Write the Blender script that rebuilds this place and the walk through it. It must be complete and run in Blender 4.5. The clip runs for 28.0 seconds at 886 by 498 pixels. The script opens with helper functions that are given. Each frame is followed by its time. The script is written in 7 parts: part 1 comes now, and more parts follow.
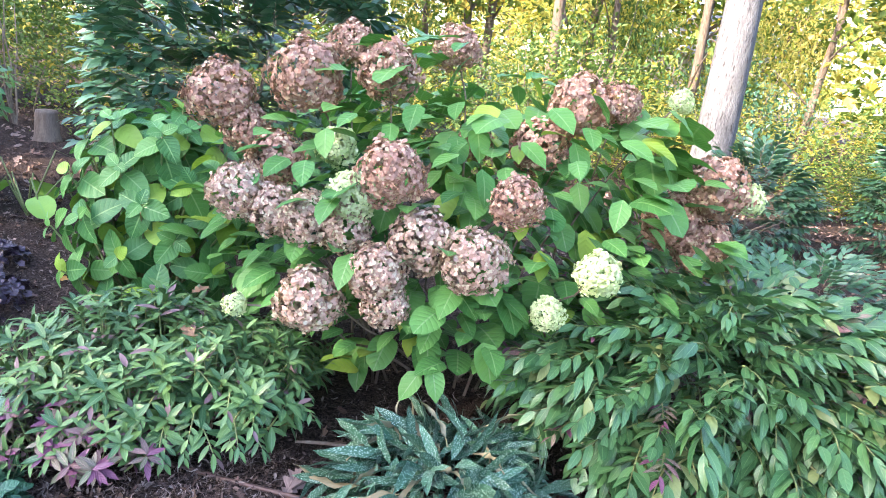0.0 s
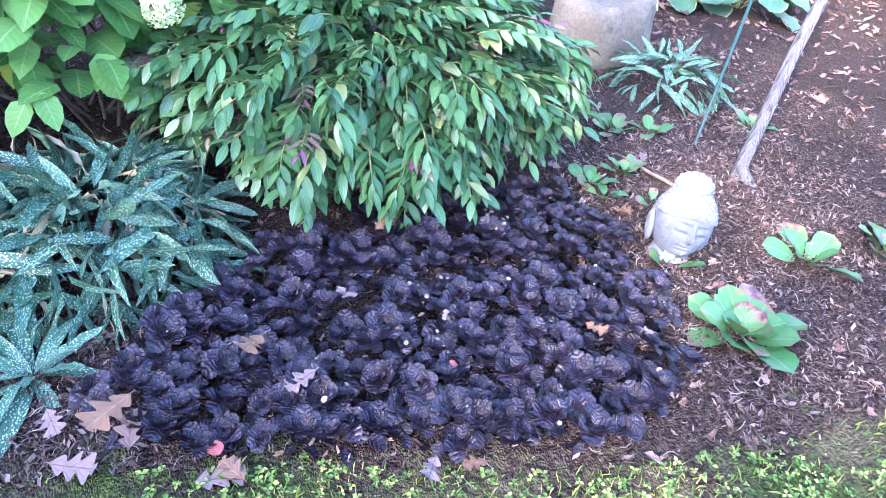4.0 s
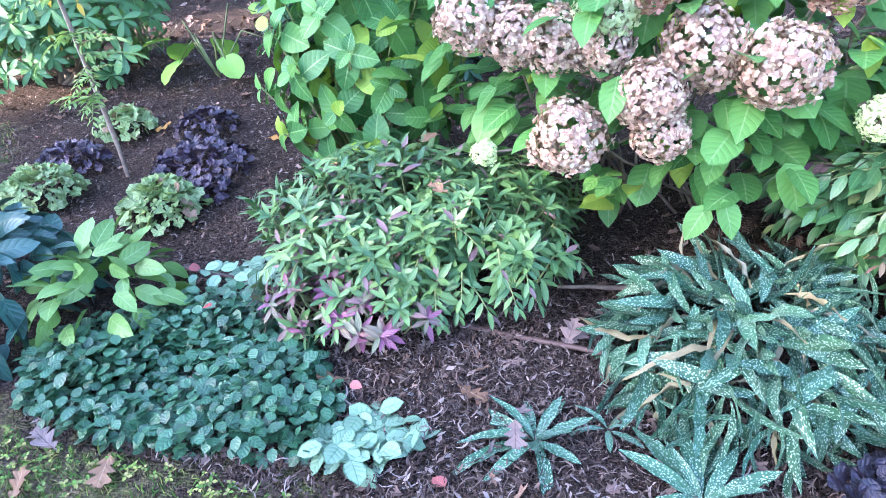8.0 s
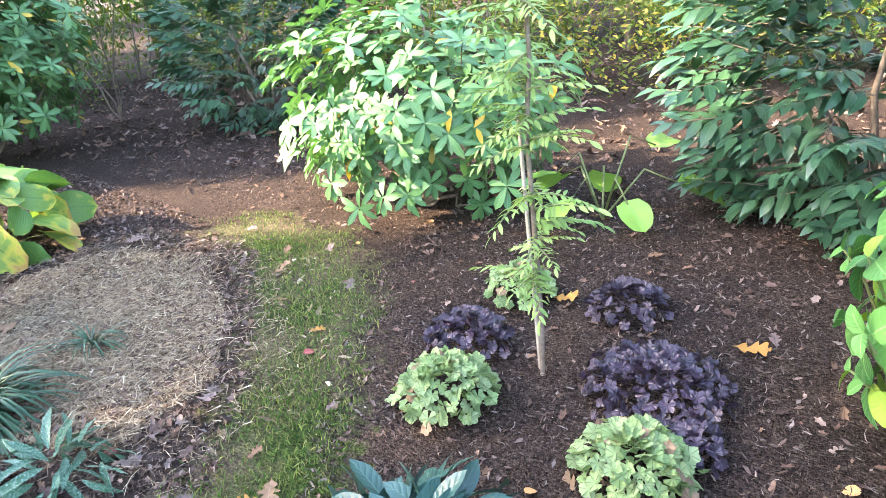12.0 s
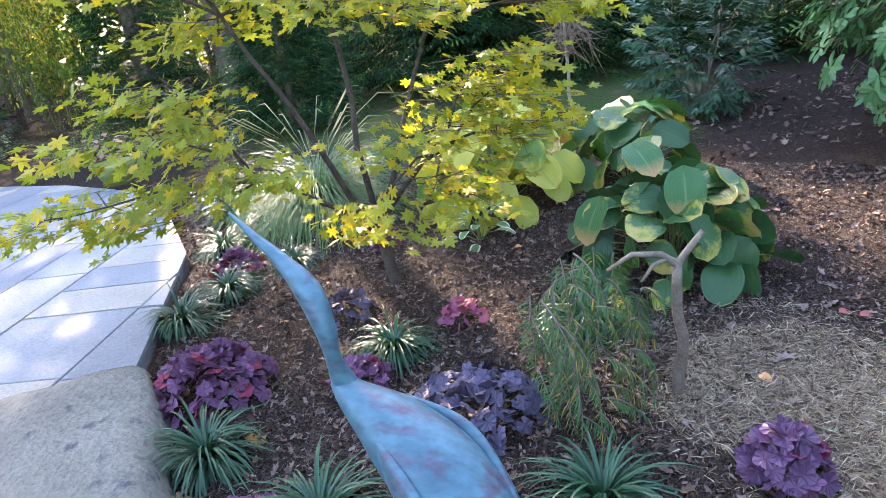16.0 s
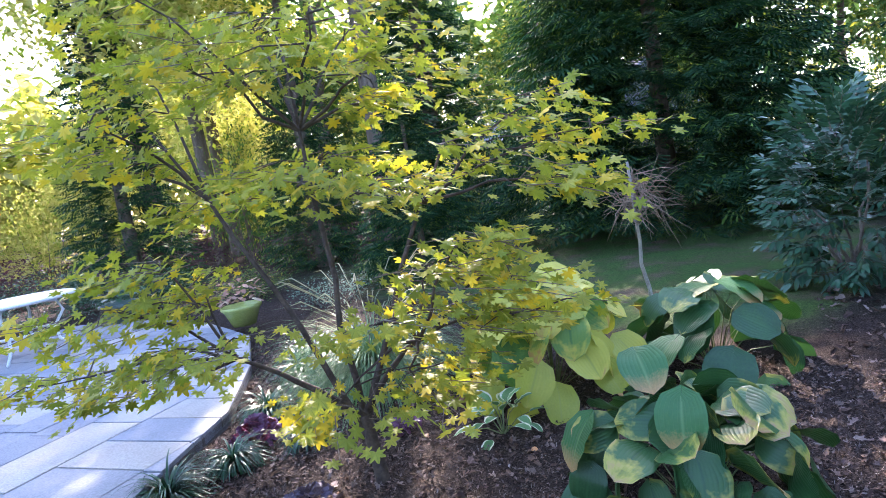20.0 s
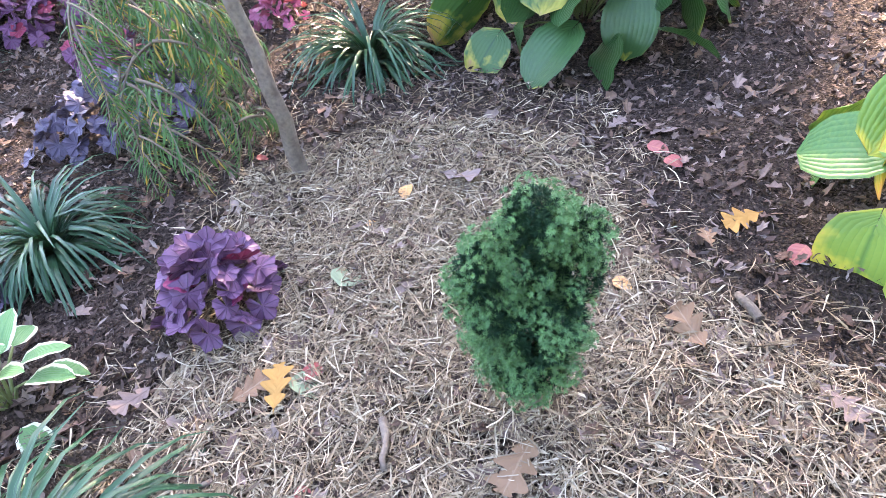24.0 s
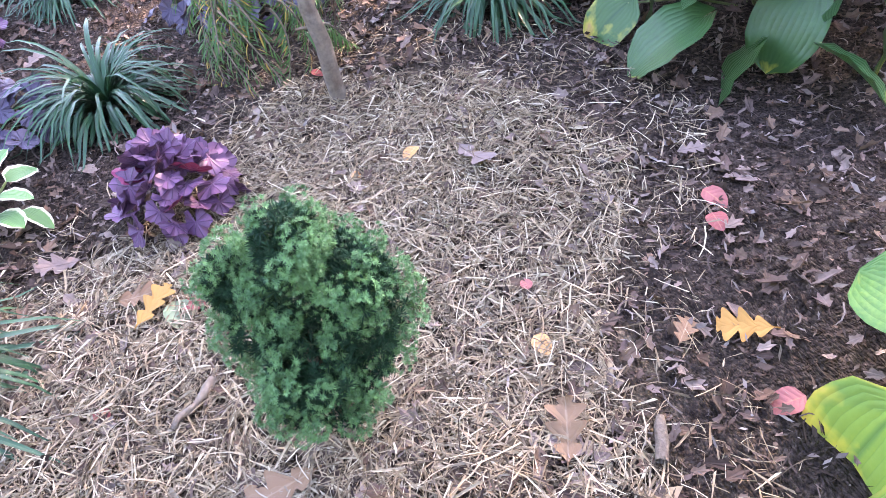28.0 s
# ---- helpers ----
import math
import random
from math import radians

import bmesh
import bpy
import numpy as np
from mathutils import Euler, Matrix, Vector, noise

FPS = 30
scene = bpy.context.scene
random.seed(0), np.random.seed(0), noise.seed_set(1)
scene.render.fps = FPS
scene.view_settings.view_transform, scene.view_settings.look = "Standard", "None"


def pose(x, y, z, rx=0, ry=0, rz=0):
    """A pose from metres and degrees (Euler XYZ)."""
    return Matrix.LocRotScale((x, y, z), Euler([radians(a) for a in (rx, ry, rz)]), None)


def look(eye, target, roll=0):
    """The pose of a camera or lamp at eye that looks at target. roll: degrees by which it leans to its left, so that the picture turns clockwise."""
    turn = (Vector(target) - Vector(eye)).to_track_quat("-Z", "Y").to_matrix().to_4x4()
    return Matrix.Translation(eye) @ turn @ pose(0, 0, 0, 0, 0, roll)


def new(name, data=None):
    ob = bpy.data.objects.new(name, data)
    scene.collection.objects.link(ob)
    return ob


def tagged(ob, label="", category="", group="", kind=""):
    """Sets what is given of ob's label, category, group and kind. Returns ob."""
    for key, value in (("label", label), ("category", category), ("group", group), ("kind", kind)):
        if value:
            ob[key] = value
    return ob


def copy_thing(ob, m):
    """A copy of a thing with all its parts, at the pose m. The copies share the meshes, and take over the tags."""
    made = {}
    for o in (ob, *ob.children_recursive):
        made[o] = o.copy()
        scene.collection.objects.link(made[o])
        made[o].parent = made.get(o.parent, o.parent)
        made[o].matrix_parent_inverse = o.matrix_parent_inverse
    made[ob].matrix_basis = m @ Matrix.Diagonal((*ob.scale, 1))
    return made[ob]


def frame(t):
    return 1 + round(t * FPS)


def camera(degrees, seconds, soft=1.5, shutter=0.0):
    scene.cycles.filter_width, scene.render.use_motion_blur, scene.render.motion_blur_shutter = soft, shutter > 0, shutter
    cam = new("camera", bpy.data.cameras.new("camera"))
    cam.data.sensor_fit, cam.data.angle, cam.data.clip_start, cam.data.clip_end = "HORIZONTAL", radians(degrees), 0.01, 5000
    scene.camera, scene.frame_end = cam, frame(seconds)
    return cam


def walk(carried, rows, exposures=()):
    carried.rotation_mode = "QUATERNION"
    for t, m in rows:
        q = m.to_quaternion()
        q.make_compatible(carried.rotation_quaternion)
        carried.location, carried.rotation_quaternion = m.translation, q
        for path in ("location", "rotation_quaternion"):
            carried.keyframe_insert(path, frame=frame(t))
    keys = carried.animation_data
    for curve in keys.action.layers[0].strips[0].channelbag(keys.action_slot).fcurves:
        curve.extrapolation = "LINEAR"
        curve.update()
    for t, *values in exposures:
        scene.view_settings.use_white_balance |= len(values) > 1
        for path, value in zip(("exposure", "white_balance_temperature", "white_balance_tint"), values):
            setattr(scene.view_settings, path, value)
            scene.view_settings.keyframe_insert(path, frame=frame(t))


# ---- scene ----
# ---- camera and its walk ----
PATH = [
    (0, (1.232, 0.500, 1.513), (1.146, 2.423, 0.971), 7.6),
    (0.5, (1.255, 0.499, 1.496), (1.432, 2.384, 0.850), 7.7),
    (1, (1.314, 0.488, 1.482), (1.698, 2.299, 0.725), 7.9),
    (1.5, (1.382, 0.479, 1.457), (1.873, 2.215, 0.594), 8.0),
    (2, (1.438, 0.462, 1.435), (2.009, 2.084, 0.415), 8.2),
    (2.5, (1.476, 0.450, 1.407), (2.073, 1.959, 0.239), 7.9),
    (3, (1.503, 0.450, 1.401), (2.146, 1.928, 0.217), 8.2),
    (3.5, (1.526, 0.440, 1.420), (2.249, 1.884, 0.240), 9.2),
    (5.5, (1.389, 0.474, 1.415), (2.111, 1.917, 0.232), 8.8),
    (6, (1.259, 0.476, 1.444), (1.714, 2.011, 0.246), 2.8),
    (6.5, (1.103, 0.486, 1.473), (1.296, 2.082, 0.283), -2.3),
    (7, (1.032, 0.513, 1.469), (1.129, 2.113, 0.273), -2.4),
    (7.5, (0.971, 0.624, 1.454), (0.831, 2.250, 0.296), -4.0),
    (8, (0.818, 0.749, 1.483), (0.330, 2.353, 0.393), -5.3),
    (8.5, (0.557, 0.795, 1.452), (-0.053, 2.368, 0.378), -5.4),
    (9, (0.328, 0.817, 1.493), (-0.344, 2.425, 0.512), -2.8),
    (9.5, (0.141, 0.941, 1.485), (-0.728, 2.495, 0.575), -4.6),
    (10, (-0.004, 1.115, 1.572), (-0.981, 2.631, 0.707), -5.1),
    (10.5, (-0.223, 1.198, 1.580), (-1.224, 2.731, 0.776), -5.3),
    (11, (-0.470, 1.266, 1.604), (-1.480, 2.795, 0.801), -5.5),
    (11.5, (-0.634, 1.452, 1.579), (-1.636, 2.983, 0.772), -5.6),
    (13.5, (-1.299, 1.391, 1.701), (-2.986, 2.032, 0.838), -6.3),
    (14, (-1.551, 1.382, 1.673), (-3.328, 1.673, 0.801), -6.5),
    (14.5, (-1.775, 1.363, 1.671), (-3.569, 1.337, 0.789), -5.8),
    (15, (-2.008, 1.205, 1.664), (-3.795, 0.936, 0.807), -7.0),
    (15.5, (-2.173, 1.050, 1.707), (-3.932, 0.533, 0.908), -8.4),
    (16, (-2.306, 1.144, 1.759), (-4.086, 0.571, 1.049), -8.9),
    (16.5, (-2.451, 1.349, 1.788), (-4.253, 0.767, 1.147), -9.2),
    (17, (-2.544, 1.483, 1.806), (-4.356, 0.892, 1.199), -9.5),
    (17.5, (-2.746, 1.541, 1.776), (-4.575, 0.954, 1.219), -9.5),
    (18, (-2.972, 1.530, 1.839), (-4.807, 0.819, 1.482), -9.9),
    (18.5, (-3.055, 1.673, 1.927), (-4.792, 0.707, 1.707), -10.4),
    (19, (-3.110, 1.908, 1.936), (-4.777, 0.823, 1.731), -9.9),
    (19.5, (-3.151, 2.046, 1.926), (-4.800, 0.933, 1.720), -9.9),
    (20, (-3.277, 2.133, 1.776), (-4.934, 1.036, 1.553), -9.4),
    (20.5, (-3.462, 2.223, 1.639), (-5.078, 1.133, 1.194), -8.1),
    (21, (-3.572, 2.376, 1.556), (-5.065, 1.191, 0.950), -7.8),
    (21.5, (-3.543, 2.474, 1.540), (-4.973, 1.251, 0.862), -6.9),
    (22, (-3.578, 2.604, 1.514), (-4.963, 1.440, 0.660), -6.6),
    (22.5, (-3.675, 2.634, 1.310), (-5.023, 1.570, 0.285), -5.6),
    (24.5, (-4.186, 2.958, 1.127), (-4.954, 1.743, -0.264), -11.0),
    (25, (-4.346, 2.917, 1.065), (-4.897, 1.634, -0.367), -12.8),
    (25.5, (-4.446, 2.887, 0.991), (-4.760, 1.528, -0.441), -12.2),
    (26, (-4.563, 2.879, 0.892), (-4.765, 1.481, -0.524), -10.7),
    (26.5, (-4.634, 2.878, 0.846), (-4.795, 1.477, -0.572), -11.2),
    (27, (-4.650, 2.887, 0.858), (-4.797, 1.484, -0.559), -11.7),
    (27.5, (-4.660, 2.910, 0.896), (-4.807, 1.510, -0.525), -11.8),
    (28, (-4.709, 3.048, 1.067), (-5.018, 1.680, -0.358), -7.6),
]
cam = camera(69.1, 28.0, soft=0.7)
walk(cam, [(t, look(eye, target, roll)) for t, eye, target, roll in PATH],
     exposures=[(0.0, 3.4, 6100, 22), (1.0, 3.4, 5600, 32), (3.0, 3.8, 5250, 32), (8.0, 3.85, 5500, 24), (10.0, 4.0, 6350, 17), (11.0, 3.9, 6800, 16), (14.0, 4.05, 6500, 24), (15.0, 4.0, 6300, 27), (16.0, 3.45, 6400, 20), (17.0, 3.45, 6500, 18), (18.0, 3.4, 6200, 18), (19.0, 3.0, 5750, 26), (20.2, 3.3, 5700, 25), (21.0, 3.95, 6500, 22), (22.0, 4.0, 6700, 22), (25.0, 4.3, 7000, 26), (27.0, 4.3, 7400, 26), (28.0, 4.35, 6900, 32)])

# ---- world and sun ----
SUN_AZ = math.atan2(-0.59, -0.81)     # direction towards the sun in the ground plane
SUN_EL = radians(28)
world = bpy.data.worlds.new("world")
scene.world = world
world.use_nodes = True
wn = world.node_tree
sky = wn.nodes.new("ShaderNodeTexSky")
sky.sky_type, sky.sun_disc, sky.sun_elevation, sky.sun_rotation = "NISHITA", False, SUN_EL, math.pi / 2 - SUN_AZ
sky.air_density, sky.dust_density = 1.0, 2.0
wn.links.new(sky.outputs[0], wn.nodes["Background"].inputs[0])
wn.nodes["Background"].inputs[1].default_value = 0.15
sun = new("sun", bpy.data.lights.new("sun", "SUN"))
sun.data.energy, sun.data.angle, sun.data.color = 3.0, radians(0.6), (1.0, 0.84, 0.62)
sun.matrix_world = look((0, 0, 30), (-math.cos(SUN_AZ) * math.cos(SUN_EL), -math.sin(SUN_AZ) * math.cos(SUN_EL), 30 - math.sin(SUN_EL)))

# ---- building helpers ----
rng = np.random.default_rng(7)


def rand(a, b, n=None):
    return rng.uniform(a, b, n)


def mesh(name, V, F, UV=None, mats=(), smooth=True, idx=None):
    me = bpy.data.meshes.new(name)
    me.from_pydata(np.asarray(V).tolist(), [], F if isinstance(F, list) else F.tolist())
    if UV is not None:
        loops = np.empty(len(me.loops), dtype=np.int32)
        me.loops.foreach_get("vertex_index", loops)
        me.uv_layers.new(name="uv").data.foreach_set("uv", np.asarray(UV, dtype=np.float32)[loops].ravel())
    for m in mats if isinstance(mats, (list, tuple)) else (mats,):
        me.materials.append(m)
    me.polygons.foreach_set("use_smooth", np.full(len(me.polygons), smooth, dtype=bool))
    if idx is not None:
        me.polygons.foreach_set("material_index", np.asarray(idx, dtype=np.int32))
    me.update()
    return me


def part(name, me, parent, m=None, label="", kind=""):
    ob = new(name, me)
    ob.parent = parent
    if m is not None:
        ob.matrix_basis = m
    return tagged(ob, label, kind=kind)


def thing(name, x, y, z=0.0, yaw=0.0, label="", category="", group="", scale=1.0, kind=""):
    ob = new(name)
    ob.empty_display_size = 0.05
    ob.matrix_basis = pose(x, y, z, 0, 0, yaw) @ Matrix.Scale(scale, 4)
    return tagged(ob, label, category, group, kind)


def solo(name, me, m, label="", category="", group="", kind=""):
    ob = new(name, me)
    ob.matrix_basis = m
    return tagged(ob, label, category, group, kind)


def turns(yaw, pitch, roll):
    """Rotation arrays (n,3,3): roll about the leaf's length (y), then pitch up, then yaw."""
    yaw, pitch, roll = np.broadcast_arrays(np.atleast_1d(yaw).astype(float), pitch, roll)
    cy, sy, cp, sp, cr, sr = np.cos(yaw), np.sin(yaw), np.cos(pitch), np.sin(pitch), np.cos(roll), np.sin(roll)
    o, l = np.zeros_like(cy), np.ones_like(cy)
    rz = np.stack([cy, -sy, o, sy, cy, o, o, o, l], -1).reshape(-1, 3, 3)
    rx = np.stack([l, o, o, o, cp, -sp, o, sp, cp], -1).reshape(-1, 3, 3)
    ry = np.stack([cr, o, sr, o, l, o, -sr, o, cr], -1).reshape(-1, 3, 3)
    return rz @ rx @ ry


def matrix(R, s, p):
    m = Matrix([[*(R[i] * s), p[i]] for i in range(3)] + [[0, 0, 0, 1]])
    return m


def strew(tpl, R, s, P):
    """Copies of a template (V, F, UV) at rotations R, sizes s (n or n,3), places P: one joined (V, F, UV)."""
    V, F, UV = tpl
    n, k = len(P), len(V)
    s = np.asarray(s, float)
    s = s.reshape(n, 1, -1) if s.ndim else s
    W = np.einsum("nij,nkj->nki", R, V[None] * s) + np.asarray(P)[:, None]
    G = (np.asarray(F)[None] + (np.arange(n) * k)[:, None, None]).reshape(-1, np.asarray(F).shape[1])
    return W.reshape(-1, 3), G, np.tile(UV, (n, 1))


def joined(*pieces):
    V, F, UV, o = [], [], [], 0
    for v, f, u in pieces:
        V.append(v), UV.append(u)
        F.extend((f + o).tolist() if isinstance(f, np.ndarray) else [tuple(i + o for i in g) for g in f])
        o += len(v)
    return np.concatenate(V), F, np.concatenate(UV)


def blade(ns, width, fold=0.15, droop=0.2, wave=0.0, cross=1, waves=3, cup=0.0, base=0.0):
    """A leaf of length 1 along +y. width(t): half width; fold: V of the halves; droop: how far the tip bends down."""
    V, UV, F = [], [], []
    for i in range(ns + 1):
        t = i / ns
        w = width(t)
        for j in range(-cross, cross + 1):
            a = j / cross
            x = a * w
            z = fold * abs(x) - droop * t * t + cup * x * x * 4 + wave * abs(a) * math.sin(waves * 6.283 * t + (1.3 if a > 0 else 0))
            y = t + base * abs(a) * (1 - t) ** 3
            V.append((x, y, z)), UV.append((a * 0.5 + 0.5, t))
    m = 2 * cross + 1
    for i in range(ns):
        for j in range(m - 1):
            F.append((i * m + j, i * m + j + 1, (i + 1) * m + j + 1, (i + 1) * m + j))
    return np.array(V, float), np.array(F), np.array(UV)


def lobed(outline, rings=(0.45, 1.0), cup=0.15, ruffle=0.05, freq=7, n=28, notch=0.5):
    """A round or palmate leaf about the end of its stalk: outline(a) gives the radius at angle a (0: tip, along +y)."""
    V, UV, F = [(0, 0, 0)], [(0.5, 0.5)], []
    gap = notch * 0.5
    for r in rings:
        for i in range(n):
            a = -math.pi + gap + (2 * math.pi - 2 * gap) * i / (n - 1)
            q = outline(a) * r
            V.append((q * math.sin(a), q * math.cos(a), cup * r * r + ruffle * r * math.sin(freq * a)))
            UV.append((0.5 + 0.5 * r * math.sin(a), 0.5 + 0.5 * r * math.cos(a)))
    for i in range(n - 1):
        F.append((0, 1 + i, 2 + i, 0))
    for k in range(len(rings) - 1):
        for i in range(n - 1):
            a, b = 1 + k * n + i, 1 + (k + 1) * n + i
            F.append((a, b, b + 1, a + 1))
    F = [tuple(dict.fromkeys(f)) for f in F]
    return np.array(V, float), F, np.array(UV)


def tri(tpl):
    """The same template with triangles alone."""
    F = []
    for f in tpl[1]:
        F += [(f[0], f[i], f[i + 1]) for i in range(1, len(f) - 1)]
    return tpl[0], np.array(F), tpl[2]


def tube(points, radii, n=7, cap=True):
    """A tapered tube along points."""
    pts = [Vector(p) for p in points]
    V, F, UV = [], [], []
    up = Vector((0.31, 0.95, 0.1))
    for i, p in enumerate(pts):
        d = (pts[min(i + 1, len(pts) - 1)] - pts[max(i - 1, 0)]).normalized()
        a = d.cross(up).normalized()
        b = d.cross(a)
        for k in range(n):
            q = 2 * math.pi * k / n
            V.append(tuple(p + float(radii[i]) * (math.cos(q) * a + math.sin(q) * b)))
            UV.append((k / n, i / max(1, len(pts) - 1)))
    for i in range(len(pts) - 1):
        for k in range(n):
            F.append((i * n + k, i * n + (k + 1) % n, (i + 1) * n + (k + 1) % n, (i + 1) * n + k))
    if cap:
        V.append(tuple(pts[-1])), UV.append((0.5, 1))
        e = (len(pts) - 1) * n
        F += [(e + k, e + (k + 1) % n, len(V) - 1, len(V) - 1) for k in range(n)]
    return np.array(V, float), [tuple(dict.fromkeys(f)) for f in F], np.array(UV)


def bent(a, b, sag=0.0, wob=0.03, n=5):
    """Points of a slightly crooked line from a to b."""
    a, b = np.array(a, float), np.array(b, float)
    out = []
    for i in range(n + 1):
        t = i / n
        p = a + (b - a) * t + rng.normal(0, wob, 3) * math.sin(math.pi * t)
        p[2] += sag * math.sin(math.pi * t)
        out.append(tuple(p))
    return out


def slab(x0, y0, z0, x1, y1, z1, bev=0.008):
    """A box with bevelled top edges."""
    b = bev
    V = [(x0, y0, z0), (x1, y0, z0), (x1, y1, z0), (x0, y1, z0), (x0, y0, z1 - b), (x1, y0, z1 - b), (x1, y1, z1 - b), (x0, y1, z1 - b),
         (x0 + b, y0 + b, z1), (x1 - b, y0 + b, z1), (x1 - b, y1 - b, z1), (x0 + b, y1 - b, z1)]
    F = [(3, 2, 1, 0), (0, 1, 5, 4), (1, 2, 6, 5), (2, 3, 7, 6), (3, 0, 4, 7), (4, 5, 9, 8), (5, 6, 10, 9), (6, 7, 11, 10), (7, 4, 8, 11), (8, 9, 10, 11)]
    return np.array(V, float), F, np.zeros((12, 2))


def lathe(profile, n=20):
    V, F, UV = [], [], []
    for i, (r, z) in enumerate(profile):
        for k in range(n):
            q = 2 * math.pi * k / n
            V.append((r * math.cos(q), r * math.sin(q), z)), UV.append((k / n, i / len(profile)))
    for i in range(len(profile) - 1):
        for k in range(n):
            F.append((i * n + k, i * n + (k + 1) % n, (i + 1) * n + (k + 1) % n, (i + 1) * n + k))
    return np.array(V, float), F, np.array(UV)


def inside(poly, X, Y):
    """Whether points lie in a polygon."""
    hit = np.zeros(np.shape(X), bool)
    for (xa, ya), (xb, yb) in zip(poly, poly[1:] + poly[:1]):
        cross = ((ya > Y) != (yb > Y)) & (X < (xb - xa) * (Y - ya) / (yb - ya + 1e-12) + xa)
        hit ^= cross
    return hit


def in_poly(poly, n):
    """n random points in a polygon."""
    p = np.array(poly)
    out = np.empty((0, 2))
    while len(out) < n:
        q = rng.uniform(p.min(0), p.max(0), (2 * n + 20, 2))
        out = np.concatenate([out, q[inside(poly, q[:, 0], q[:, 1])]])
    return out[:n]


# ---- materials ----
def nodes(name):
    m = bpy.data.materials.new(name)
    m.use_nodes = True
    t = m.node_tree
    return m, t, t.nodes["Principled BSDF"], t.nodes["Material Output"]


def link(t, a, b):
    t.links.new(a, b)


def val(t, op, a, b=None, clamp=False):
    n = t.nodes.new("ShaderNodeMath")
    n.operation, n.use_clamp = op, clamp
    for i, v in enumerate((a, b)):
        if v is None:
            continue
        if isinstance(v, (int, float)):
            n.inputs[i].default_value = v
        else:
            link(t, v, n.inputs[i])
    return n.outputs[0]


def mix(t, f, a, b, mode="MIX"):
    n = t.nodes.new("ShaderNodeMix")
    n.data_type, n.blend_type = "RGBA", mode
    for sock, v in ((n.inputs[0], f), (n.inputs[6], a), (n.inputs[7], b)):
        if isinstance(v, (int, float)):
            sock.default_value = v
        elif isinstance(v, tuple):
            sock.default_value = (*v, 1)
        else:
            link(t, v, sock)
    return n.outputs[2]


def ramp(t, f, lo, hi):
    n = t.nodes.new("ShaderNodeMapRange")
    n.inputs[1].default_value, n.inputs[2].default_value = lo, hi
    link(t, f, n.inputs[0])
    return n.outputs[0]


def noise_tex(t, scale, detail=3.0, vec=None, rough=0.55):
    n = t.nodes.new("ShaderNodeTexNoise")
    n.inputs["Scale"].default_value, n.inputs["Detail"].default_value, n.inputs["Roughness"].default_value = scale, detail, rough
    link(t, vec if vec is not None else t.nodes.new("ShaderNodeTexCoord").outputs["Object"], n.inputs["Vector"])
    return n.outputs[0]


def luck(t):
    """One random number for each leaf, whether it is an object or an island of a mesh."""
    a = t.nodes.new("ShaderNodeNewGeometry").outputs["Random Per Island"]
    b = t.nodes.new("ShaderNodeObjectInfo").outputs["Random"]
    return val(t, "FRACT", val(t, "ADD", a, b))


def bump(t, bsdf, height, strength=0.3, dist=0.01):
    n = t.nodes.new("ShaderNodeBump")
    n.inputs["Strength"].default_value, n.inputs["Distance"].default_value = strength, dist
    link(t, height, n.inputs["Height"])
    link(t, n.outputs[0], bsdf.inputs["Normal"])


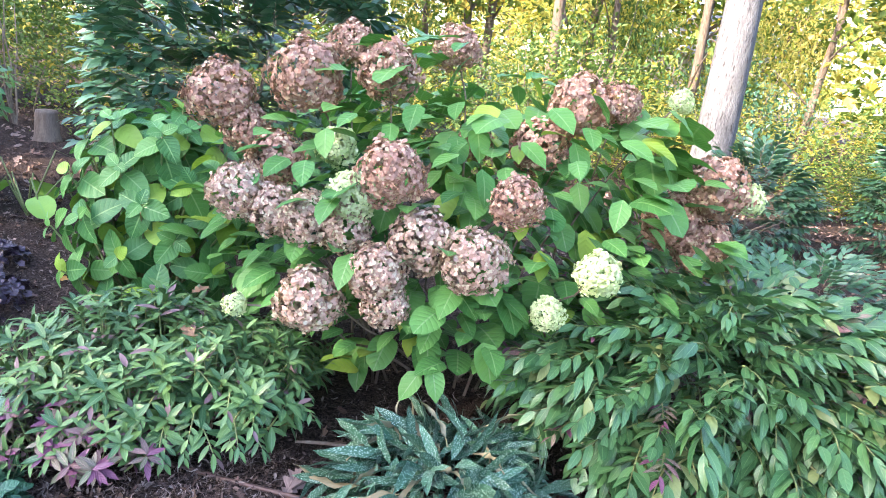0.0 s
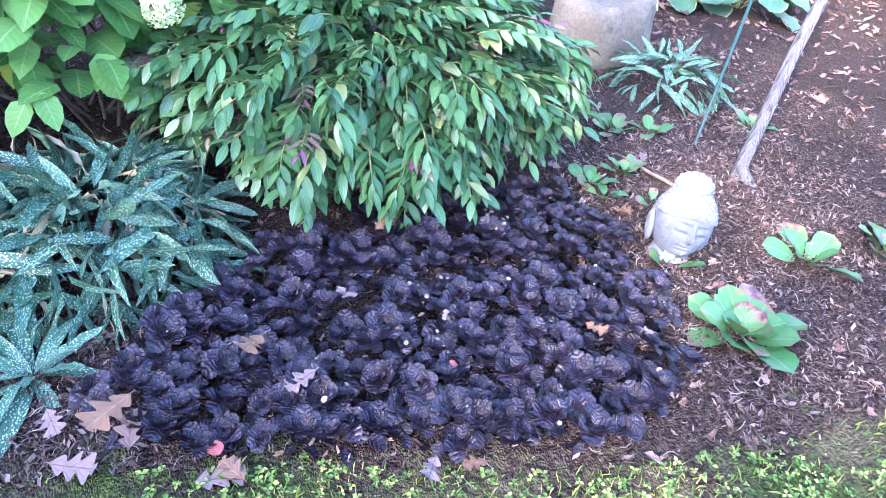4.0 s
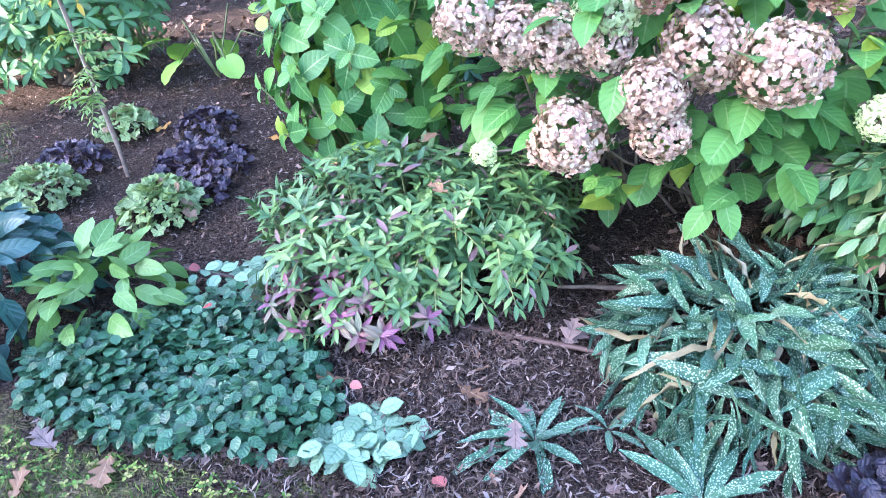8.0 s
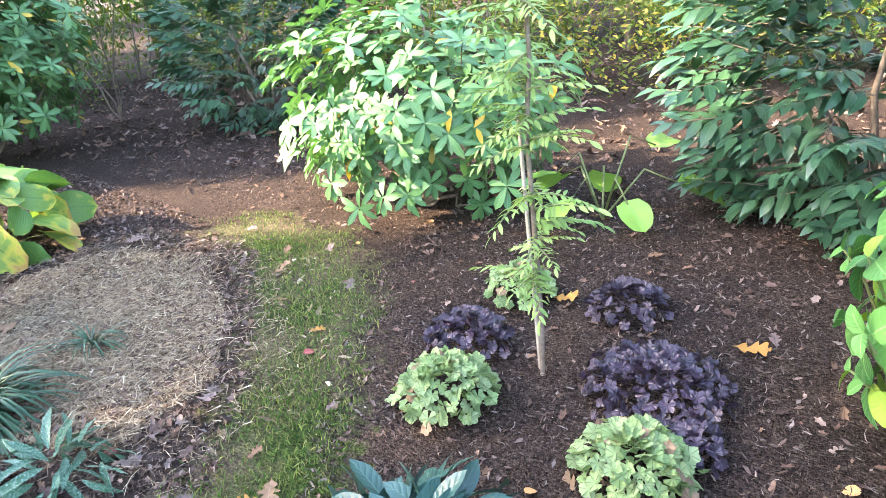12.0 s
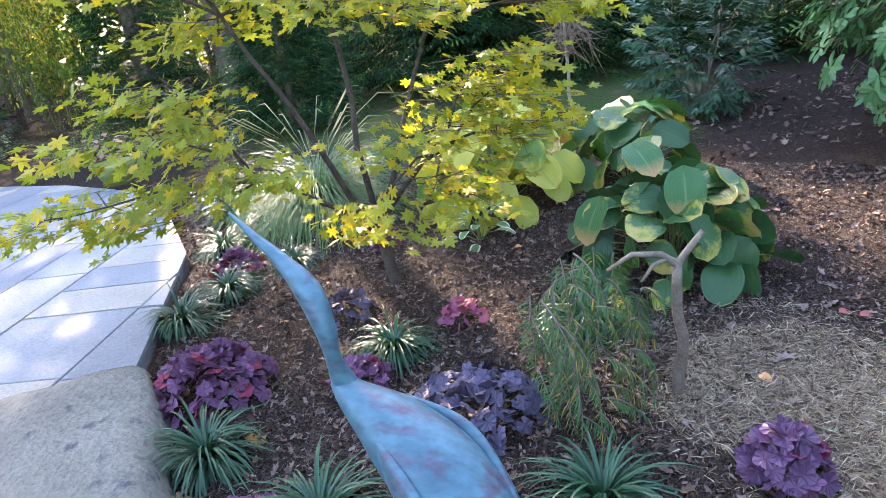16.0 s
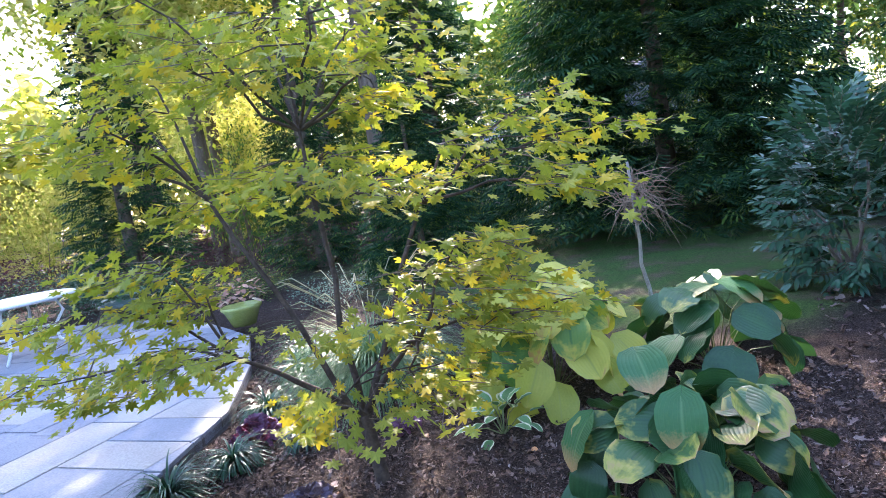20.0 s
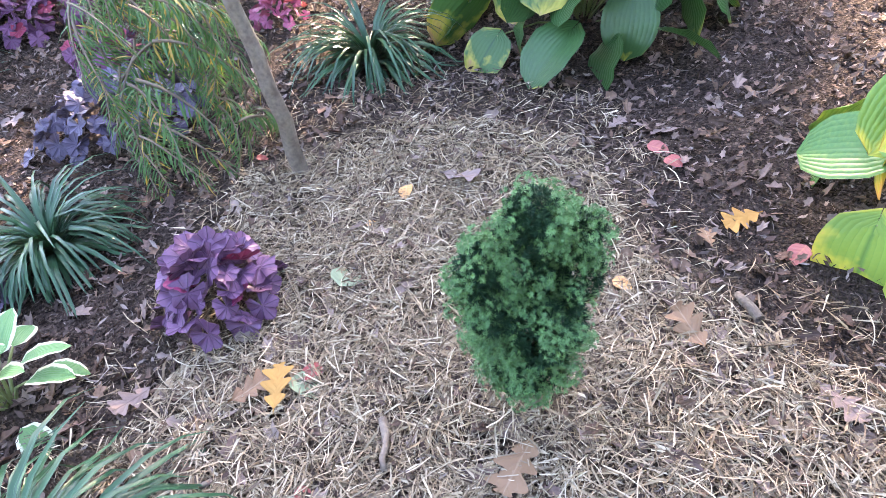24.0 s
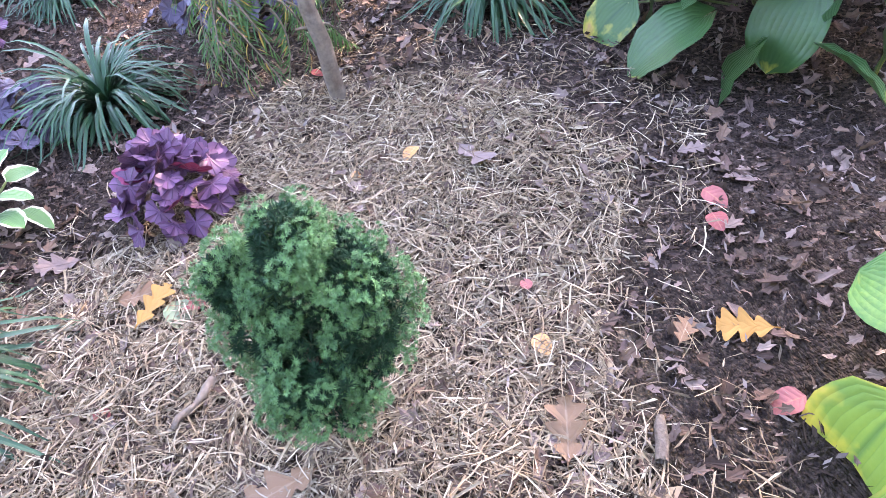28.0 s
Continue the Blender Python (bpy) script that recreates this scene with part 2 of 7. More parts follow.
def leaf_mat(name, a, b, vein=None, rough=0.45, glow=0.3, edge=None, edge_at=0.8, spots=None, tip=None, odd=None, odd_share=0.1,
             ribs=9.0, rib_relief=0.25, round_leaf=False, spec=0.25, burn=None, long_ribs=False, burn_at=1.2, aspect=0.5, crinkle=0.0):
    """A leaf: two colours that vary leaf by leaf, veins, and by choice a pale or dark edge, spots, a tinted tip, some odd-coloured leaves."""
    m, t, bsdf, out = nodes(name)
    uv = t.nodes.new("ShaderNodeUVMap")
    uv.uv_map = "uv"
    sep = t.nodes.new("ShaderNodeSeparateXYZ")
    link(t, uv.outputs[0], sep.inputs[0])
    u, v = sep.outputs[0], sep.outputs[1]
    r = luck(t)
    shift = t.nodes.new("ShaderNodeVectorMath")
    flat = t.nodes.new("ShaderNodeCombineXYZ")
    link(t, val(t, "MULTIPLY", u, 1.0 if round_leaf else aspect), flat.inputs[0]), link(t, v, flat.inputs[1])
    link(t, flat.outputs[0], shift.inputs[0])
    link(t, val(t, "MULTIPLY", r, 13.0), shift.inputs[1])
    vec = shift.outputs[0]
    col = mix(t, r, a, b)
    nz = noise_tex(t, 22.0, 3.0, vec)
    col = mix(t, ramp(t, nz, 0.35, 0.75), col, mix(t, 0.35, col, b))
    across = val(t, "MULTIPLY", val(t, "ABSOLUTE", val(t, "SUBTRACT", u, 0.5)), 2.0)
    if round_leaf:
        dy = val(t, "SUBTRACT", v, 0.5)
        dx = val(t, "SUBTRACT", u, 0.5)
        rad = val(t, "MULTIPLY", val(t, "SQRT", val(t, "ADD", val(t, "MULTIPLY", dx, dx), val(t, "MULTIPLY", dy, dy))), 2.0)
        ang = val(t, "ARCTAN2", dx, dy)
        side = val(t, "ABSOLUTE", val(t, "SINE", val(t, "MULTIPLY", ang, ribs * 0.5)))
        rim = rad
    else:
        side = val(t, "ABSOLUTE", val(t, "SINE", val(t, "MULTIPLY", val(t, "SUBTRACT", v, val(t, "MULTIPLY", across, 0.25)), ribs * 3.14)))
        rim = across
    if long_ribs:
        side = val(t, "ABSOLUTE", val(t, "SINE", val(t, "MULTIPLY", across, 19.0)))
    rib = ramp(t, side, 0.3, 0.0)
    if vein:
        mid = ramp(t, across, 0.09, 0.02)
        lines = val(t, "MAXIMUM", val(t, "MULTIPLY", rib, 0.3), mid) if not round_leaf else val(t, "MULTIPLY", rib, 0.8)
        col = mix(t, lines, col, vein)
    if spots:
        vo = t.nodes.new("ShaderNodeTexVoronoi")
        vo.inputs["Scale"].default_value = 32.0
        link(t, vec, vo.inputs["Vector"])
        dots = ramp(t, val(t, "ADD", vo.outputs["Distance"], val(t, "MULTIPLY", nz, 0.35)), 0.6, 0.48)
        col = mix(t, val(t, "MULTIPLY", dots, 0.85), col, spots)
    if tip:
        col = mix(t, val(t, "MULTIPLY", ramp(t, val(t, "ADD", v, val(t, "MULTIPLY", nz, 0.3)), 0.75, 1.15), 0.9), col, tip)
    if burn:
        far = val(t, "ADD", val(t, "MULTIPLY", val(t, "MAXIMUM", v, val(t, "MULTIPLY", rim, 0.7)), 0.6), val(t, "ADD", val(t, "MULTIPLY", noise_tex(t, 3.2, 3.0, vec), 0.9), val(t, "MULTIPLY", r, 0.5)))
        col = mix(t, ramp(t, far, burn_at - 0.06, burn_at + 0.14), col, burn[0])
        col = mix(t, ramp(t, far, burn_at + 0.1, burn_at + 0.26), col, burn[1])
    if edge:
        col = mix(t, ramp(t, val(t, "ADD", rim, val(t, "MULTIPLY", val(t, "SUBTRACT", nz, 0.5), 0.35)), edge_at - 0.04, edge_at + 0.04), col, edge)
    if odd:
        pick = val(t, "LESS_THAN", val(t, "FRACT", val(t, "MULTIPLY", r, 7.31)), odd_share)
        col = mix(t, pick, col, odd)
    link(t, col, bsdf.inputs["Base Color"])
    bsdf.inputs["Roughness"].default_value = rough
    bsdf.inputs["Specular IOR Level"].default_value = spec
    relief = val(t, "ADD", val(t, "MULTIPLY", side, 1.0), val(t, "MULTIPLY", nz, 0.6))
    if crinkle:
        cell = t.nodes.new("ShaderNodeTexVoronoi")
        cell.inputs["Scale"].default_value = 7.0
        link(t, vec, cell.inputs["Vector"])
        relief = val(t, "ADD", relief, val(t, "MULTIPLY", cell.outputs["Distance"], -crinkle))
    bump(t, bsdf, relief, rib_relief, 0.004)
    if glow:
        tr = t.nodes.new("ShaderNodeBsdfTranslucent")
        link(t, mix(t, 0.5, col, (0.45, 0.55, 0.04), "OVERLAY"), tr.inputs[0])
        mx = t.nodes.new("ShaderNodeMixShader")
        mx.inputs[0].default_value = glow
        link(t, bsdf.outputs[0], mx.inputs[1]), link(t, tr.outputs[0], mx.inputs[2]), link(t, mx.outputs[0], out.inputs[0])
    return m


def surface(name, a, b, scale=8.0, rough=0.8, fine=60.0, relief=0.4, dist=0.01, c=None, c_at=(0.55, 0.7), stretch=None, metal=0.0, island=0.0):
    """A stained, grained surface: two colours by coarse noise, a third in patches, fine grain and relief."""
    m, t, bsdf, out = nodes(name)
    vec = t.nodes.new("ShaderNodeTexCoord").outputs["Object"]
    if stretch:
        mp = t.nodes.new("ShaderNodeMapping")
        mp.inputs["Scale"].default_value = stretch
        link(t, vec, mp.inputs[0])
        vec = mp.outputs[0]
    n1, n2 = noise_tex(t, scale, 4.0, vec), noise_tex(t, fine, 3.0, vec)
    col = mix(t, ramp(t, n1, 0.3, 0.7), a, b)
    if c:
        col = mix(t, ramp(t, noise_tex(t, scale * 2.3, 5.0, vec), *c_at), col, c)
    col = mix(t, ramp(t, n2, 0.3, 0.75), mix(t, 0.35, col, (0.0, 0.0, 0.0)), col)
    if island:
        k = luck(t)
        col = mix(t, val(t, "MULTIPLY", k, island), col, mix(t, 0.75, col, (0.0, 0.0, 0.0)))
    link(t, col, bsdf.inputs["Base Color"])
    bsdf.inputs["Roughness"].default_value, bsdf.inputs["Metallic"].default_value = rough, metal
    bsdf.inputs["Specular IOR Level"].default_value = 0.2 if rough > 0.6 else 0.45
    bump(t, bsdf, val(t, "ADD", val(t, "MULTIPLY", n1, 0.6), n2), relief, dist)
    return m


def chip_mat(name, stops, rough=0.8, fine=80.0):
    """Loose bits whose colour is drawn bit by bit from a row of colours."""
    m, t, bsdf, out = nodes(name)
    cr = t.nodes.new("ShaderNodeValToRGB")
    cr.color_ramp.interpolation = "LINEAR"
    els = cr.color_ramp.elements
    while len(els) < len(stops):
        els.new(0.5)
    for i, c in enumerate(stops):
        els[i].position, els[i].color = i / (len(stops) - 1), (*c, 1)
    link(t, luck(t), cr.inputs[0])
    n = noise_tex(t, fine, 2.0)
    link(t, mix(t, ramp(t, n, 0.25, 0.8), mix(t, 0.4, cr.outputs[0], (0.0, 0.0, 0.0)), cr.outputs[0]), bsdf.inputs["Base Color"])
    bsdf.inputs["Roughness"].default_value, bsdf.inputs["Specular IOR Level"].default_value = rough, 0.12
    bump(t, bsdf, n, 0.3, 0.004)
    return m

BLACK_LEAF = leaf_mat("black_leaf", (0.007, 0.005, 0.009), (0.024, 0.018, 0.034), (0.003, 0.002, 0.004), rough=0.38, glow=0.0, ribs=4.0, rib_relief=0.5, spec=0.45, edge=(0.014, 0.008, 0.009), edge_at=0.82, aspect=0.9, crinkle=0.9)
BLACK_HEUCHERA = leaf_mat("black_heuchera_leaf", (0.025, 0.016, 0.028), (0.05, 0.03, 0.055), (0.01, 0.008, 0.012), rough=0.32, glow=0.04, round_leaf=True, ribs=10, rib_relief=0.5, spec=0.6)
PURPLE_LEAF = leaf_mat("purple_heuchera_leaf", (0.075, 0.03, 0.068), (0.175, 0.09, 0.165), (0.025, 0.01, 0.025), rough=0.42, glow=0.1, round_leaf=True, ribs=10, rib_relief=0.5, odd=(0.2, 0.03, 0.08), odd_share=0.06)
PLUM_LEAF = leaf_mat("plum_heuchera_leaf", (0.07, 0.022, 0.05), (0.18, 0.075, 0.15), (0.025, 0.01, 0.022), rough=0.42, glow=0.1, round_leaf=True, ribs=10, rib_relief=0.5, odd=(0.22, 0.03, 0.06), odd_share=0.08)
SLATE_LEAF = leaf_mat("slate_heuchera_leaf", (0.045, 0.035, 0.06), (0.115, 0.095, 0.15), (0.022, 0.016, 0.032), rough=0.42, glow=0.06, round_leaf=True, ribs=10, rib_relief=0.5)
PINK_LEAF = leaf_mat("pink_heuchera_leaf", (0.36, 0.06, 0.12), (0.3, 0.09, 0.16), (0.12, 0.02, 0.05), rough=0.45, glow=0.15, round_leaf=True, ribs=10)
LIME_LEAF = leaf_mat("lime_heuchera_leaf", (0.2, 0.31, 0.11), (0.3, 0.38, 0.18), (0.08, 0.1, 0.04), rough=0.5, glow=0.2, round_leaf=True, ribs=6, rib_relief=0.4, odd=(0.24, 0.16, 0.1), odd_share=0.06)
LUNG_LEAF = leaf_mat("lungwort_leaf", (0.014, 0.06, 0.03), (0.044, 0.125, 0.066), (0.07, 0.15, 0.1), rough=0.42, glow=0.05, spots=(0.3, 0.42, 0.33), ribs=6, spec=0.32, aspect=0.24)
DEAD_LUNG = leaf_mat("withered_lungwort_leaf", (0.16, 0.14, 0.08), (0.26, 0.24, 0.15), rough=0.7, glow=0.1)
LEUCO_LEAF = leaf_mat("glossy_green_leaf", (0.02, 0.08, 0.028), (0.07, 0.17, 0.055), (0.12, 0.21, 0.085), rough=0.36, glow=0.08, ribs=5, rib_relief=0.12, spec=0.45, odd=(0.17, 0.22, 0.08), odd_share=0.05, aspect=0.3)
LEUCO_LOW = leaf_mat("matt_olive_leaf", (0.024, 0.085, 0.036), (0.11, 0.21, 0.06), (0.15, 0.23, 0.1), rough=0.42, glow=0.08, ribs=5, rib_relief=0.12, spec=0.4, odd=(0.17, 0.11, 0.11), odd_share=0.05, aspect=0.35)
LEUCO_PURPLE = leaf_mat("purple_tinged_leaf", (0.1, 0.14, 0.06), (0.17, 0.085, 0.095), (0.26, 0.18, 0.15), rough=0.4, glow=0.08, ribs=5, spec=0.4, odd=(0.14, 0.05, 0.09), odd_share=0.35, aspect=0.3)
HYD_LEAF = leaf_mat("hydrangea_leaf", (0.05, 0.17, 0.04), (0.12, 0.28, 0.065), (0.18, 0.32, 0.12), rough=0.42, glow=0.25, ribs=7, rib_relief=0.3, odd=(0.24, 0.36, 0.05), odd_share=0.07)
BIGHYD_LEAF = leaf_mat("bigleaf_hydrangea_leaf", (0.04, 0.15, 0.045), (0.105, 0.265, 0.06), (0.2, 0.36, 0.13), rough=0.45, glow=0.16, ribs=7, rib_relief=0.35, spec=0.35, odd=(0.22, 0.36, 0.05), odd_share=0.14)
FLORET = leaf_mat("dry_floret", (0.33, 0.2, 0.15), (0.56, 0.41, 0.33), rough=0.8, glow=0.25, rib_relief=0.2, odd=(0.62, 0.54, 0.4), odd_share=0.2)
FLORET_RUST = leaf_mat("rust_floret", (0.27, 0.14, 0.1), (0.52, 0.33, 0.25), rough=0.8, glow=0.22, odd=(0.58, 0.45, 0.31), odd_share=0.14)
FLORET_GREEN = leaf_mat("pale_green_floret", (0.5, 0.62, 0.3), (0.66, 0.72, 0.45), rough=0.75, glow=0.25)
FLORET_CREAM = leaf_mat("cream_floret", (0.12, 0.085, 0.06), (0.3, 0.24, 0.17), rough=0.8, glow=0.1)
HELL_DARK = leaf_mat("dark_hellebore_leaf", (0.018, 0.06, 0.045), (0.04, 0.105, 0.085), (0.06, 0.13, 0.1), rough=0.3, glow=0.05, ribs=6, spec=0.5)
HELL_LIGHT = leaf_mat("light_hellebore_leaf", (0.085, 0.19, 0.045), (0.16, 0.29, 0.075), (0.2, 0.32, 0.12), rough=0.4, glow=0.2, ribs=6, spec=0.4)
DEAD_NETTLE = leaf_mat("ground_cover_leaf", (0.008, 0.042, 0.018), (0.045, 0.13, 0.06), (0.05, 0.13, 0.07), rough=0.33, glow=0.05, ribs=4, spec=0.45, crinkle=1.0)
SILVER_LEAF = leaf_mat("silver_leaf", (0.12, 0.22, 0.13), (0.22, 0.33, 0.22), (0.1, 0.2, 0.12), rough=0.5, glow=0.06, edge=(0.08, 0.16, 0.09), edge_at=0.86, ribs=5)
HOSTA_LEAF = leaf_mat("hosta_leaf", (0.016, 0.062, 0.02), (0.052, 0.13, 0.036), (0.03, 0.09, 0.03), rough=0.38, glow=0.12, long_ribs=True, rib_relief=0.3, spec=0.4, burn=((0.4, 0.36, 0.06), (0.4, 0.24, 0.12)), burn_at=1.27, aspect=0.9)
# Yellow leaf, brightened further: the sunlight on it is put into the colour.
HOSTA_GOLD_SUNLIT = leaf_mat("sunlit_golden_hosta_leaf", (0.3, 0.36, 0.05), (0.58, 0.54, 0.09), (0.4, 0.42, 0.08), rough=0.42, glow=0.3, long_ribs=True, rib_relief=0.3, spec=0.35, burn=((0.62, 0.55, 0.1), (0.5, 0.3, 0.1)), burn_at=1.3, aspect=0.9)
HOSTA_TAN = leaf_mat("half_withered_hosta_leaf", (0.04, 0.13, 0.04), (0.07, 0.17, 0.05), (0.1, 0.2, 0.07), rough=0.45, glow=0.12, long_ribs=True, rib_relief=0.3, spec=0.3, tip=(0.5, 0.27, 0.11), aspect=0.9)
HOSTA_YELLOW = leaf_mat("yellowing_hosta_leaf", (0.06, 0.17, 0.045), (0.2, 0.32, 0.065), (0.09, 0.2, 0.055), rough=0.4, glow=0.2, long_ribs=True, rib_relief=0.3, spec=0.35, burn=((0.5, 0.45, 0.07), (0.45, 0.27, 0.09)), burn_at=1.16, aspect=0.9)
HOSTA_VAR = leaf_mat("white_edged_hosta_leaf", (0.08, 0.2, 0.07), (0.14, 0.27, 0.1), (0.11, 0.23, 0.09), rough=0.42, glow=0.15, long_ribs=True, rib_relief=0.4, edge=(0.62, 0.64, 0.46), edge_at=0.72)
HOSTA_BLUE = leaf_mat("blue_hosta_leaf", (0.045, 0.12, 0.07), (0.09, 0.17, 0.105), (0.07, 0.14, 0.085), rough=0.45, glow=0.12, long_ribs=True, rib_relief=0.5, edge=(0.24, 0.3, 0.16), edge_at=0.9)
BERG_LEAF = leaf_mat("bergenia_leaf", (0.032, 0.11, 0.032), (0.075, 0.19, 0.055), (0.1, 0.2, 0.07), rough=0.33, glow=0.1, ribs=4, spec=0.45, burn=((0.19, 0.1, 0.07), (0.06, 0.026, 0.03)), burn_at=1.24, aspect=0.7)
RHODO_LEAF = leaf_mat("rhododendron_leaf", (0.05, 0.16, 0.055), (0.11, 0.25, 0.09), (0.18, 0.28, 0.12), rough=0.36, glow=0.18, ribs=7, rib_relief=0.15, spec=0.42, odd=(0.5, 0.36, 0.04), odd_share=0.012)
LAUREL_LEAF = leaf_mat("laurel_leaf", (0.02, 0.07, 0.035), (0.05, 0.125, 0.065), (0.07, 0.16, 0.07), rough=0.3, glow=0.12, ribs=7, rib_relief=0.12, spec=0.45)
MAPLE_LEAF = leaf_mat("maple_leaf", (0.2, 0.25, 0.03), (0.42, 0.4, 0.05), (0.18, 0.22, 0.03), rough=0.5, glow=0.45, round_leaf=True, ribs=7, odd=(0.56, 0.43, 0.03), odd_share=0.18)
LACE_LEAF = leaf_mat("laceleaf_maple_leaf", (0.04, 0.11, 0.045), (0.1, 0.185, 0.065), rough=0.5, glow=0.3, odd=(0.36, 0.25, 0.07), odd_share=0.1)
LIRIOPE = leaf_mat("liriope_blade", (0.01, 0.042, 0.022), (0.03, 0.09, 0.04), (0.05, 0.12, 0.06), rough=0.3, glow=0.08, ribs=0.1, spec=0.35)
SEDGE = leaf_mat("fountain_grass_blade", (0.09, 0.18, 0.075), (0.19, 0.28, 0.13), rough=0.45, glow=0.25, ribs=0.1)
PLUME = leaf_mat("grass_plume", (0.34, 0.32, 0.22), (0.46, 0.43, 0.32), rough=0.8, glow=0.5)
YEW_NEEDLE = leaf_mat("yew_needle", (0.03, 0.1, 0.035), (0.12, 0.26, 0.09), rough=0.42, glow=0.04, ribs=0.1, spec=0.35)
# Darkened copy of the yew needle: shade inside the lobes put into the colour.
YEW_SHADE = leaf_mat("shade_dark_yew_needle", (0.006, 0.025, 0.012), (0.016, 0.05, 0.022), rough=0.6, glow=0.03, ribs=0.1, spec=0.15)
CONIFER = leaf_mat("conifer_spray", (0.01, 0.04, 0.018), (0.03, 0.08, 0.028), rough=0.65, glow=0.15, spec=0.15, odd=(0.1, 0.17, 0.03), odd_share=0.13)
WOOD_LEAF = leaf_mat("woodland_leaf", (0.07, 0.13, 0.028), (0.2, 0.24, 0.05), rough=0.6, glow=0.4, odd=(0.5, 0.38, 0.08), odd_share=0.2)
WOOD_GREEN = leaf_mat("green_woodland_leaf", (0.045, 0.1, 0.026), (0.12, 0.19, 0.045), rough=0.5, glow=0.35, odd=(0.36, 0.34, 0.05), odd_share=0.14)
GOLD_LEAF = leaf_mat("golden_woodland_leaf", (0.42, 0.38, 0.1), (0.62, 0.55, 0.22), rough=0.6, glow=0.65, odd=(0.3, 0.34, 0.06), odd_share=0.2)
DARK_SHRUB = leaf_mat("burgundy_hedge_leaf", (0.05, 0.02, 0.03), (0.1, 0.04, 0.05), rough=0.5, glow=0.2)
BARK = surface("bark", (0.12, 0.09, 0.065), (0.2, 0.16, 0.12), 6, 0.9, 40, 0.9, 0.02, stretch=(3, 3, 0.7))
GREY_BARK = surface("pale_grey_bark", (0.13, 0.13, 0.13), (0.22, 0.22, 0.22), 5, 0.9, 26, 1.0, 0.03, c=(0.06, 0.058, 0.055), stretch=(3, 3, 0.8))
MAPLE_BARK = surface("dark_maple_bark", (0.06, 0.046, 0.036), (0.13, 0.1, 0.08), 14, 0.85, 70, 0.5, 0.004)
TWIG = surface("twig_bark", (0.16, 0.12, 0.09), (0.27, 0.22, 0.17), 20, 0.85, 90, 0.5, 0.004)
STEM = surface("green_stem", (0.14, 0.2, 0.06), (0.24, 0.26, 0.1), 20, 0.6, 90, 0.3, 0.003)
BAMBOO = surface("weathered_stake", (0.28, 0.25, 0.2), (0.4, 0.36, 0.3), 20, 0.8, 90, 0.3, 0.003)
STONE = surface("boulder_stone", (0.15, 0.135, 0.1), (0.23, 0.205, 0.155), 3.5, 0.9, 45, 0.7, 0.012, c=(0.13, 0.125, 0.1), c_at=(0.55, 0.68))
STEP_STONE = surface("step_stone", (0.19, 0.178, 0.145), (0.28, 0.26, 0.215), 3.0, 0.9, 30, 1.0, 0.02, c=(0.11, 0.11, 0.11), c_at=(0.57, 0.66))
CONCRETE = surface("grey_cast_stone", (0.15, 0.165, 0.18), (0.21, 0.23, 0.25), 14, 0.85, 160, 0.25, 0.003, c=(0.11, 0.12, 0.13), c_at=(0.6, 0.75))
BLUESTONE = surface("bluestone", (0.26, 0.28, 0.31), (0.34, 0.35, 0.37), 2.0, 0.75, 60, 0.15, 0.003, c=(0.2, 0.21, 0.23), c_at=(0.6, 0.8), island=0.35)
PALE_STONE = surface("pale_flagstone", (0.36, 0.34, 0.3), (0.46, 0.44, 0.39), 2.0, 0.75, 60, 0.15, 0.003, c=(0.28, 0.27, 0.26), c_at=(0.6, 0.8), island=0.2)
JOINT = surface("paving_joint", (0.1, 0.09, 0.08), (0.18, 0.16, 0.14), 14, 0.95, 90)
PATINA = surface("verdigris_bronze", (0.065, 0.155, 0.2), (0.115, 0.225, 0.275), 9, 0.5, 45, 0.4, 0.004, c=(0.1, 0.085, 0.12), c_at=(0.5, 0.66), stretch=(1.0, 0.45, 1.0), metal=0.25)
DARK_METAL = surface("dark_metal", (0.012, 0.012, 0.014), (0.022, 0.022, 0.025), 10, 0.6, 90, 0.1)
GREEN_METAL = surface("green_stake", (0.01, 0.06, 0.045), (0.015, 0.08, 0.06), 10, 0.4, 90, 0.1)
WHITE_METAL = surface("white_painted_metal", (0.75, 0.75, 0.73), (0.82, 0.82, 0.8), 10, 0.4, 90, 0.1)
GLAZE = surface("lime_glazed_pot", (0.36, 0.42, 0.1), (0.46, 0.5, 0.16), 6, 0.25, 60, 0.1)
GREEN_POT = surface("green_pot", (0.08, 0.12, 0.1), (0.12, 0.16, 0.13), 6, 0.4, 60, 0.1)
ROOF = surface("roof_shingle", (0.22, 0.22, 0.24), (0.32, 0.32, 0.34), 3, 0.85, 25, 0.5)
SIDING = surface("tan_siding", (0.26, 0.24, 0.2), (0.32, 0.3, 0.26), 3, 0.7, 40, 0.2)
GLASS_DARK = surface("dark_pane", (0.03, 0.035, 0.04), (0.05, 0.055, 0.06), 3, 0.1, 40, 0.05)
FEEDER_WHITE = surface("cream_plastic", (0.62, 0.54, 0.36), (0.7, 0.62, 0.44), 6, 0.5, 60, 0.1)
OLD_WOOD = surface("grey_cut_wood", (0.12, 0.09, 0.07), (0.21, 0.17, 0.13), 8, 0.9, 50, 0.5, 0.008, stretch=(2, 2, 0.4))
MULCH_BITS = chip_mat("mulch_bits", [(0.02, 0.014, 0.012), (0.065, 0.044, 0.036), (0.11, 0.076, 0.062), (0.16, 0.12, 0.1), (0.3, 0.25, 0.22), (0.085, 0.056, 0.046), (0.035, 0.024, 0.02)])
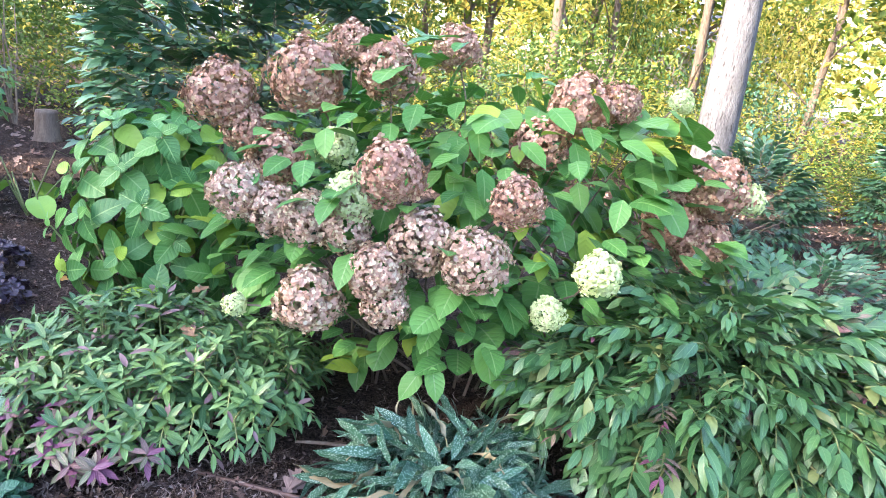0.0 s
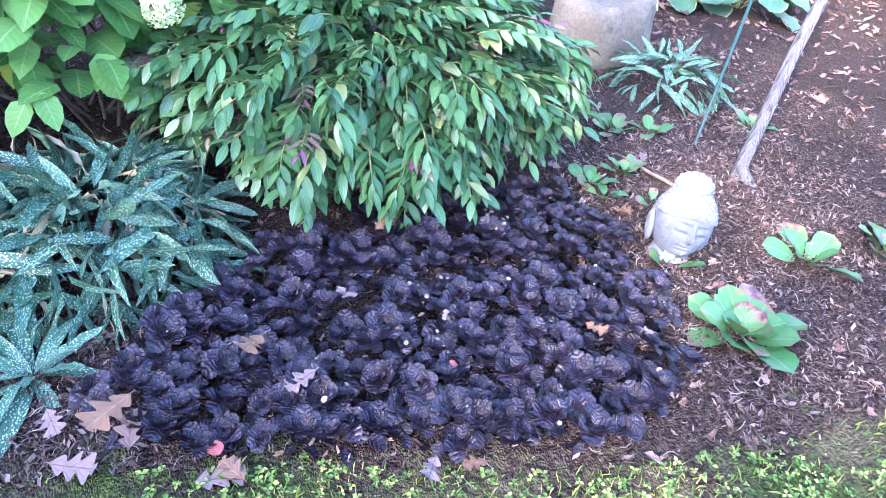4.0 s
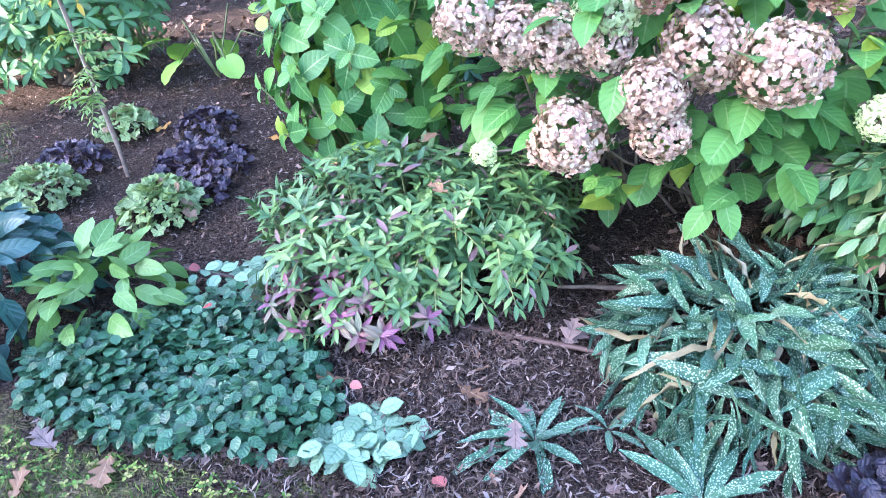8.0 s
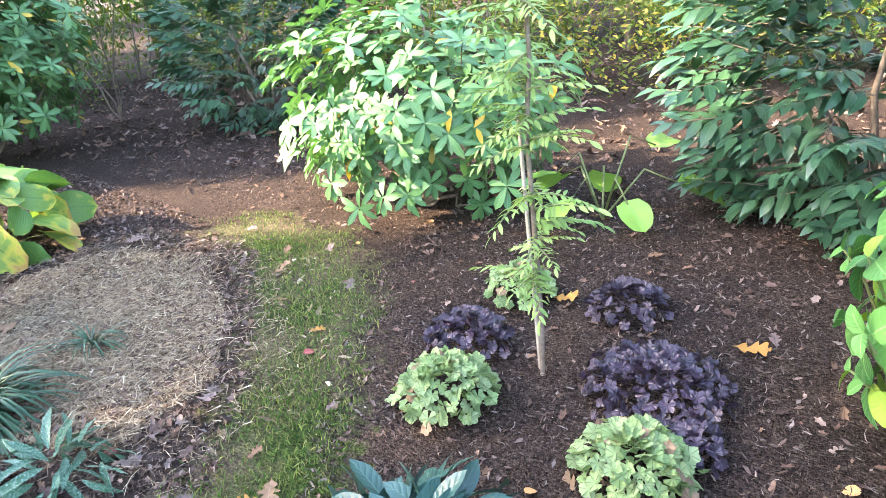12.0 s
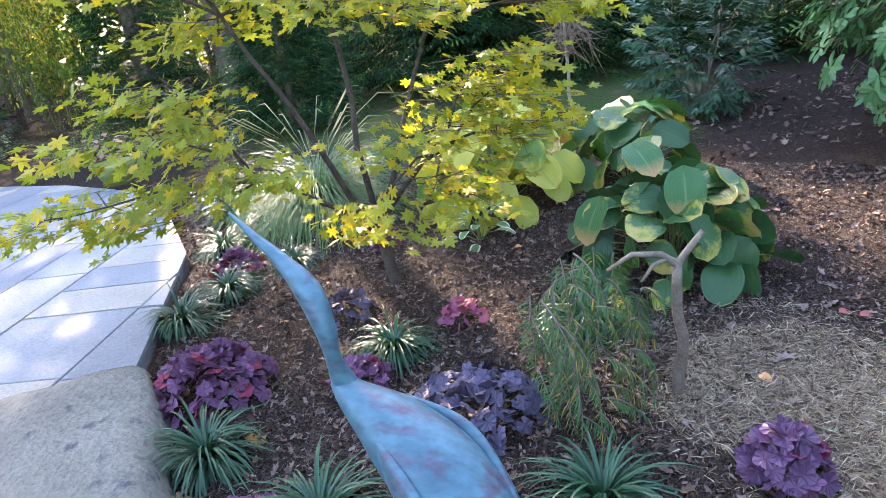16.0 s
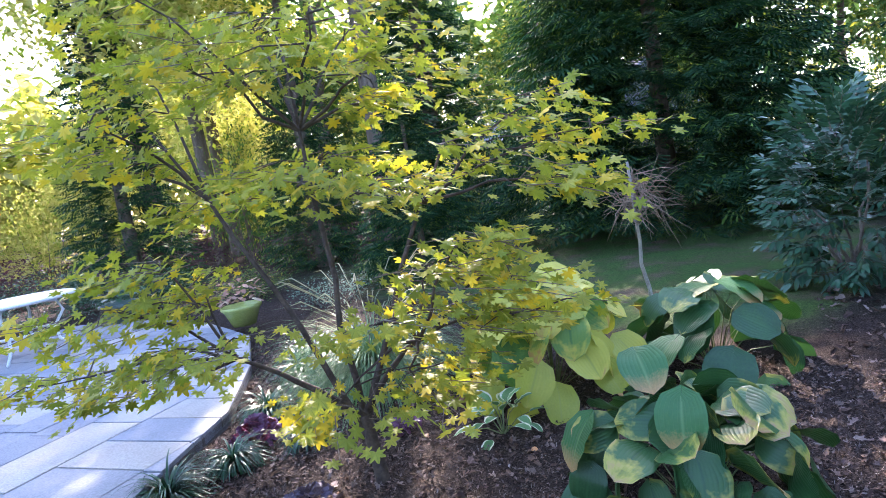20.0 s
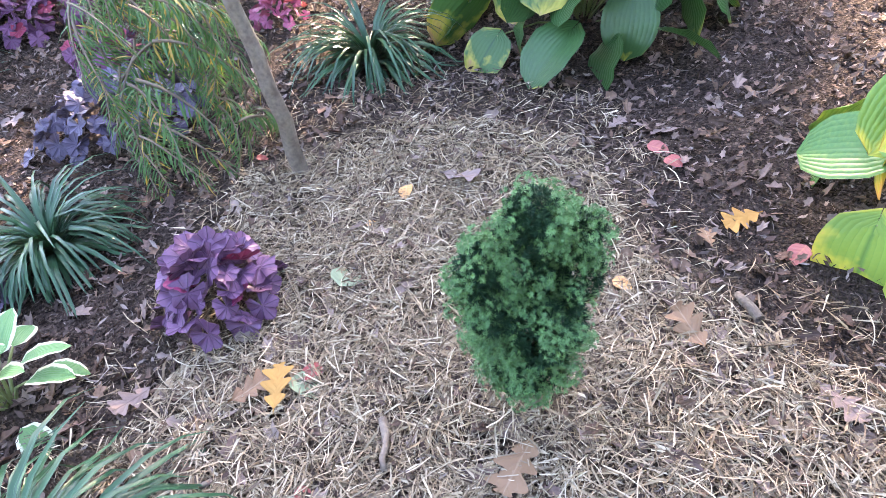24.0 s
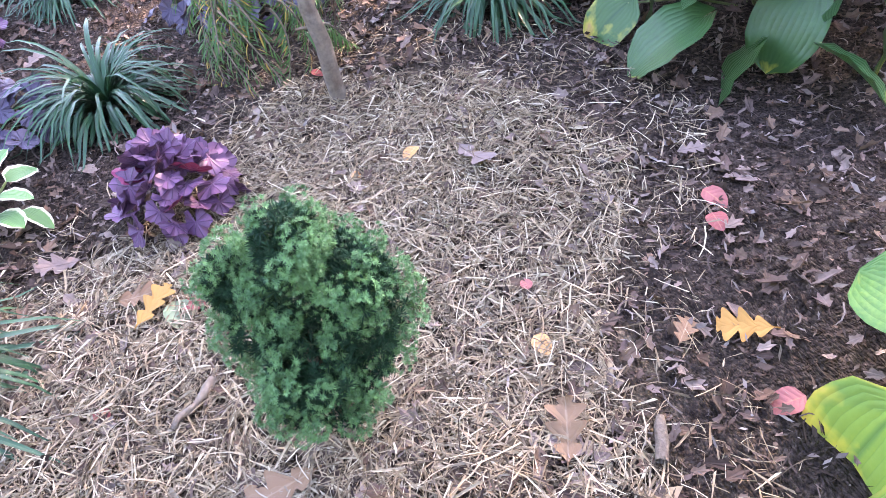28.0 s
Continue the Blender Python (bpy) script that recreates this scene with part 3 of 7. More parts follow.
DRY_BITS = chip_mat("dry_leaf_bits", [(0.045, 0.03, 0.024), (0.15, 0.095, 0.07), (0.25, 0.16, 0.11), (0.09, 0.06, 0.048), (0.33, 0.25, 0.21), (0.18, 0.12, 0.1), (0.06, 0.04, 0.032)])
STRAW_BITS = chip_mat("straw_bits", [(0.05, 0.035, 0.025), (0.27, 0.2, 0.125), (0.46, 0.36, 0.235), (0.1, 0.07, 0.05), (0.68, 0.58, 0.41), (0.18, 0.125, 0.08), (0.4, 0.31, 0.2)])
GRASS_BITS = chip_mat("grass_blades", [(0.05, 0.12, 0.028), (0.1, 0.2, 0.04), (0.15, 0.26, 0.05), (0.26, 0.32, 0.07), (0.34, 0.31, 0.12), (0.08, 0.17, 0.035)], 0.55, 30)
OAK_BROWN = leaf_mat("brown_oak_leaf", (0.15, 0.08, 0.045), (0.24, 0.145, 0.085), (0.28, 0.19, 0.12), rough=0.65, glow=0.15, ribs=6, odd=(0.36, 0.19, 0.05), odd_share=0.2)
OAK_GREY = leaf_mat("grey_oak_leaf", (0.15, 0.105, 0.088), (0.22, 0.165, 0.15), (0.11, 0.075, 0.062), rough=0.7, glow=0.1, ribs=6)
RED_FALLEN = leaf_mat("red_fallen_leaf", (0.27, 0.05, 0.05), (0.32, 0.12, 0.11), (0.36, 0.14, 0.1), rough=0.5, glow=0.15, ribs=6)
ORANGE_FALLEN = leaf_mat("orange_fallen_leaf", (0.55, 0.26, 0.08), (0.6, 0.32, 0.14), (0.6, 0.4, 0.2), rough=0.55, glow=0.15, ribs=6)
GREEN_FALLEN = leaf_mat("faded_green_fallen_leaf", (0.16, 0.22, 0.12), (0.2, 0.25, 0.16), (0.24, 0.28, 0.18), rough=0.6, glow=0.1, ribs=6)

# ---- ground ----
LAWN = [(-40, -30), (-3.3, -30), (-3.3, -2.0), (-3.25, -0.4), (-3.0, 0.8), (-2.75, 1.5), (-2.55, 2.2), (-2.85, 2.7), (-3.3, 3.2), (-4.0, 3.75), (-4.9, 4.0),
        (-4.5, 4.35), (-3.3, 4.1), (-2.9, 3.6), (-2.35, 2.85), (-2.05, 2.3), (-1.95, 1.95), (-1.3, 1.8), (-0.9, 1.72), (-0.15, 1.68), (0.33, 1.64), (0.95, 1.55),
        (1.72, 1.38), (2.42, 1.15), (2.9, 1.07), (3.4, 1.03), (6.0, 0.6), (40, -3), (40, -30)]
STRAW = [(-3.0, 2.25), (-3.7, 1.95), (-4.25, 1.65), (-4.7, 1.15), (-5.3, 1.35), (-5.5, 1.9), (-5.15, 2.4), (-5.1, 2.9), (-4.9, 3.4), (-4.2, 3.55), (-3.5, 3.15), (-3.05, 2.75)]
PATIO = [(-4.7, -1.5), (-5.75, -2.05), (-6.6, -2.5), (-7.7, -3.5), (-8.8, -4.8), (-9.5, -6.6), (-9.8, -8.3), (-9.5, -10.4), (-7.5, -11.2), (-3.4, -11.0), (-3.4, -1.9)]
FAR_LAWN = [(-14, -8), (-11, -3.2), (-9.5, -1.3), (-9.3, 1.5), (-11.5, 2.4), (-22, 2), (-40, -2), (-40, -14)]


def feather(poly, X, Y, r=0.12):
    s = np.zeros(np.shape(X))
    for k in range(8):
        s += inside(poly, X + r * math.cos(k * 0.785), Y + r * math.sin(k * 0.785))
    return s / 8


def hump(X, Y):
    return 0.012 * np.sin(3.1 * X + 1.0) * np.cos(2.7 * Y) + 0.008 * np.sin(7.3 * X + 2 * Y) + 0.006 * np.cos(9.1 * Y - 3 * X)


gx = np.concatenate([[-2500, -300, -80, -40, -25, -18, -14, -12, -10.5], np.arange(-9.6, 5.6, 0.1), [6, 7, 8, 10, 12, 16, 25, 40, 90, 300, 2500]])
gy = np.concatenate([[-2500, -300, -80, -40, -25, -15, -11, -8, -6, -4.5, -3.5], np.arange(-2.9, 7.0, 0.1), [7.6, 8.4, 9.5, 12, 16, 25, 40, 90, 300, 2500]])
GX, GY = np.meshgrid(gx, gy, indexing="ij")
near = np.exp(-((np.clip(np.abs(GX + 2) - 8, 0, None)) + np.clip(np.abs(GY - 2) - 5, 0, None)))
GZ = hump(GX, GY) * near
nx, ny = GX.shape
ii = np.arange(nx * ny).reshape(nx, ny)
gf = np.stack([ii[:-1, :-1], ii[1:, :-1], ii[1:, 1:], ii[:-1, 1:]], -1).reshape(-1, 4)


def ground_mat():
    m, t, bsdf, out = nodes("garden_soil")
    at = t.nodes.new("ShaderNodeAttribute")
    at.attribute_name = "zone"
    sep = t.nodes.new("ShaderNodeSeparateXYZ")
    link(t, at.outputs["Vector"], sep.inputs[0])
    n1, n2, n3 = noise_tex(t, 1.6, 4.0), noise_tex(t, 24.0, 5.0), noise_tex(t, 90.0, 3.0)
    def bits(scale, stretch, stops):
        mp = t.nodes.new("ShaderNodeMapping")
        mp.inputs["Scale"].default_value = stretch
        mp.inputs["Rotation"].default_value = (0, 0, stretch[0])
        wn2 = t.nodes.new("ShaderNodeTexNoise")
        wn2.inputs["Scale"].default_value = 9.0
        coord = t.nodes.new("ShaderNodeTexCoord").outputs["Object"]
        link(t, coord, wn2.inputs["Vector"])
        sh = t.nodes.new("ShaderNodeVectorMath")
        sh.operation = "MULTIPLY_ADD"
        sh.inputs[1].default_value = (0.05, 0.05, 0.05)
        link(t, wn2.outputs[1], sh.inputs[0]), link(t, coord, sh.inputs[2])
        link(t, sh.outputs[0], mp.inputs[0])
        vo = t.nodes.new("ShaderNodeTexVoronoi")
        vo.inputs["Scale"].default_value = scale
        link(t, mp.outputs[0], vo.inputs["Vector"])
        sp = t.nodes.new("ShaderNodeSeparateXYZ")
        link(t, vo.outputs["Color"], sp.inputs[0])
        cr = t.nodes.new("ShaderNodeValToRGB")
        els = cr.color_ramp.elements
        while len(els) < len(stops):
            els.new(0.5)
        for i, c in enumerate(stops):
            els[i].position, els[i].color = i / (len(stops) - 1), (*c, 1)
        link(t, sp.outputs[0], cr.inputs[0])
        return cr.outputs[0], vo.outputs["Distance"]
    tones = [(0.018, 0.012, 0.01), (0.06, 0.042, 0.033), (0.11, 0.078, 0.063), (0.035, 0.023, 0.018), (0.19, 0.14, 0.11), (0.07, 0.05, 0.04)]
    c1, d1 = bits(60.0, (1.0, 1.9, 1.0), tones)
    c2, d2 = bits(110.0, (1.7, 1.0, 1.0), tones)
    mulch = mix(t, ramp(t, n2, 0.42, 0.58), c1, c2)
    mulch = mix(t, val(t, "MULTIPLY", ramp(t, n1, 0.45, 0.65), 0.5), mulch, (0.055, 0.042, 0.036))
    straw = mix(t, ramp(t, n2, 0.35, 0.65), (0.05, 0.034, 0.025), (0.19, 0.14, 0.095))
    turf = mix(t, ramp(t, n2, 0.3, 0.7), (0.05, 0.075, 0.025), (0.12, 0.17, 0.04))
    turf = mix(t, ramp(t, n1, 0.42, 0.65), turf, (0.22, 0.17, 0.11))
    wob = val(t, "ADD", val(t, "MULTIPLY", val(t, "SUBTRACT", n2, 0.5), 0.8), val(t, "MULTIPLY", val(t, "SUBTRACT", noise_tex(t, 4.5, 3.0), 0.5), 0.9))
    col = mix(t, ramp(t, val(t, "ADD", sep.outputs[1], wob), 0.3, 0.7), mulch, straw)
    col = mix(t, ramp(t, val(t, "ADD", sep.outputs[0], wob), 0.35, 0.65), col, turf)
    col = mix(t, val(t, "MULTIPLY", sep.outputs[2], ramp(t, n1, 0.7, 0.35)), col, mix(t, ramp(t, n2, 0.3, 0.7), (0.08, 0.17, 0.045), (0.16, 0.27, 0.07)))
    col = mix(t, ramp(t, n3, 0.35, 0.65), mix(t, 0.6, col, (0.0, 0.0, 0.0)), col)
    link(t, col, bsdf.inputs["Base Color"])
    bsdf.inputs["Roughness"].default_value, bsdf.inputs["Specular IOR Level"].default_value = 0.95, 0.08
    bump(t, bsdf, val(t, "ADD", val(t, "ADD", n2, val(t, "MULTIPLY", n3, 0.5)), val(t, "SUBTRACT", 0.8, val(t, "ADD", d1, d2))), 0.9, 0.02)
    return m


gme = mesh("ground", np.stack([GX, GY, GZ], -1).reshape(-1, 3), gf, None, ground_mat())
zone = np.zeros((nx * ny, 3), np.float32)
zone[:, 0] = np.maximum(feather(LAWN, GX, GY, 0.25), feather(FAR_LAWN, GX, GY)).ravel()
zone[:, 2] = feather(FAR_LAWN, GX, GY, 0.3).ravel()
zone[:, 1] = feather(STRAW, GX, GY, 0.2).ravel()
gme.attributes.new("zone", "FLOAT_VECTOR", "POINT").data.foreach_set("vector", zone.ravel())
solo("ground", gme, Matrix(), "mulched garden ground with lawn and straw patches", "ground", kind="structure")

# ---- patio ----
def clip(poly, a, b):
    """The part of a polygon to the left of the line from a to b."""
    out = []
    side = lambda q: (b[0] - a[0]) * (q[1] - a[1]) - (b[1] - a[1]) * (q[0] - a[0])
    for p, q in zip(poly, poly[1:] + poly[:1]):
        sp, sq = side(p), side(q)
        if sp >= 0:
            out.append(p)
        if sp * sq < 0:
            k = sp / (sp - sq)
            out.append((p[0] + k * (q[0] - p[0]), p[1] + k * (q[1] - p[1])))
    return out


def prism(poly, z0, z1, bev=0.006):
    n = len(poly)
    cx, cy = sum(p[0] for p in poly) / n, sum(p[1] for p in poly) / n
    sh = []
    for x, y in poly:
        d = math.hypot(x - cx, y - cy) + 1e-6
        sh.append((x - (x - cx) / d * bev, y - (y - cy) / d * bev))
    V = [(x, y, z0) for x, y in poly] + [(x, y, z1 - bev * 0.6) for x, y in poly] + [(x, y, z1) for x, y in sh]
    F = [tuple(range(2 * n, 3 * n))]
    for k in range(n):
        j = (k + 1) % n
        F += [(k, j, n + j, n + k), (n + k, n + j, 2 * n + j, 2 * n + k)]
    return np.array(V, float), F, np.zeros((3 * n, 2))


patio = solo("pavement", mesh("patio_bed", *prism(PATIO, -0.05, 0.085), JOINT, False), Matrix(), "bluestone patio of rectangular slabs", "patio", kind="structure")
ca, sa = math.cos(radians(11)), math.sin(radians(11))
v = -9.0
row = 0
while v < 1.0:
    hgt = (0.45, 0.6, 0.9, 0.6, 0.45)[row % 5]
    u = -12.5 + (row * 0.37) % 0.8
    while u < -2.0:
        w = float(rng.choice([0.6, 0.9, 1.2, 0.45]))
        q = [(u + 0.007, v + 0.007), (u + w - 0.007, v + 0.007), (u + w - 0.007, v + hgt - 0.007), (u + 0.007, v + hgt - 0.007)]
        q = [(ca * x - sa * y, sa * x + ca * y) for x, y in q]
        for a, b in zip(PATIO, PATIO[1:] + PATIO[:1]):
            q = clip(q, a, b) if len(q) > 2 else q
        if len(q) > 2:
            part("slab", mesh("slab", *prism(q, 0.02, 0.112 + float(rand(-0.003, 0.003))), PALE_STONE if rng.random() < 0.4 else BLUESTONE, False), patio)
        u += w
    v += hgt
    row += 1

# ---- leaf shapes ----
def bell(p, q, w):
    """Half-width profile: rises as t^p, falls as (1-t)^q, with peak w."""
    top = max((k / 50) ** p * (1 - k / 50) ** q for k in range(51))
    return lambda t: w * (t ** p) * ((1 - t) ** q) / top + 0.004


def oak_width(t):
    """A short stalk, then rounded lobes with deep bays."""
    if t < 0.12:
        return 0.012
    q = (t - 0.12) / 0.88
    return 0.015 + 0.3 * (q * (1.15 - q) * 3.2) ** 0.6 * (0.3 + 0.7 * (0.5 - 0.5 * math.cos(2 * math.pi * 3.3 * q + 0.6)) ** 0.7) * (1 if q < 0.93 else (1 - q) / 0.07)


def oak_leaf(fold, droop, wave):
    V, F, UV = blade(30, oak_width, fold, droop, wave, 2, 2)
    V[:, 1] += 0.42 * np.abs(V[:, 0])
    return V, F, UV


def heu_edge(a):
    return 0.5 * (1 + 0.12 * math.cos(5 * a) + 0.05 * math.cos(15 * a))


def round_edge(a):
    return 0.5 * (1 + 0.05 * math.cos(9 * a))


def maple_edge(a):
    """Seven pointed lobes."""
    k = a / (2 * math.pi) * 7.6
    f = abs(k - round(k)) * 2
    return 0.55 * (1 - 0.52 * f ** 0.8) * (1 - 0.16 * abs(a))


def many(tpl_fn, n):
    return [tpl_fn() for _ in range(n)]


LANCE = blade(5, bell(0.8, 0.9, 0.15), 0.25, 0.25)
OVATE = blade(7, bell(0.5, 0.7, 0.38), 0.2, 0.22, 0.012, 2)
OVATE_S = blade(4, bell(0.55, 0.75, 0.3), 0.22, 0.25, 0.0, 1)
OVATE_B = blade(7, bell(0.5, 0.72, 0.36), 0.25, 0.4, 0.015, 2)
OBOV = blade(5, bell(1.1, 0.55, 0.17), 0.15, 0.2)
HEART = blade(9, bell(0.4, 0.5, 0.47), 0.22, 0.28, 0.02, 3, base=-0.2)
HEART_B = blade(9, bell(0.4, 0.5, 0.5), 0.08, 0.42, 0.03, 3, base=-0.2)
SPOON = blade(7, bell(0.7, 0.42, 0.33), 0.18, 0.15, 0.015, 2)
LUNG = blade(7, bell(0.75, 0.75, 0.105), 0.3, 0.4, 0.014, 2)
LUNG_B = blade(8, bell(0.75, 0.75, 0.095), 0.5, 0.7, 0.02, 2)
LUNG_D = blade(8, bell(0.8, 0.85, 0.05), 0.9, 0.8, 0.05, 1)
LUNG_C = blade(7, bell(0.75, 0.75, 0.1), 0.2, 0.2, 0.02, 2)
OAK = oak_leaf(0.12, 0.06, 0.025)
HEU = lobed(heu_edge, (0.5, 1.0), 0.1, 0.035, 7, 32)
HEU_B = lobed(heu_edge, (0.5, 1.0), -0.08, 0.045, 5, 32)


def stalked(tpl, d=0.46):
    """The same leaf with its origin at the foot of its blade."""
    return tpl[0] + np.array((0, d, 0)), tpl[1], tpl[2]

PALM = lobed(maple_edge, (1.0,), -0.05, 0.0, 5, 46, 0.9)
PETAL = blade(2, lambda t: (0.12, 0.5, 0.3)[round(t * 2)], 0.2, 0.25)
CARD = (np.array([(0, 0, 0), (0.28, 0.35, 0.05), (0.2, 0.8, 0), (0, 1, -0.12), (-0.2, 0.8, 0), (-0.28, 0.35, 0.05)], float), np.array([(0, 1, 2, 3, 4, 5)]), np.array([(.5, 0), (1, .35), (.8, .8), (.5, 1), (.2, .8), (0, .35)], float))


FAR_LEAF = (np.array([(0, 0, 0), (0.26, 0.5, 0.04), (0, 1, -0.1), (-0.26, 0.5, 0.04)], float), np.array([(0, 1, 2, 3)]), np.array([(.5, 0), (1, .5), (.5, 1), (0, .5)], float))


def leaf_set(name, tpls, mats):
    return [mesh(name, *tp, m) for m in (mats if isinstance(mats, (list, tuple)) else (mats,)) for tp in tpls]


# ---- sprigs: a stem end with its leaves, laid out once and used many times ----
def whorl(mat, tpl, n, tilt, size, stem=0.12):
    yaw = np.arange(n) * 2.4 + rand(-0.2, 0.2, n)
    R = turns(yaw, np.radians(tilt) + rand(-0.3, 0.3, n), rand(-0.3, 0.3, n))
    P = np.zeros((n, 3))
    P[:, 2] = np.linspace(-0.03, 0.02, n)
    return dict(mat=mat, tpl=tpl, R=R, s=size * rand(0.75, 1.1, n), P=P, twig=tube([(0, 0, -stem), (0, 0, 0)], [0.004, 0.003], 4, False))


def spray(mat, tpl, n, length, size, arch=0.25, spread=60, flat=0.35):
    """A shoot along +y with leaves to both sides."""
    t = np.linspace(0.1, 1.0, n)
    P = np.stack([np.zeros(n), t * length, -arch * t * t * length], -1)
    side = np.where(np.arange(n) % 2 == 0, 1, -1)
    yaw = -side * np.radians(spread) * (1.08 - 0.75 * t ** 3) + rand(-0.25, 0.25, n)
    R = turns(yaw, rand(-flat, 0.25, n) - arch * t, side * rand(-0.1, 0.35, n))
    return dict(mat=mat, tpl=tpl, R=R, s=size * rand(0.75, 1.1, n) * (1.05 - 0.25 * t), P=P, twig=tube([(0, 0, 0)] + [tuple(q) for q in P[::3]], np.linspace(0.005, 0.0018, 1 + len(P[::3])), 4, False))


def foliage(ob, sprigs, R, S, P, singles=0, toward=(0, -1, 0.3), twig_mat=None, leaf_name="leaf"):
    """Leaves of many sprigs on one plant: those that stand out most towards one side as parts, the rest joined."""
    single_left = singles
    twigs = []
    for k, sp in enumerate(sprigs):
        m = np.arange(len(P)) % len(sprigs) == k
        if not m.any():
            continue
        A, B, C = R[m], np.asarray(S)[m], np.asarray(P)[m]
        RR = np.einsum("aij,bjk->abik", A, sp["R"]).reshape(-1, 3, 3)
        PP = (C[:, None] + np.einsum("aij,bj->abi", A, sp["P"]) * B[:, None, None]).reshape(-1, 3)
        SS = (B[:, None] * sp["s"][None]).ravel()
        PP[:, 2] = np.maximum(PP[:, 2], 0.015)
        order = np.argsort(-(PP @ np.array(toward)))
        one = order[:singles // len(sprigs)]
        rest = order[singles // len(sprigs):]
        me = mesh("leaf", *sp["tpl"], sp["mat"])
        for i in one:
            part(leaf_name, me, ob, matrix(RR[i], float(SS[i]), PP[i]))
        if len(rest):
            tp = sp["tpl"]
            part("foliage", mesh("foliage", *strew((tp[0], np.asarray(tp[1]), tp[2]), RR[rest], SS[rest], PP[rest]), sp["mat"]), ob, None, "", "stuff")
        tv, tf, tu = sp["twig"]
        twigs.append(strew((tv, np.asarray(tf), tu), A, B, C))
    part("twigwork", mesh("twigwork", *joined(*twigs), twig_mat or TWIG), ob, None, "", "stuff")


def shell(c, r, n, lo=-0.35, inner=0.72):
    """Points on and a little inside an ellipsoid, with outward directions."""
    d = rng.normal(size=(n * 3, 3))
    d /= np.linalg.norm(d, axis=1)[:, None]
    d = d[d[:, 2] > lo][:n]
    lump = 1 + 0.13 * np.sin(5 * d[:, 0] + 3 * d[:, 2] + c[0]) * np.cos(4 * d[:, 1] + c[1])
    k = (rand(inner ** 2, 1, len(d)) ** 0.5 * lump)[:, None]
    return np.array(c) + d * k * np.array(r), d


def bush(name, x, y, r, h, sprigs, n, label, category, size=(0.8, 1.2), up=0.5, stems=7, group="", low=0.0, lo=-0.35, along_y=False, stem_mat=None, inner=0.72, singles=0, toward=(0, -1, 0.3), twig_mat=None):
    """A shrub: several stems from one base and a crown of sprigs."""
    ob = thing(name, x, y, 0, 0, label, category, group)
    c = (0, 0, low + (h - low) * 0.48)
    P, D = shell(c, (r[0], r[1], (h - low) * 0.52), n, lo, inner)
    for i in range(stems):
        a = 6.283 * i / stems + rand(-0.3, 0.3)
        e = P[int(rng.integers(len(P)))] * 0.85
        b0 = (0.06 * math.cos(a), 0.06 * math.sin(a), -0.02)
        pts = bent(b0, e, 0.03, 0.03, 5)
        part("stem", mesh("stem", *tube(pts, np.linspace(0.013 + 0.006 * h, 0.005, 6), 6), stem_mat or TWIG), ob)
    yaw = np.arctan2(-D[:, 0], D[:, 1]) + rand(-0.6, 0.6, len(P))
    lift = np.arcsin(np.clip(D[:, 2], -1, 1)) * 0.6 + up + rand(-0.3, 0.3, len(P))
    if along_y:
        R = turns(yaw, np.clip(lift, -0.5, 1.3), rand(-0.4, 0.4, len(P)))
    else:
        R = turns(yaw, np.clip(lift, -0.4, 1.5) - math.pi / 2, 0 * yaw)
    P[:, 2] = np.maximum(P[:, 2], 0.03)
    foliage(ob, sprigs, R, rand(*size, len(P)), P, singles, toward, twig_mat)
    return ob


def clump(name, x, y, leaves, n, r, h, size, label, category, group="", tilt=(10, 60), stalk=None, yaw=0.0, z=0.0, dome=True, part_name="leaf", flat=0.0, jumble=0.0, singles=300):
    """A perennial: stalked leaves that rise from one base and spread into a dome."""
    ob = thing(name, x, y, z, yaw, label, category, group)
    rest = {}
    for k in range(n):
        q = (k + 0.5) / n
        rr = r * q ** 0.55 * float(rand(0.85, 1.1))
        a = k * 2.39996 + float(rand(-0.2, 0.2))
        zz = h * (1 - flat * q - (1 - flat) * q ** 1.6) * 0.85 + 0.02 + float(rand(0, 0.12)) * h if dome else 0.02
        p = (rr * math.cos(a), rr * math.sin(a), zz)
        pitch = radians(tilt[1] + (tilt[0] - tilt[1]) * q) + float(rand(-0.25, 0.25)) * (1 + jumble)
        R = turns(a - math.pi / 2 + float(rand(-0.5, 0.5)) * (1 + jumble), pitch, float(rand(-0.35, 0.35)) * (1 + 2 * jumble))[0]
        if k % n * singles // n != (k - 1) % n * singles // n or singles >= n:
            part(part_name, leaves[k % len(leaves)], ob, matrix(R, size * float(rand(0.75, 1.15)), p))
        else:
            rest.setdefault(k % len(leaves), []).append((R, size * float(rand(0.75, 1.15)), p))
        if stalk and k % 2 == 0:
            part("stalk", mesh("stalk", *tube([(p[0] * 0.08, p[1] * 0.08, -0.01), (p[0] * 0.55, p[1] * 0.55, p[2] * 0.75), p], [0.005, 0.004, 0.003], 4), stalk), ob)
    for i, many_leaves in rest.items():
        me = leaves[i]
        co, uvs = np.empty(len(me.vertices) * 3), np.empty(len(me.loops) * 2)
        me.vertices.foreach_get("co", co), me.uv_layers[0].data.foreach_get("uv", uvs)
        uv_of = np.zeros((len(me.vertices), 2))
        loops = np.empty(len(me.loops), dtype=np.int32)
        me.loops.foreach_get("vertex_index", loops)
        uv_of[loops] = uvs.reshape(-1, 2)
        tp = tri((co.reshape(-1, 3), [tuple(f.vertices) for f in me.polygons], uv_of))
        part("foliage", mesh("foliage", *strew(tp, np.array([q[0] for q in many_leaves]), np.array([q[1] for q in many_leaves]), np.array([q[2] for q in many_leaves])), me.materials[0]), ob, None, "", "stuff")
    return ob


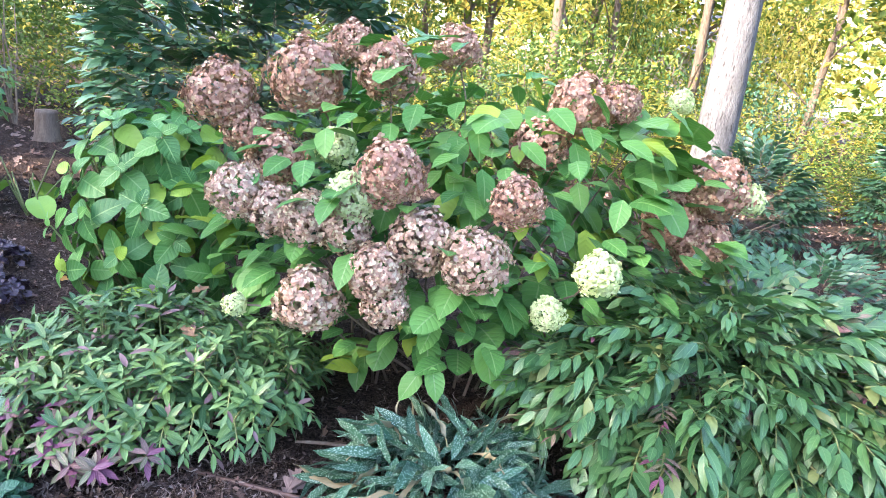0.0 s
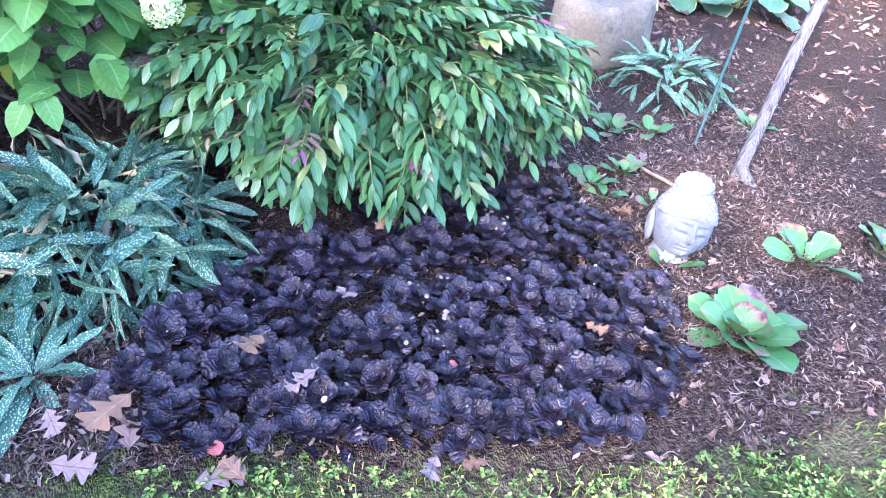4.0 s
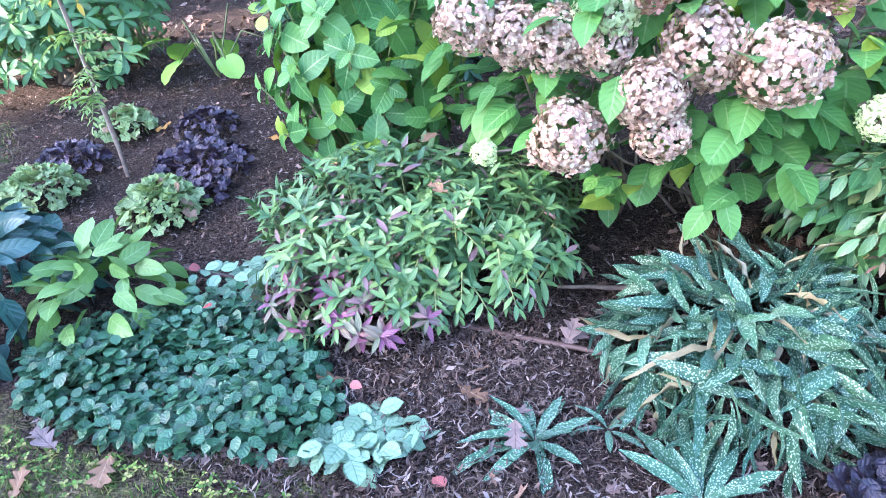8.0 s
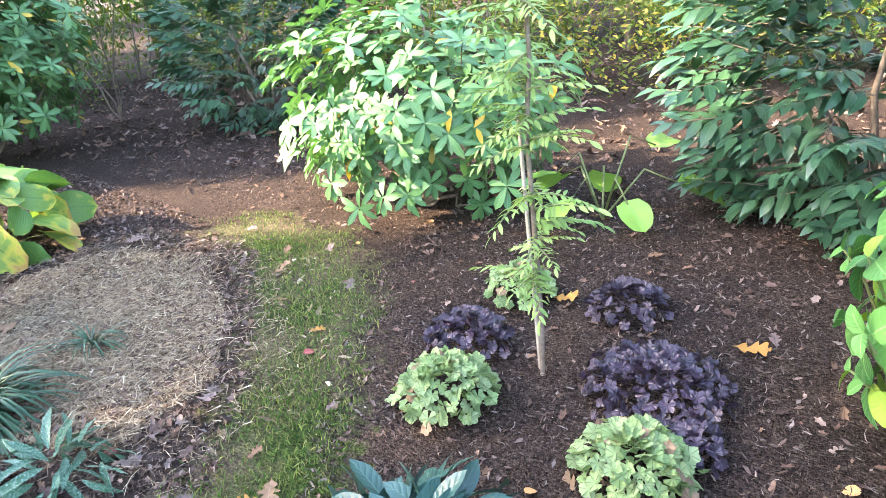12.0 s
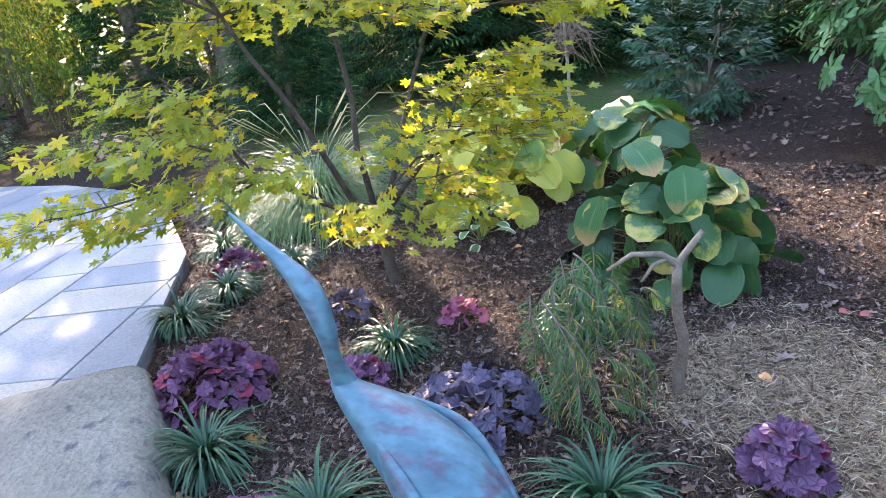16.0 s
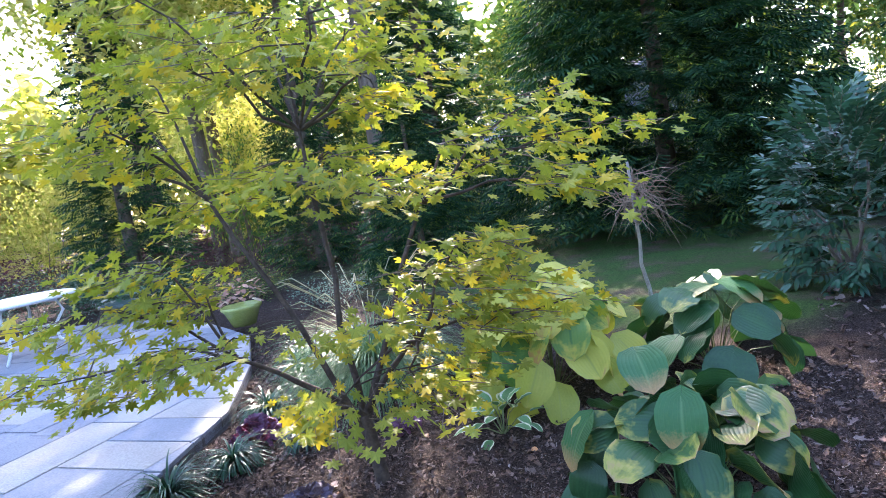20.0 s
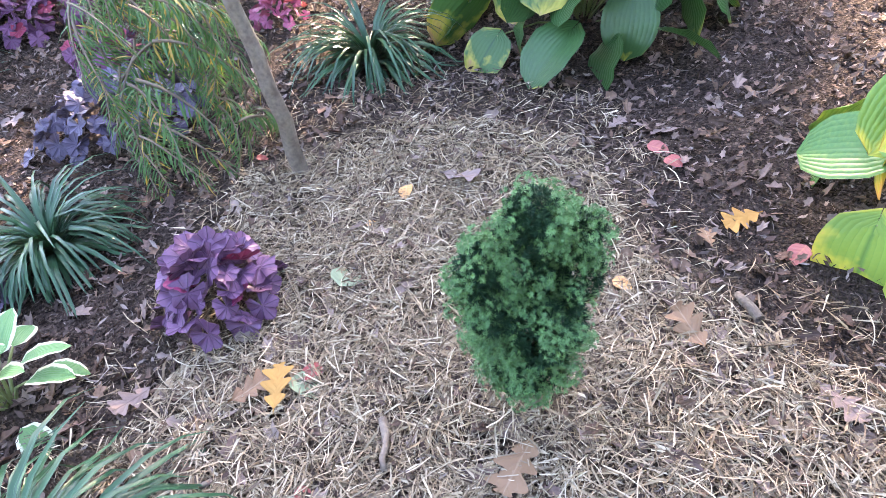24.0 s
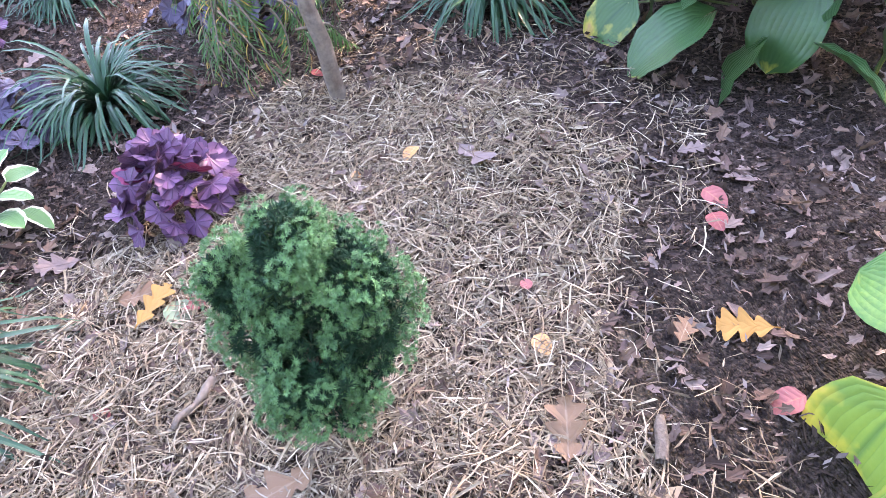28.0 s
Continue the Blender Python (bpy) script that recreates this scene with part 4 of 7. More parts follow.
def rosette(name, x, y, leaves, n, size, label, category, group="", tilt=(5, 70), yaw=0.0, z=0.0, part_name="leaf", spread=0.1):
    """Leaves all springing from one point, inner ones steep, outer ones lying."""
    ob = thing(name, x, y, z, yaw, label, category, group)
    for k in range(n):
        q = (k + 0.5) / n
        a = k * 2.39996
        R = turns(a - math.pi / 2, radians(tilt[1] + (tilt[0] - tilt[1]) * q ** 0.8) + float(rand(-0.2, 0.2)), float(rand(-0.4, 0.4)))[0]
        s = size * (0.6 + 0.5 * q) * float(rand(0.8, 1.15))
        part(part_name, leaves[k % len(leaves)], ob, matrix(R, s, (spread * q * math.cos(a) * size, spread * q * math.sin(a) * size, 0.01 + 0.02 * size * (1 - q))))
    return ob


def fountain(n, length, lean=(15, 85), width=1.0, mat=None):
    """A tuft of arching strap blades as one mesh."""
    pieces = []
    for k in range(n):
        L = length * float(rand(0.7, 1.15))
        a, e = float(rand(0, 6.283)), radians(float(rand(*lean)))
        ns = 6
        arch = float(rand(0.9, 1.9))
        V, UV, F = [], [], []
        x, z, ang = 0.015, 0.0, e
        w0 = 0.0055 * width * float(rand(0.8, 1.2))
        pts = []
        for i in range(ns + 1):
            pts.append((x, z))
            x += math.cos(ang) * L / ns
            z += math.sin(ang) * L / ns
            z = max(z, 0.008)
            ang -= arch * 0.33
        for i, (px, pz) in enumerate(pts):
            t = i / ns
            w = w0 * (1 - t ** 3) + 0.0006
            for s in (-1, 0, 1):
                V.append((px * math.cos(a) - s * w * math.sin(a), px * math.sin(a) + s * w * math.cos(a), pz + (0.25 * w if s else -0.25 * w)))
                UV.append((0.5 + 0.5 * s, t))
        for i in range(ns):
            for j in (0, 1):
                F.append((i * 3 + j, i * 3 + j + 1, i * 3 + 4 + j, i * 3 + 3 + j))
        pieces.append((np.array(V), np.array(F), np.array(UV)))
    return mesh("foliage", *joined(*pieces), mat)


# ---- the flower border by the lawn ----
BLACK_BED = [(1.22, 1.62), (1.38, 1.9), (1.55, 2.06), (1.85, 2.3), (2.39, 2.42), (2.98, 2.45), (3.08, 2.06), (3.0, 1.67), (2.86, 1.33), (2.72, 1.25), (2.42, 1.24), (1.72, 1.43), (1.39, 1.51)]
CRINKLE = blade(8, bell(0.6, 0.36, 0.45), 0.3, 0.35, 0.03, 2, 2)
CRINKLE_B = blade(8, bell(0.6, 0.36, 0.47), -0.05, 0.3, 0.035, 2, 2)
black = leaf_set("leaf", (CRINKLE, CRINKLE_B), BLACK_LEAF)
pts = []
for p in in_poly(BLACK_BED, 3400):
    if all((p[0] - q[0]) ** 2 + (p[1] - q[1]) ** 2 > 0.064 ** 2 for q in pts):
        pts.append(p)
models = []
for q in range(3):
    ob = rosette("bugleweed", *pts[q], black, 5, 0.05, "dark purple crinkled bugleweed rosette in a dense carpet", "plant", "bugleweed carpet", (12, 58), z=0.05, spread=0.3)
    m = 12
    k = np.arange(m) / m
    part("heart", mesh("heart", *strew(CRINKLE, turns(np.arange(m) * 2.4, np.radians(84 - 54 * k) + rand(-0.2, 0.2, m), rand(-0.5, 0.5, m)), 0.05 * (0.4 + 0.6 * k), np.stack([0.012 * np.cos(np.arange(m) * 2.4 + 1.57), 0.012 * np.sin(np.arange(m) * 2.4 + 1.57), 0.008 + 0 * k], -1)), BLACK_LEAF), ob, None, "", "stuff")
    models.append(ob)
for k, p in enumerate(pts[3:]):
    copy_thing(models[k % 3], pose(p[0], p[1], 0.03 + float(rand(0, 0.07)), rand(-20, 20), rand(-20, 20), rand(0, 360)) @ Matrix.Scale(float(rand(0.7, 1.2)), 4))
under = in_poly(BLACK_BED, 900)
cream = in_poly([(2.0, 1.6), (2.1, 1.95), (2.35, 1.9), (2.3, 1.6)], 26).tolist() + in_poly([(2.5, 2.0), (2.5, 2.3), (2.75, 2.2)], 14).tolist() + in_poly(BLACK_BED, 40).tolist()
solo("dried_petals", mesh("dried_petals", *strew(PETAL, turns(rand(0, 6.28, 80), rand(-0.4, 0.4, 80), rand(-0.4, 0.4, 80)), 0.017 * rand(0.4, 1.1, 80), np.column_stack([np.array(cream), rand(0.1, 0.13, 80)])), FLORET_CREAM), Matrix(), "cream scraps of dried petals on the bugleweed", "petals", kind="stuff")
solo("bugleweed_undergrowth", mesh("bugleweed_undergrowth", *strew(CRINKLE, turns(rand(0, 6.28, 900), rand(-0.6, 0.3, 900), rand(-0.5, 0.5, 900)), 0.055 * rand(0.6, 1.1, 900), np.column_stack([under, rand(0.012, 0.04, 900)])), BLACK_LEAF), Matrix(), "low dark bugleweed leaves under the rosettes", "plant", kind="stuff")

lung = leaf_set("leaf", (LUNG, LUNG_B, LUNG_C), LUNG_LEAF)
dead = leaf_set("leaf", (LUNG_D,), DEAD_LUNG)
clump("lungwort", 1.26, 2.4, lung * 3 + dead, 600, 0.42, 0.25, 0.195, "large clump of silver-spotted lungwort with some withered leaves", "plant", tilt=(-62, 24), jumble=2.2)
rosette("lungwort", 0.66, 1.98, lung, 13, 0.2, "small silver-spotted lungwort rosette in mulch", "plant", tilt=(8, 60))
rosette("lungwort", 1.1, 1.86, lung, 16, 0.23, "silver-spotted lungwort rosette beside the bugleweed", "plant", tilt=(5, 60))
rosette("lungwort", 0.86, 2.06, lung, 6, 0.12, "tiny spotted lungwort seedling", "plant", tilt=(8, 50))
clump("lungwort", 4.4, 3.45, lung, 110, 0.34, 0.2, 0.17, "silver-spotted lungwort beside the boulder", "plant", tilt=(-45, 35), jumble=1.4)

LEUCO_A = blade(4, bell(0.75, 0.85, 0.165), 0.22, 0.22)
LEUCO_B = blade(5, bell(0.8, 0.95, 0.15), 0.3, 0.42)
LEUCO_N = blade(4, bell(0.8, 0.95, 0.15), 0.25, 0.15)
LEUCO_W = blade(5, bell(0.8, 0.9, 0.18), 0.2, 0.2)
leuco = [spray(LEUCO_LEAF, LEUCO_W, 9, 0.15, 0.108, 0.5, 50, 0.6), spray(LEUCO_LEAF, LEUCO_B, 8, 0.13, 0.11, 0.7, 46, 0.6), spray(LEUCO_LEAF, LEUCO_W, 10, 0.17, 0.1, 0.35, 54, 0.6)]
leuco_p = [whorl(LEUCO_PURPLE, LEUCO_N, 8, 15, 0.08), whorl(LEUCO_PURPLE, LEUCO_N, 8, 0, 0.08)]
purple_shoot = [spray(LEUCO_PURPLE, LEUCO_A, 9, 0.12, 0.07, 0.3, 60, 0.4)]
leuco_low = [whorl(LEUCO_LOW, LEUCO_N, 8, 22, 0.085), whorl(LEUCO_LOW, LEUCO_N, 7, 5, 0.088), whorl(LEUCO_LOW, LEUCO_N, 9, 38, 0.08), spray(LEUCO_LOW, LEUCO_N, 8, 0.11, 0.08, 0.2, 55)]
bush("leucothoe", 2.32, 3.0, (0.8, 0.74), 0.84, leuco * 4 + purple_shoot, 1050, "glossy green leucothoe shrub with arching leafy shoots", "shrub", (0.85, 1.2), 0.06, 8, low=0.02, lo=-0.45, inner=0.5, singles=304, toward=(0.1, -1, 0.9), twig_mat=STEM, along_y=True)
bush("leucothoe", 0.12, 2.76, (0.62, 0.46), 0.5, leuco_low, 620, "low leucothoe shrub with leaves in whorls", "shrub", (0.75, 1.1), 0.95, 7, low=0.02, lo=-0.3, inner=0.3, singles=240, toward=(0.0, -1, 0.9), twig_mat=STEM)
bush("leucothoe", -0.02, 2.36, (0.36, 0.2), 0.26, leuco_p + [leuco_low[0]], 100, "purple-tinged young leucothoe shoots at the shrub foot", "shrub", (0.7, 1.0), 0.6, 4, low=0.02, lo=-0.3, inner=0.6, singles=100, twig_mat=STEM)

# hydrangea with dried flower heads: centre and radius of each head
HEADS = [(0.1, 3.2, 1.29, .15), (.46, 3.2, 1.41, .16), (.57, 3.5, 1.56, .11), (.8, 3.2, 1.47, .13), (1.04, 3.5, 1.6, .11), (.22, 3.2, 1.16, .11), (.38, 3.1, 1.06, .13), (1.18, 3.2, 1.23, .08),
         (1.45, 3.2, 1.26, .12), (1.59, 3.2, 1.43, .14), (1.74, 3.2, 1.46, .09), (.36, 2.75, .99, .11), (.49, 2.75, .94, .1), (.62, 2.75, .92, .11), (.76, 2.75, .91, .1), (.91, 2.75, 1.13, .13)]
HEADS += [(.68, 2.65, .65, .125), (.91, 2.65, .79, .11), (1.05, 2.75, .9, .13), (1.25, 2.65, .88, .125), (.96, 2.65, .67, .09), (1.37, 2.75, 1.09, .1), (2.06, 3.2, 1.02, .13), (2.19, 3.2, 1.18, .14), (2.21, 3.2, .92, .13)]
GREEN_HEADS = [(.62, 3.15, 1.14, .09), (.78, 2.73, 1.03, .095), (1.68, 2.65, .9, .085), (1.53, 2.65, .73, .065), (1.98, 3.2, 1.5, .05), (2.33, 3.2, 1.15, .07), (0.42, 2.62, 0.6, 0.045)]


def flower_head(mat):
    n = 620
    d = rng.normal(size=(n, 3))
    d /= np.linalg.norm(d, axis=1)[:, None]
    P = d * (rand(0.8, 1.0, n) * (1 + 0.12 * np.sin(4 * d[:, 0] + 5 * d[:, 1]) * np.cos(3 * d[:, 2])))[:, None]
    P[:, 2] *= 0.95
    P[:, :2] *= (1 - 0.22 * P[:, 2])[:, None]
    pcs = []
    spin, cup0 = rand(0, 6.28, n), rand(-0.3, 0.9, n)
    d = d + rng.normal(0, 0.3, (n, 3))
    d /= np.linalg.norm(d, axis=1)[:, None]
    for q in range(4):
        yaw = np.arctan2(-d[:, 0], d[:, 1])
        base = turns(yaw, np.arcsin(d[:, 2]) - math.pi / 2, 0 * yaw)
        pet = turns(spin + q * 1.571, cup0 + rand(-0.2, 0.2, n), rand(-0.4, 0.4, n))
        pcs.append(strew(PETAL, base @ pet, 0.1 * rand(0.7, 1.35, n), P))
    return mesh("flower_head", *joined(*pcs), mat)


head_b, head_r, head_g = [flower_head(FLORET) for _ in range(2)], [flower_head(FLORET_RUST) for _ in range(2)], [flower_head(FLORET_GREEN)]
hyd_leaves = leaf_set("leaf", (blade(7, bell(0.42, 0.5, 0.42), 0.2, 0.22, 0.02, 2, base=-0.1), blade(7, bell(0.42, 0.5, 0.4), 0.1, 0.4, 0.02, 2, base=-0.1)), HYD_LEAF)
hyd = thing("hydrangea", 1.15, 3.45, 0, 0, "hydrangea shrub with large dried brown and pale green flower heads", "shrub")
for k, (x, y, z, r) in enumerate(HEADS + GREEN_HEADS):
    p = Vector((x - 1.15, y - 3.45, z))
    b0 = (0.25 * math.sin(k * 2.1) + p.x * 0.3, 0.15 * math.cos(k * 1.7), -0.02)
    part("stem", mesh("stem", *tube(bent(b0, p, 0.08, 0.03, 6), np.linspace(0.008, 0.0035, 7), 5), TWIG), hyd)
    me = head_g[0] if k >= len(HEADS) else (head_b if (z < 1.0 and x < 1.4) else head_r)[k % 2]
    part("flower_head", me, hyd, Matrix.Translation(p) @ pose(0, 0, 0, rand(-20, 20), rand(-20, 20), rand(0, 360)) @ Matrix.Scale(r, 4), "pale green flower head" if k >= len(HEADS) else "dried brown flower head")
Ph, Dh = shell((0.05, -0.02, 0.78), (1.2, 0.8, 0.82), 1500, -0.8, 0.45)
hyd_rest = []
for k in range(len(Ph)):
    if Ph[k][2] < (0.14 if Ph[k][0] < -0.3 else 0.36):
        continue
    R = turns(np.arctan2(-Dh[k][0], Dh[k][1]) + rand(-0.8, 0.8), rand(-0.8, 0.45), rand(-0.4, 0.4))[0]
    if k < 300:
        part("leaf", hyd_leaves[k % 2], hyd, matrix(R, float(rand(0.11, 0.17)), Ph[k]))
    else:
        hyd_rest.append((R, float(rand(0.1, 0.16)), Ph[k]))
part("foliage", mesh("foliage", *strew(OVATE_S, np.array([q[0] for q in hyd_rest]), np.array([q[1] for q in hyd_rest]), np.array([q[2] for q in hyd_rest])), HYD_LEAF), hyd, None, "", "stuff")

for k in range(16):
    a = k * 2.4
    part("leaf", hyd_leaves[k % 2], hyd, matrix(turns(a, rand(-0.9, 0.2), rand(-0.4, 0.4))[0], float(rand(0.13, 0.18)), (0.78 + 0.16 * math.cos(a) * (k / 16), -0.28 + 0.12 * math.sin(a), 1.2 + 0.017 * k)))

big_leaves = leaf_set("leaf", (OVATE, OVATE_B), BIGHYD_LEAF)
big = thing("hydrangea", -0.4, 3.6, 0, 0, "leafy bigleaf hydrangea with broad bright green leaves", "shrub")
for k in range(54):
    a = k * 2.39996
    q = (k + 0.5) / 54
    up = radians(80 - 112 * q ** 0.8)
    out = np.array((math.cos(a) * math.cos(up), math.sin(a) * math.cos(up), math.sin(up)))
    tip = np.array((0.05, -0.02, 0.52)) + out * np.array((0.5, 0.46, 0.68)) * float(rand(0.85, 1.06))
    tip[2] = max(tip[2], 0.17)
    part("stem", mesh("stem", *tube(bent((0.12 * tip[0], 0.12 * tip[1], -0.02), tip, 0.03, 0.012, 5), np.linspace(0.009, 0.004, 6), 5), STEM), big)
    base = turns(a - math.pi / 2, max(up, -0.1) * 0.75 + 0.2 - math.pi / 2, 0.0)[0]
    spin = float(rand(0, 3.14))
    for tier, (size, lift, back) in enumerate(((0.075, 0.5, 0.0), (0.115, 0.12, 0.025), (0.15, -0.12, 0.065), (0.15, -0.3, 0.13))):
        for side in (0, math.pi):
            R = base @ turns(spin + tier * 1.5708 + side + float(rand(-0.2, 0.2)), lift + float(rand(-0.15, 0.15)), float(rand(-0.2, 0.2)))[0]
            part("leaf", big_leaves[(k + tier) % 2], big, matrix(R, size * float(rand(0.85, 1.15)), tip - base[:, 2] * back))

# ---- ornaments and stones ----
def rock(name, r, seed, mat, cuts=3, flat=0.0):
    bm = bmesh.new()
    bmesh.ops.create_icosphere(bm, subdivisions=4, radius=1)
    off = Vector((seed * 3.1, seed * 1.7, seed))
    for v in bm.verts:
        n = v.co.normalized()
        k = 1 + 0.16 * noise.noise(n * 1.3 + off) + 0.06 * noise.noise(n * 3.5 + off) + 0.02 * noise.noise(n * 9 + off)
        if flat:
            n = n / (abs(n.x) ** 5 + abs(n.y) ** 5 + abs(n.z) ** 5) ** 0.2 * 0.93
        v.co = Vector((n.x * r[0] * k, n.y * r[1] * k, n.z * r[2] * k))
        v.co.z = min(v.co.z, r[2] * (0.82 + 0.06 * n.x)) if flat else v.co.z
    me = bpy.data.meshes.new(name)
    bm.to_mesh(me)
    bm.free()
    me.materials.append(mat)
    me.polygons.foreach_set("use_smooth", np.ones(len(me.polygons), dtype=bool))
    return me


solo("boulder", rock("boulder", (0.36, 0.27, 0.36), 2.0, STONE, flat=1), pose(4.3, 4.1, 0.1, 0, 0, 15), "tan flat-topped boulder set in mulch", "boulder")
solo("step_stone", rock("step_stone", (0.8, 0.55, 0.24), 5.0, STEP_STONE, flat=1), pose(-4.05, -1.45, 0.0, 0, 0, 38), "large rough pale step stone at the patio edge", "stone")


def stone_head():
    bm = bmesh.new()
    bmesh.ops.create_uvsphere(bm, u_segments=180, v_segments=130, radius=1)
    for v in bm.verts:
        n = v.co.normalized()
        x, y, z = n                                  # the face looks along -y
        p = Vector((0.098 * x, 0.112 * y, 0.145 * z))
        p.x *= 1 - 0.16 * max(0, -z)
        if z < -0.1 and y < 0.2:
            p.y += 0.012 * (-z) * (1 if y < 0 else 0)
        front = max(0.0, -y)
        hair = z > 0.28 + 0.18 * front * (1 - abs(x)) * 0 + 0.05 * math.cos(3 * x)
        if hair or (y > 0.15 and z > -0.35):
            cu = 0.5 + 0.5 * math.sin(24 * math.atan2(x, -y)) * math.sin(26 * math.asin(max(-1, min(1, z))))
            p += n * (0.007 + 0.006 * cu)
        else:
            fx, fz = p.x, p.z
            g = lambda cx, cz, sx, sz: math.exp(-((fx - cx) / sx) ** 2 - ((fz - cz) / sz) ** 2)
            d = 0.026 * g(0, -0.028, 0.012, 0.02) + 0.012 * g(0, 0.0, 0.007, 0.03)
            d += 0.007 * (g(0.035, 0.004, 0.02, 0.009) + g(-0.035, 0.004, 0.02, 0.009)) - 0.006 * (g(0.035, -0.012, 0.02, 0.006) + g(-0.035, -0.012, 0.02, 0.006))
            d -= 0.006 * (g(0.035, 0.02, 0.02, 0.006) + g(-0.035, 0.02, 0.02, 0.006)) - 0.006 * (g(0.035, 0.034, 0.026, 0.006) + g(-0.035, 0.034, 0.026, 0.006))
            d += 0.009 * g(0, -0.058, 0.02, 0.006) + 0.009 * g(0, -0.07, 0.016, 0.006) - 0.008 * g(0, -0.064, 0.026, 0.0028) - 0.005 * g(0, -0.08, 0.02, 0.005)
            d += 0.01 * g(0, -0.1, 0.02, 0.014) + 0.006 * (g(0.05, -0.045, 0.02, 0.025) + g(-0.05, -0.045, 0.02, 0.025))
            p.y -= 1.1 * d * front ** 0.5
        v.co = p + Vector((0, 0, 0.165))
    bmesh.ops.create_uvsphere(bm, u_segments=80, v_segments=48, radius=0.066, matrix=Matrix.Translation((0, 0.015, 0.305)) @ Matrix.Diagonal((1, 1, 0.9, 1)))
    for v in list(bm.verts)[-(80 * 47 + 2):]:
        q = v.co - Vector((0, 0.015, 0.305))
        v.co += q.normalized() * 0.005 * math.sin(10 * math.atan2(q.x, q.y)) * math.sin(230 * q.z)
    for s in (-1, 1):
        bmesh.ops.create_uvsphere(bm, u_segments=16, v_segments=14, radius=1, matrix=Matrix.Translation((s * 0.1, 0.015, 0.13)) @ Matrix.Rotation(s * 0.12, 4, "Y") @ Matrix.Diagonal((0.014, 0.028, 0.062, 1)))
    bmesh.ops.create_cone(bm, cap_ends=True, segments=28, radius1=0.085, radius2=0.06, depth=0.09, matrix=Matrix.Translation((0, 0.02, 0.02)))
    me = bpy.data.meshes.new("stone_head")
    bm.to_mesh(me)
    bm.free()
    me.materials.append(CONCRETE)
    me.polygons.foreach_set("use_smooth", np.ones(len(me.polygons), dtype=bool))
    return me


solo("stone_head", stone_head(), pose(3.28, 1.95, -0.03, -16, 6, -26) @ Matrix.Diagonal((1.14, 1.1, 1.02, 1)), "grey cast stone head ornament set in the mulch", "ornament")


# ---- heron ----
def skin(path, n=20):
    """A body through rings (centre, side half-width, height half-width)."""
    V, F, UV = [], [], []
    P = [Vector(p[0]) for p in path]
    for i, (c, a, b) in enumerate(path):
        d = (P[min(i + 1, len(P) - 1)] - P[max(i - 1, 0)]).normalized()
        s = d.cross(Vector((0, 0, 1))).normalized()
        u = s.cross(d)
        for k in range(n):
            q = 6.28319 * k / n
            V.append(tuple(P[i] + s * a * math.cos(q) + u * b * math.sin(q))), UV.append((k / n, i / len(path)))
    for i in range(len(path) - 1):
        for k in range(n):
            F.append((i * n + k, i * n + (k + 1) % n, (i + 1) * n + (k + 1) % n, (i + 1) * n + k))
    F.append(tuple(range(n))[::-1]), F.append(tuple((len(path) - 1) * n + k for k in range(n)))
    return np.array(V), F, np.array(UV)


def smooth_rings(keys, m=5):
    out = []
    for i in range(len(keys) - 1):
        k0, k1, k2, k3 = keys[max(i - 1, 0)], keys[i], keys[i + 1], keys[min(i + 2, len(keys) - 1)]
        for j in range(m):
            t = j / m
            def cr(a, b, c, d):
                return 0.5 * (2 * b + (c - a) * t + (2 * a - 5 * b + 4 * c - d) * t * t + (3 * b - a - 3 * c + d) * t ** 3)
            c = tuple(cr(k0[0][q], k1[0][q], k2[0][q], k3[0][q]) for q in range(3))
            out.append((c, max(0.002, cr(k0[1], k1[1], k2[1], k3[1])), max(0.002, cr(k0[2], k1[2], k2[2], k3[2]))))
    return out + [keys[-1]]


# heron ring keys: bill tip to tail, about the foot of its leg
HERON = (-3.55, 0.68)
heron = thing("heron_sculpture", *HERON, 0, 0, "verdigris metal heron sculpture on a single leg pole", "sculpture")
neck = [((-0.12, -0.53, 1.34), .003, .003), ((-0.1, -0.47, 1.29), .010, .009), ((-0.07, -0.38, 1.22), .021, .02), ((-0.04, -0.31, 1.15), .033, .036), ((-0.01, -0.27, 1.06), .027, .03),
        ((0.0, -0.26, .98), .02, .023), ((0.0, -0.24, .9), .03, .036), ((0.02, -.19, .84), .05, .05)]
body = [((-0.01, -.27, .92), .022, .024), ((0.01, -.22, .88), .048, .045), ((0.04, -.12, .815), .09, .082), ((0.1, -.0, .735), .118, .102), ((0.17, .1, .65), .112, .096), ((0.25, .19, .565), .08, .07), ((0.31, .25, .5), .05, .042), ((0.36, .3, .455), .035, .026)]
tail = [((0.3, .24, .52), .035, .026), ((0.36, .3, .465), .045, .018), ((0.42, .36, .42), .062, .013), ((0.47, .41, .385), .05, .01), ((0.51, .45, .36), .008, .004)]
part("neck", mesh("neck", *skin(smooth_rings(neck)), PATINA), heron)
part("body", mesh("body", *skin(smooth_rings(body), 28), PATINA), heron)
part("tail", mesh("tail", *skin(smooth_rings(tail), 16), PATINA), heron)
for s in (-1, 1):
    wing = [((0.02 + s * .05, -.14 - s * .04, .85), .008, .015), ((0.08 + s * .082, -.02 - s * .06, .765), .022, .055), ((0.16 + s * .082, .08 - s * .062, .675), .022, .06), ((0.25 + s * .06, .18 - s * .045, .575), .014, .04), ((0.33 + s * .03, .26 - s * .02, .485), .005, .012)]
    part("wing", mesh("wing", *skin(smooth_rings(wing), 16), PATINA), heron)
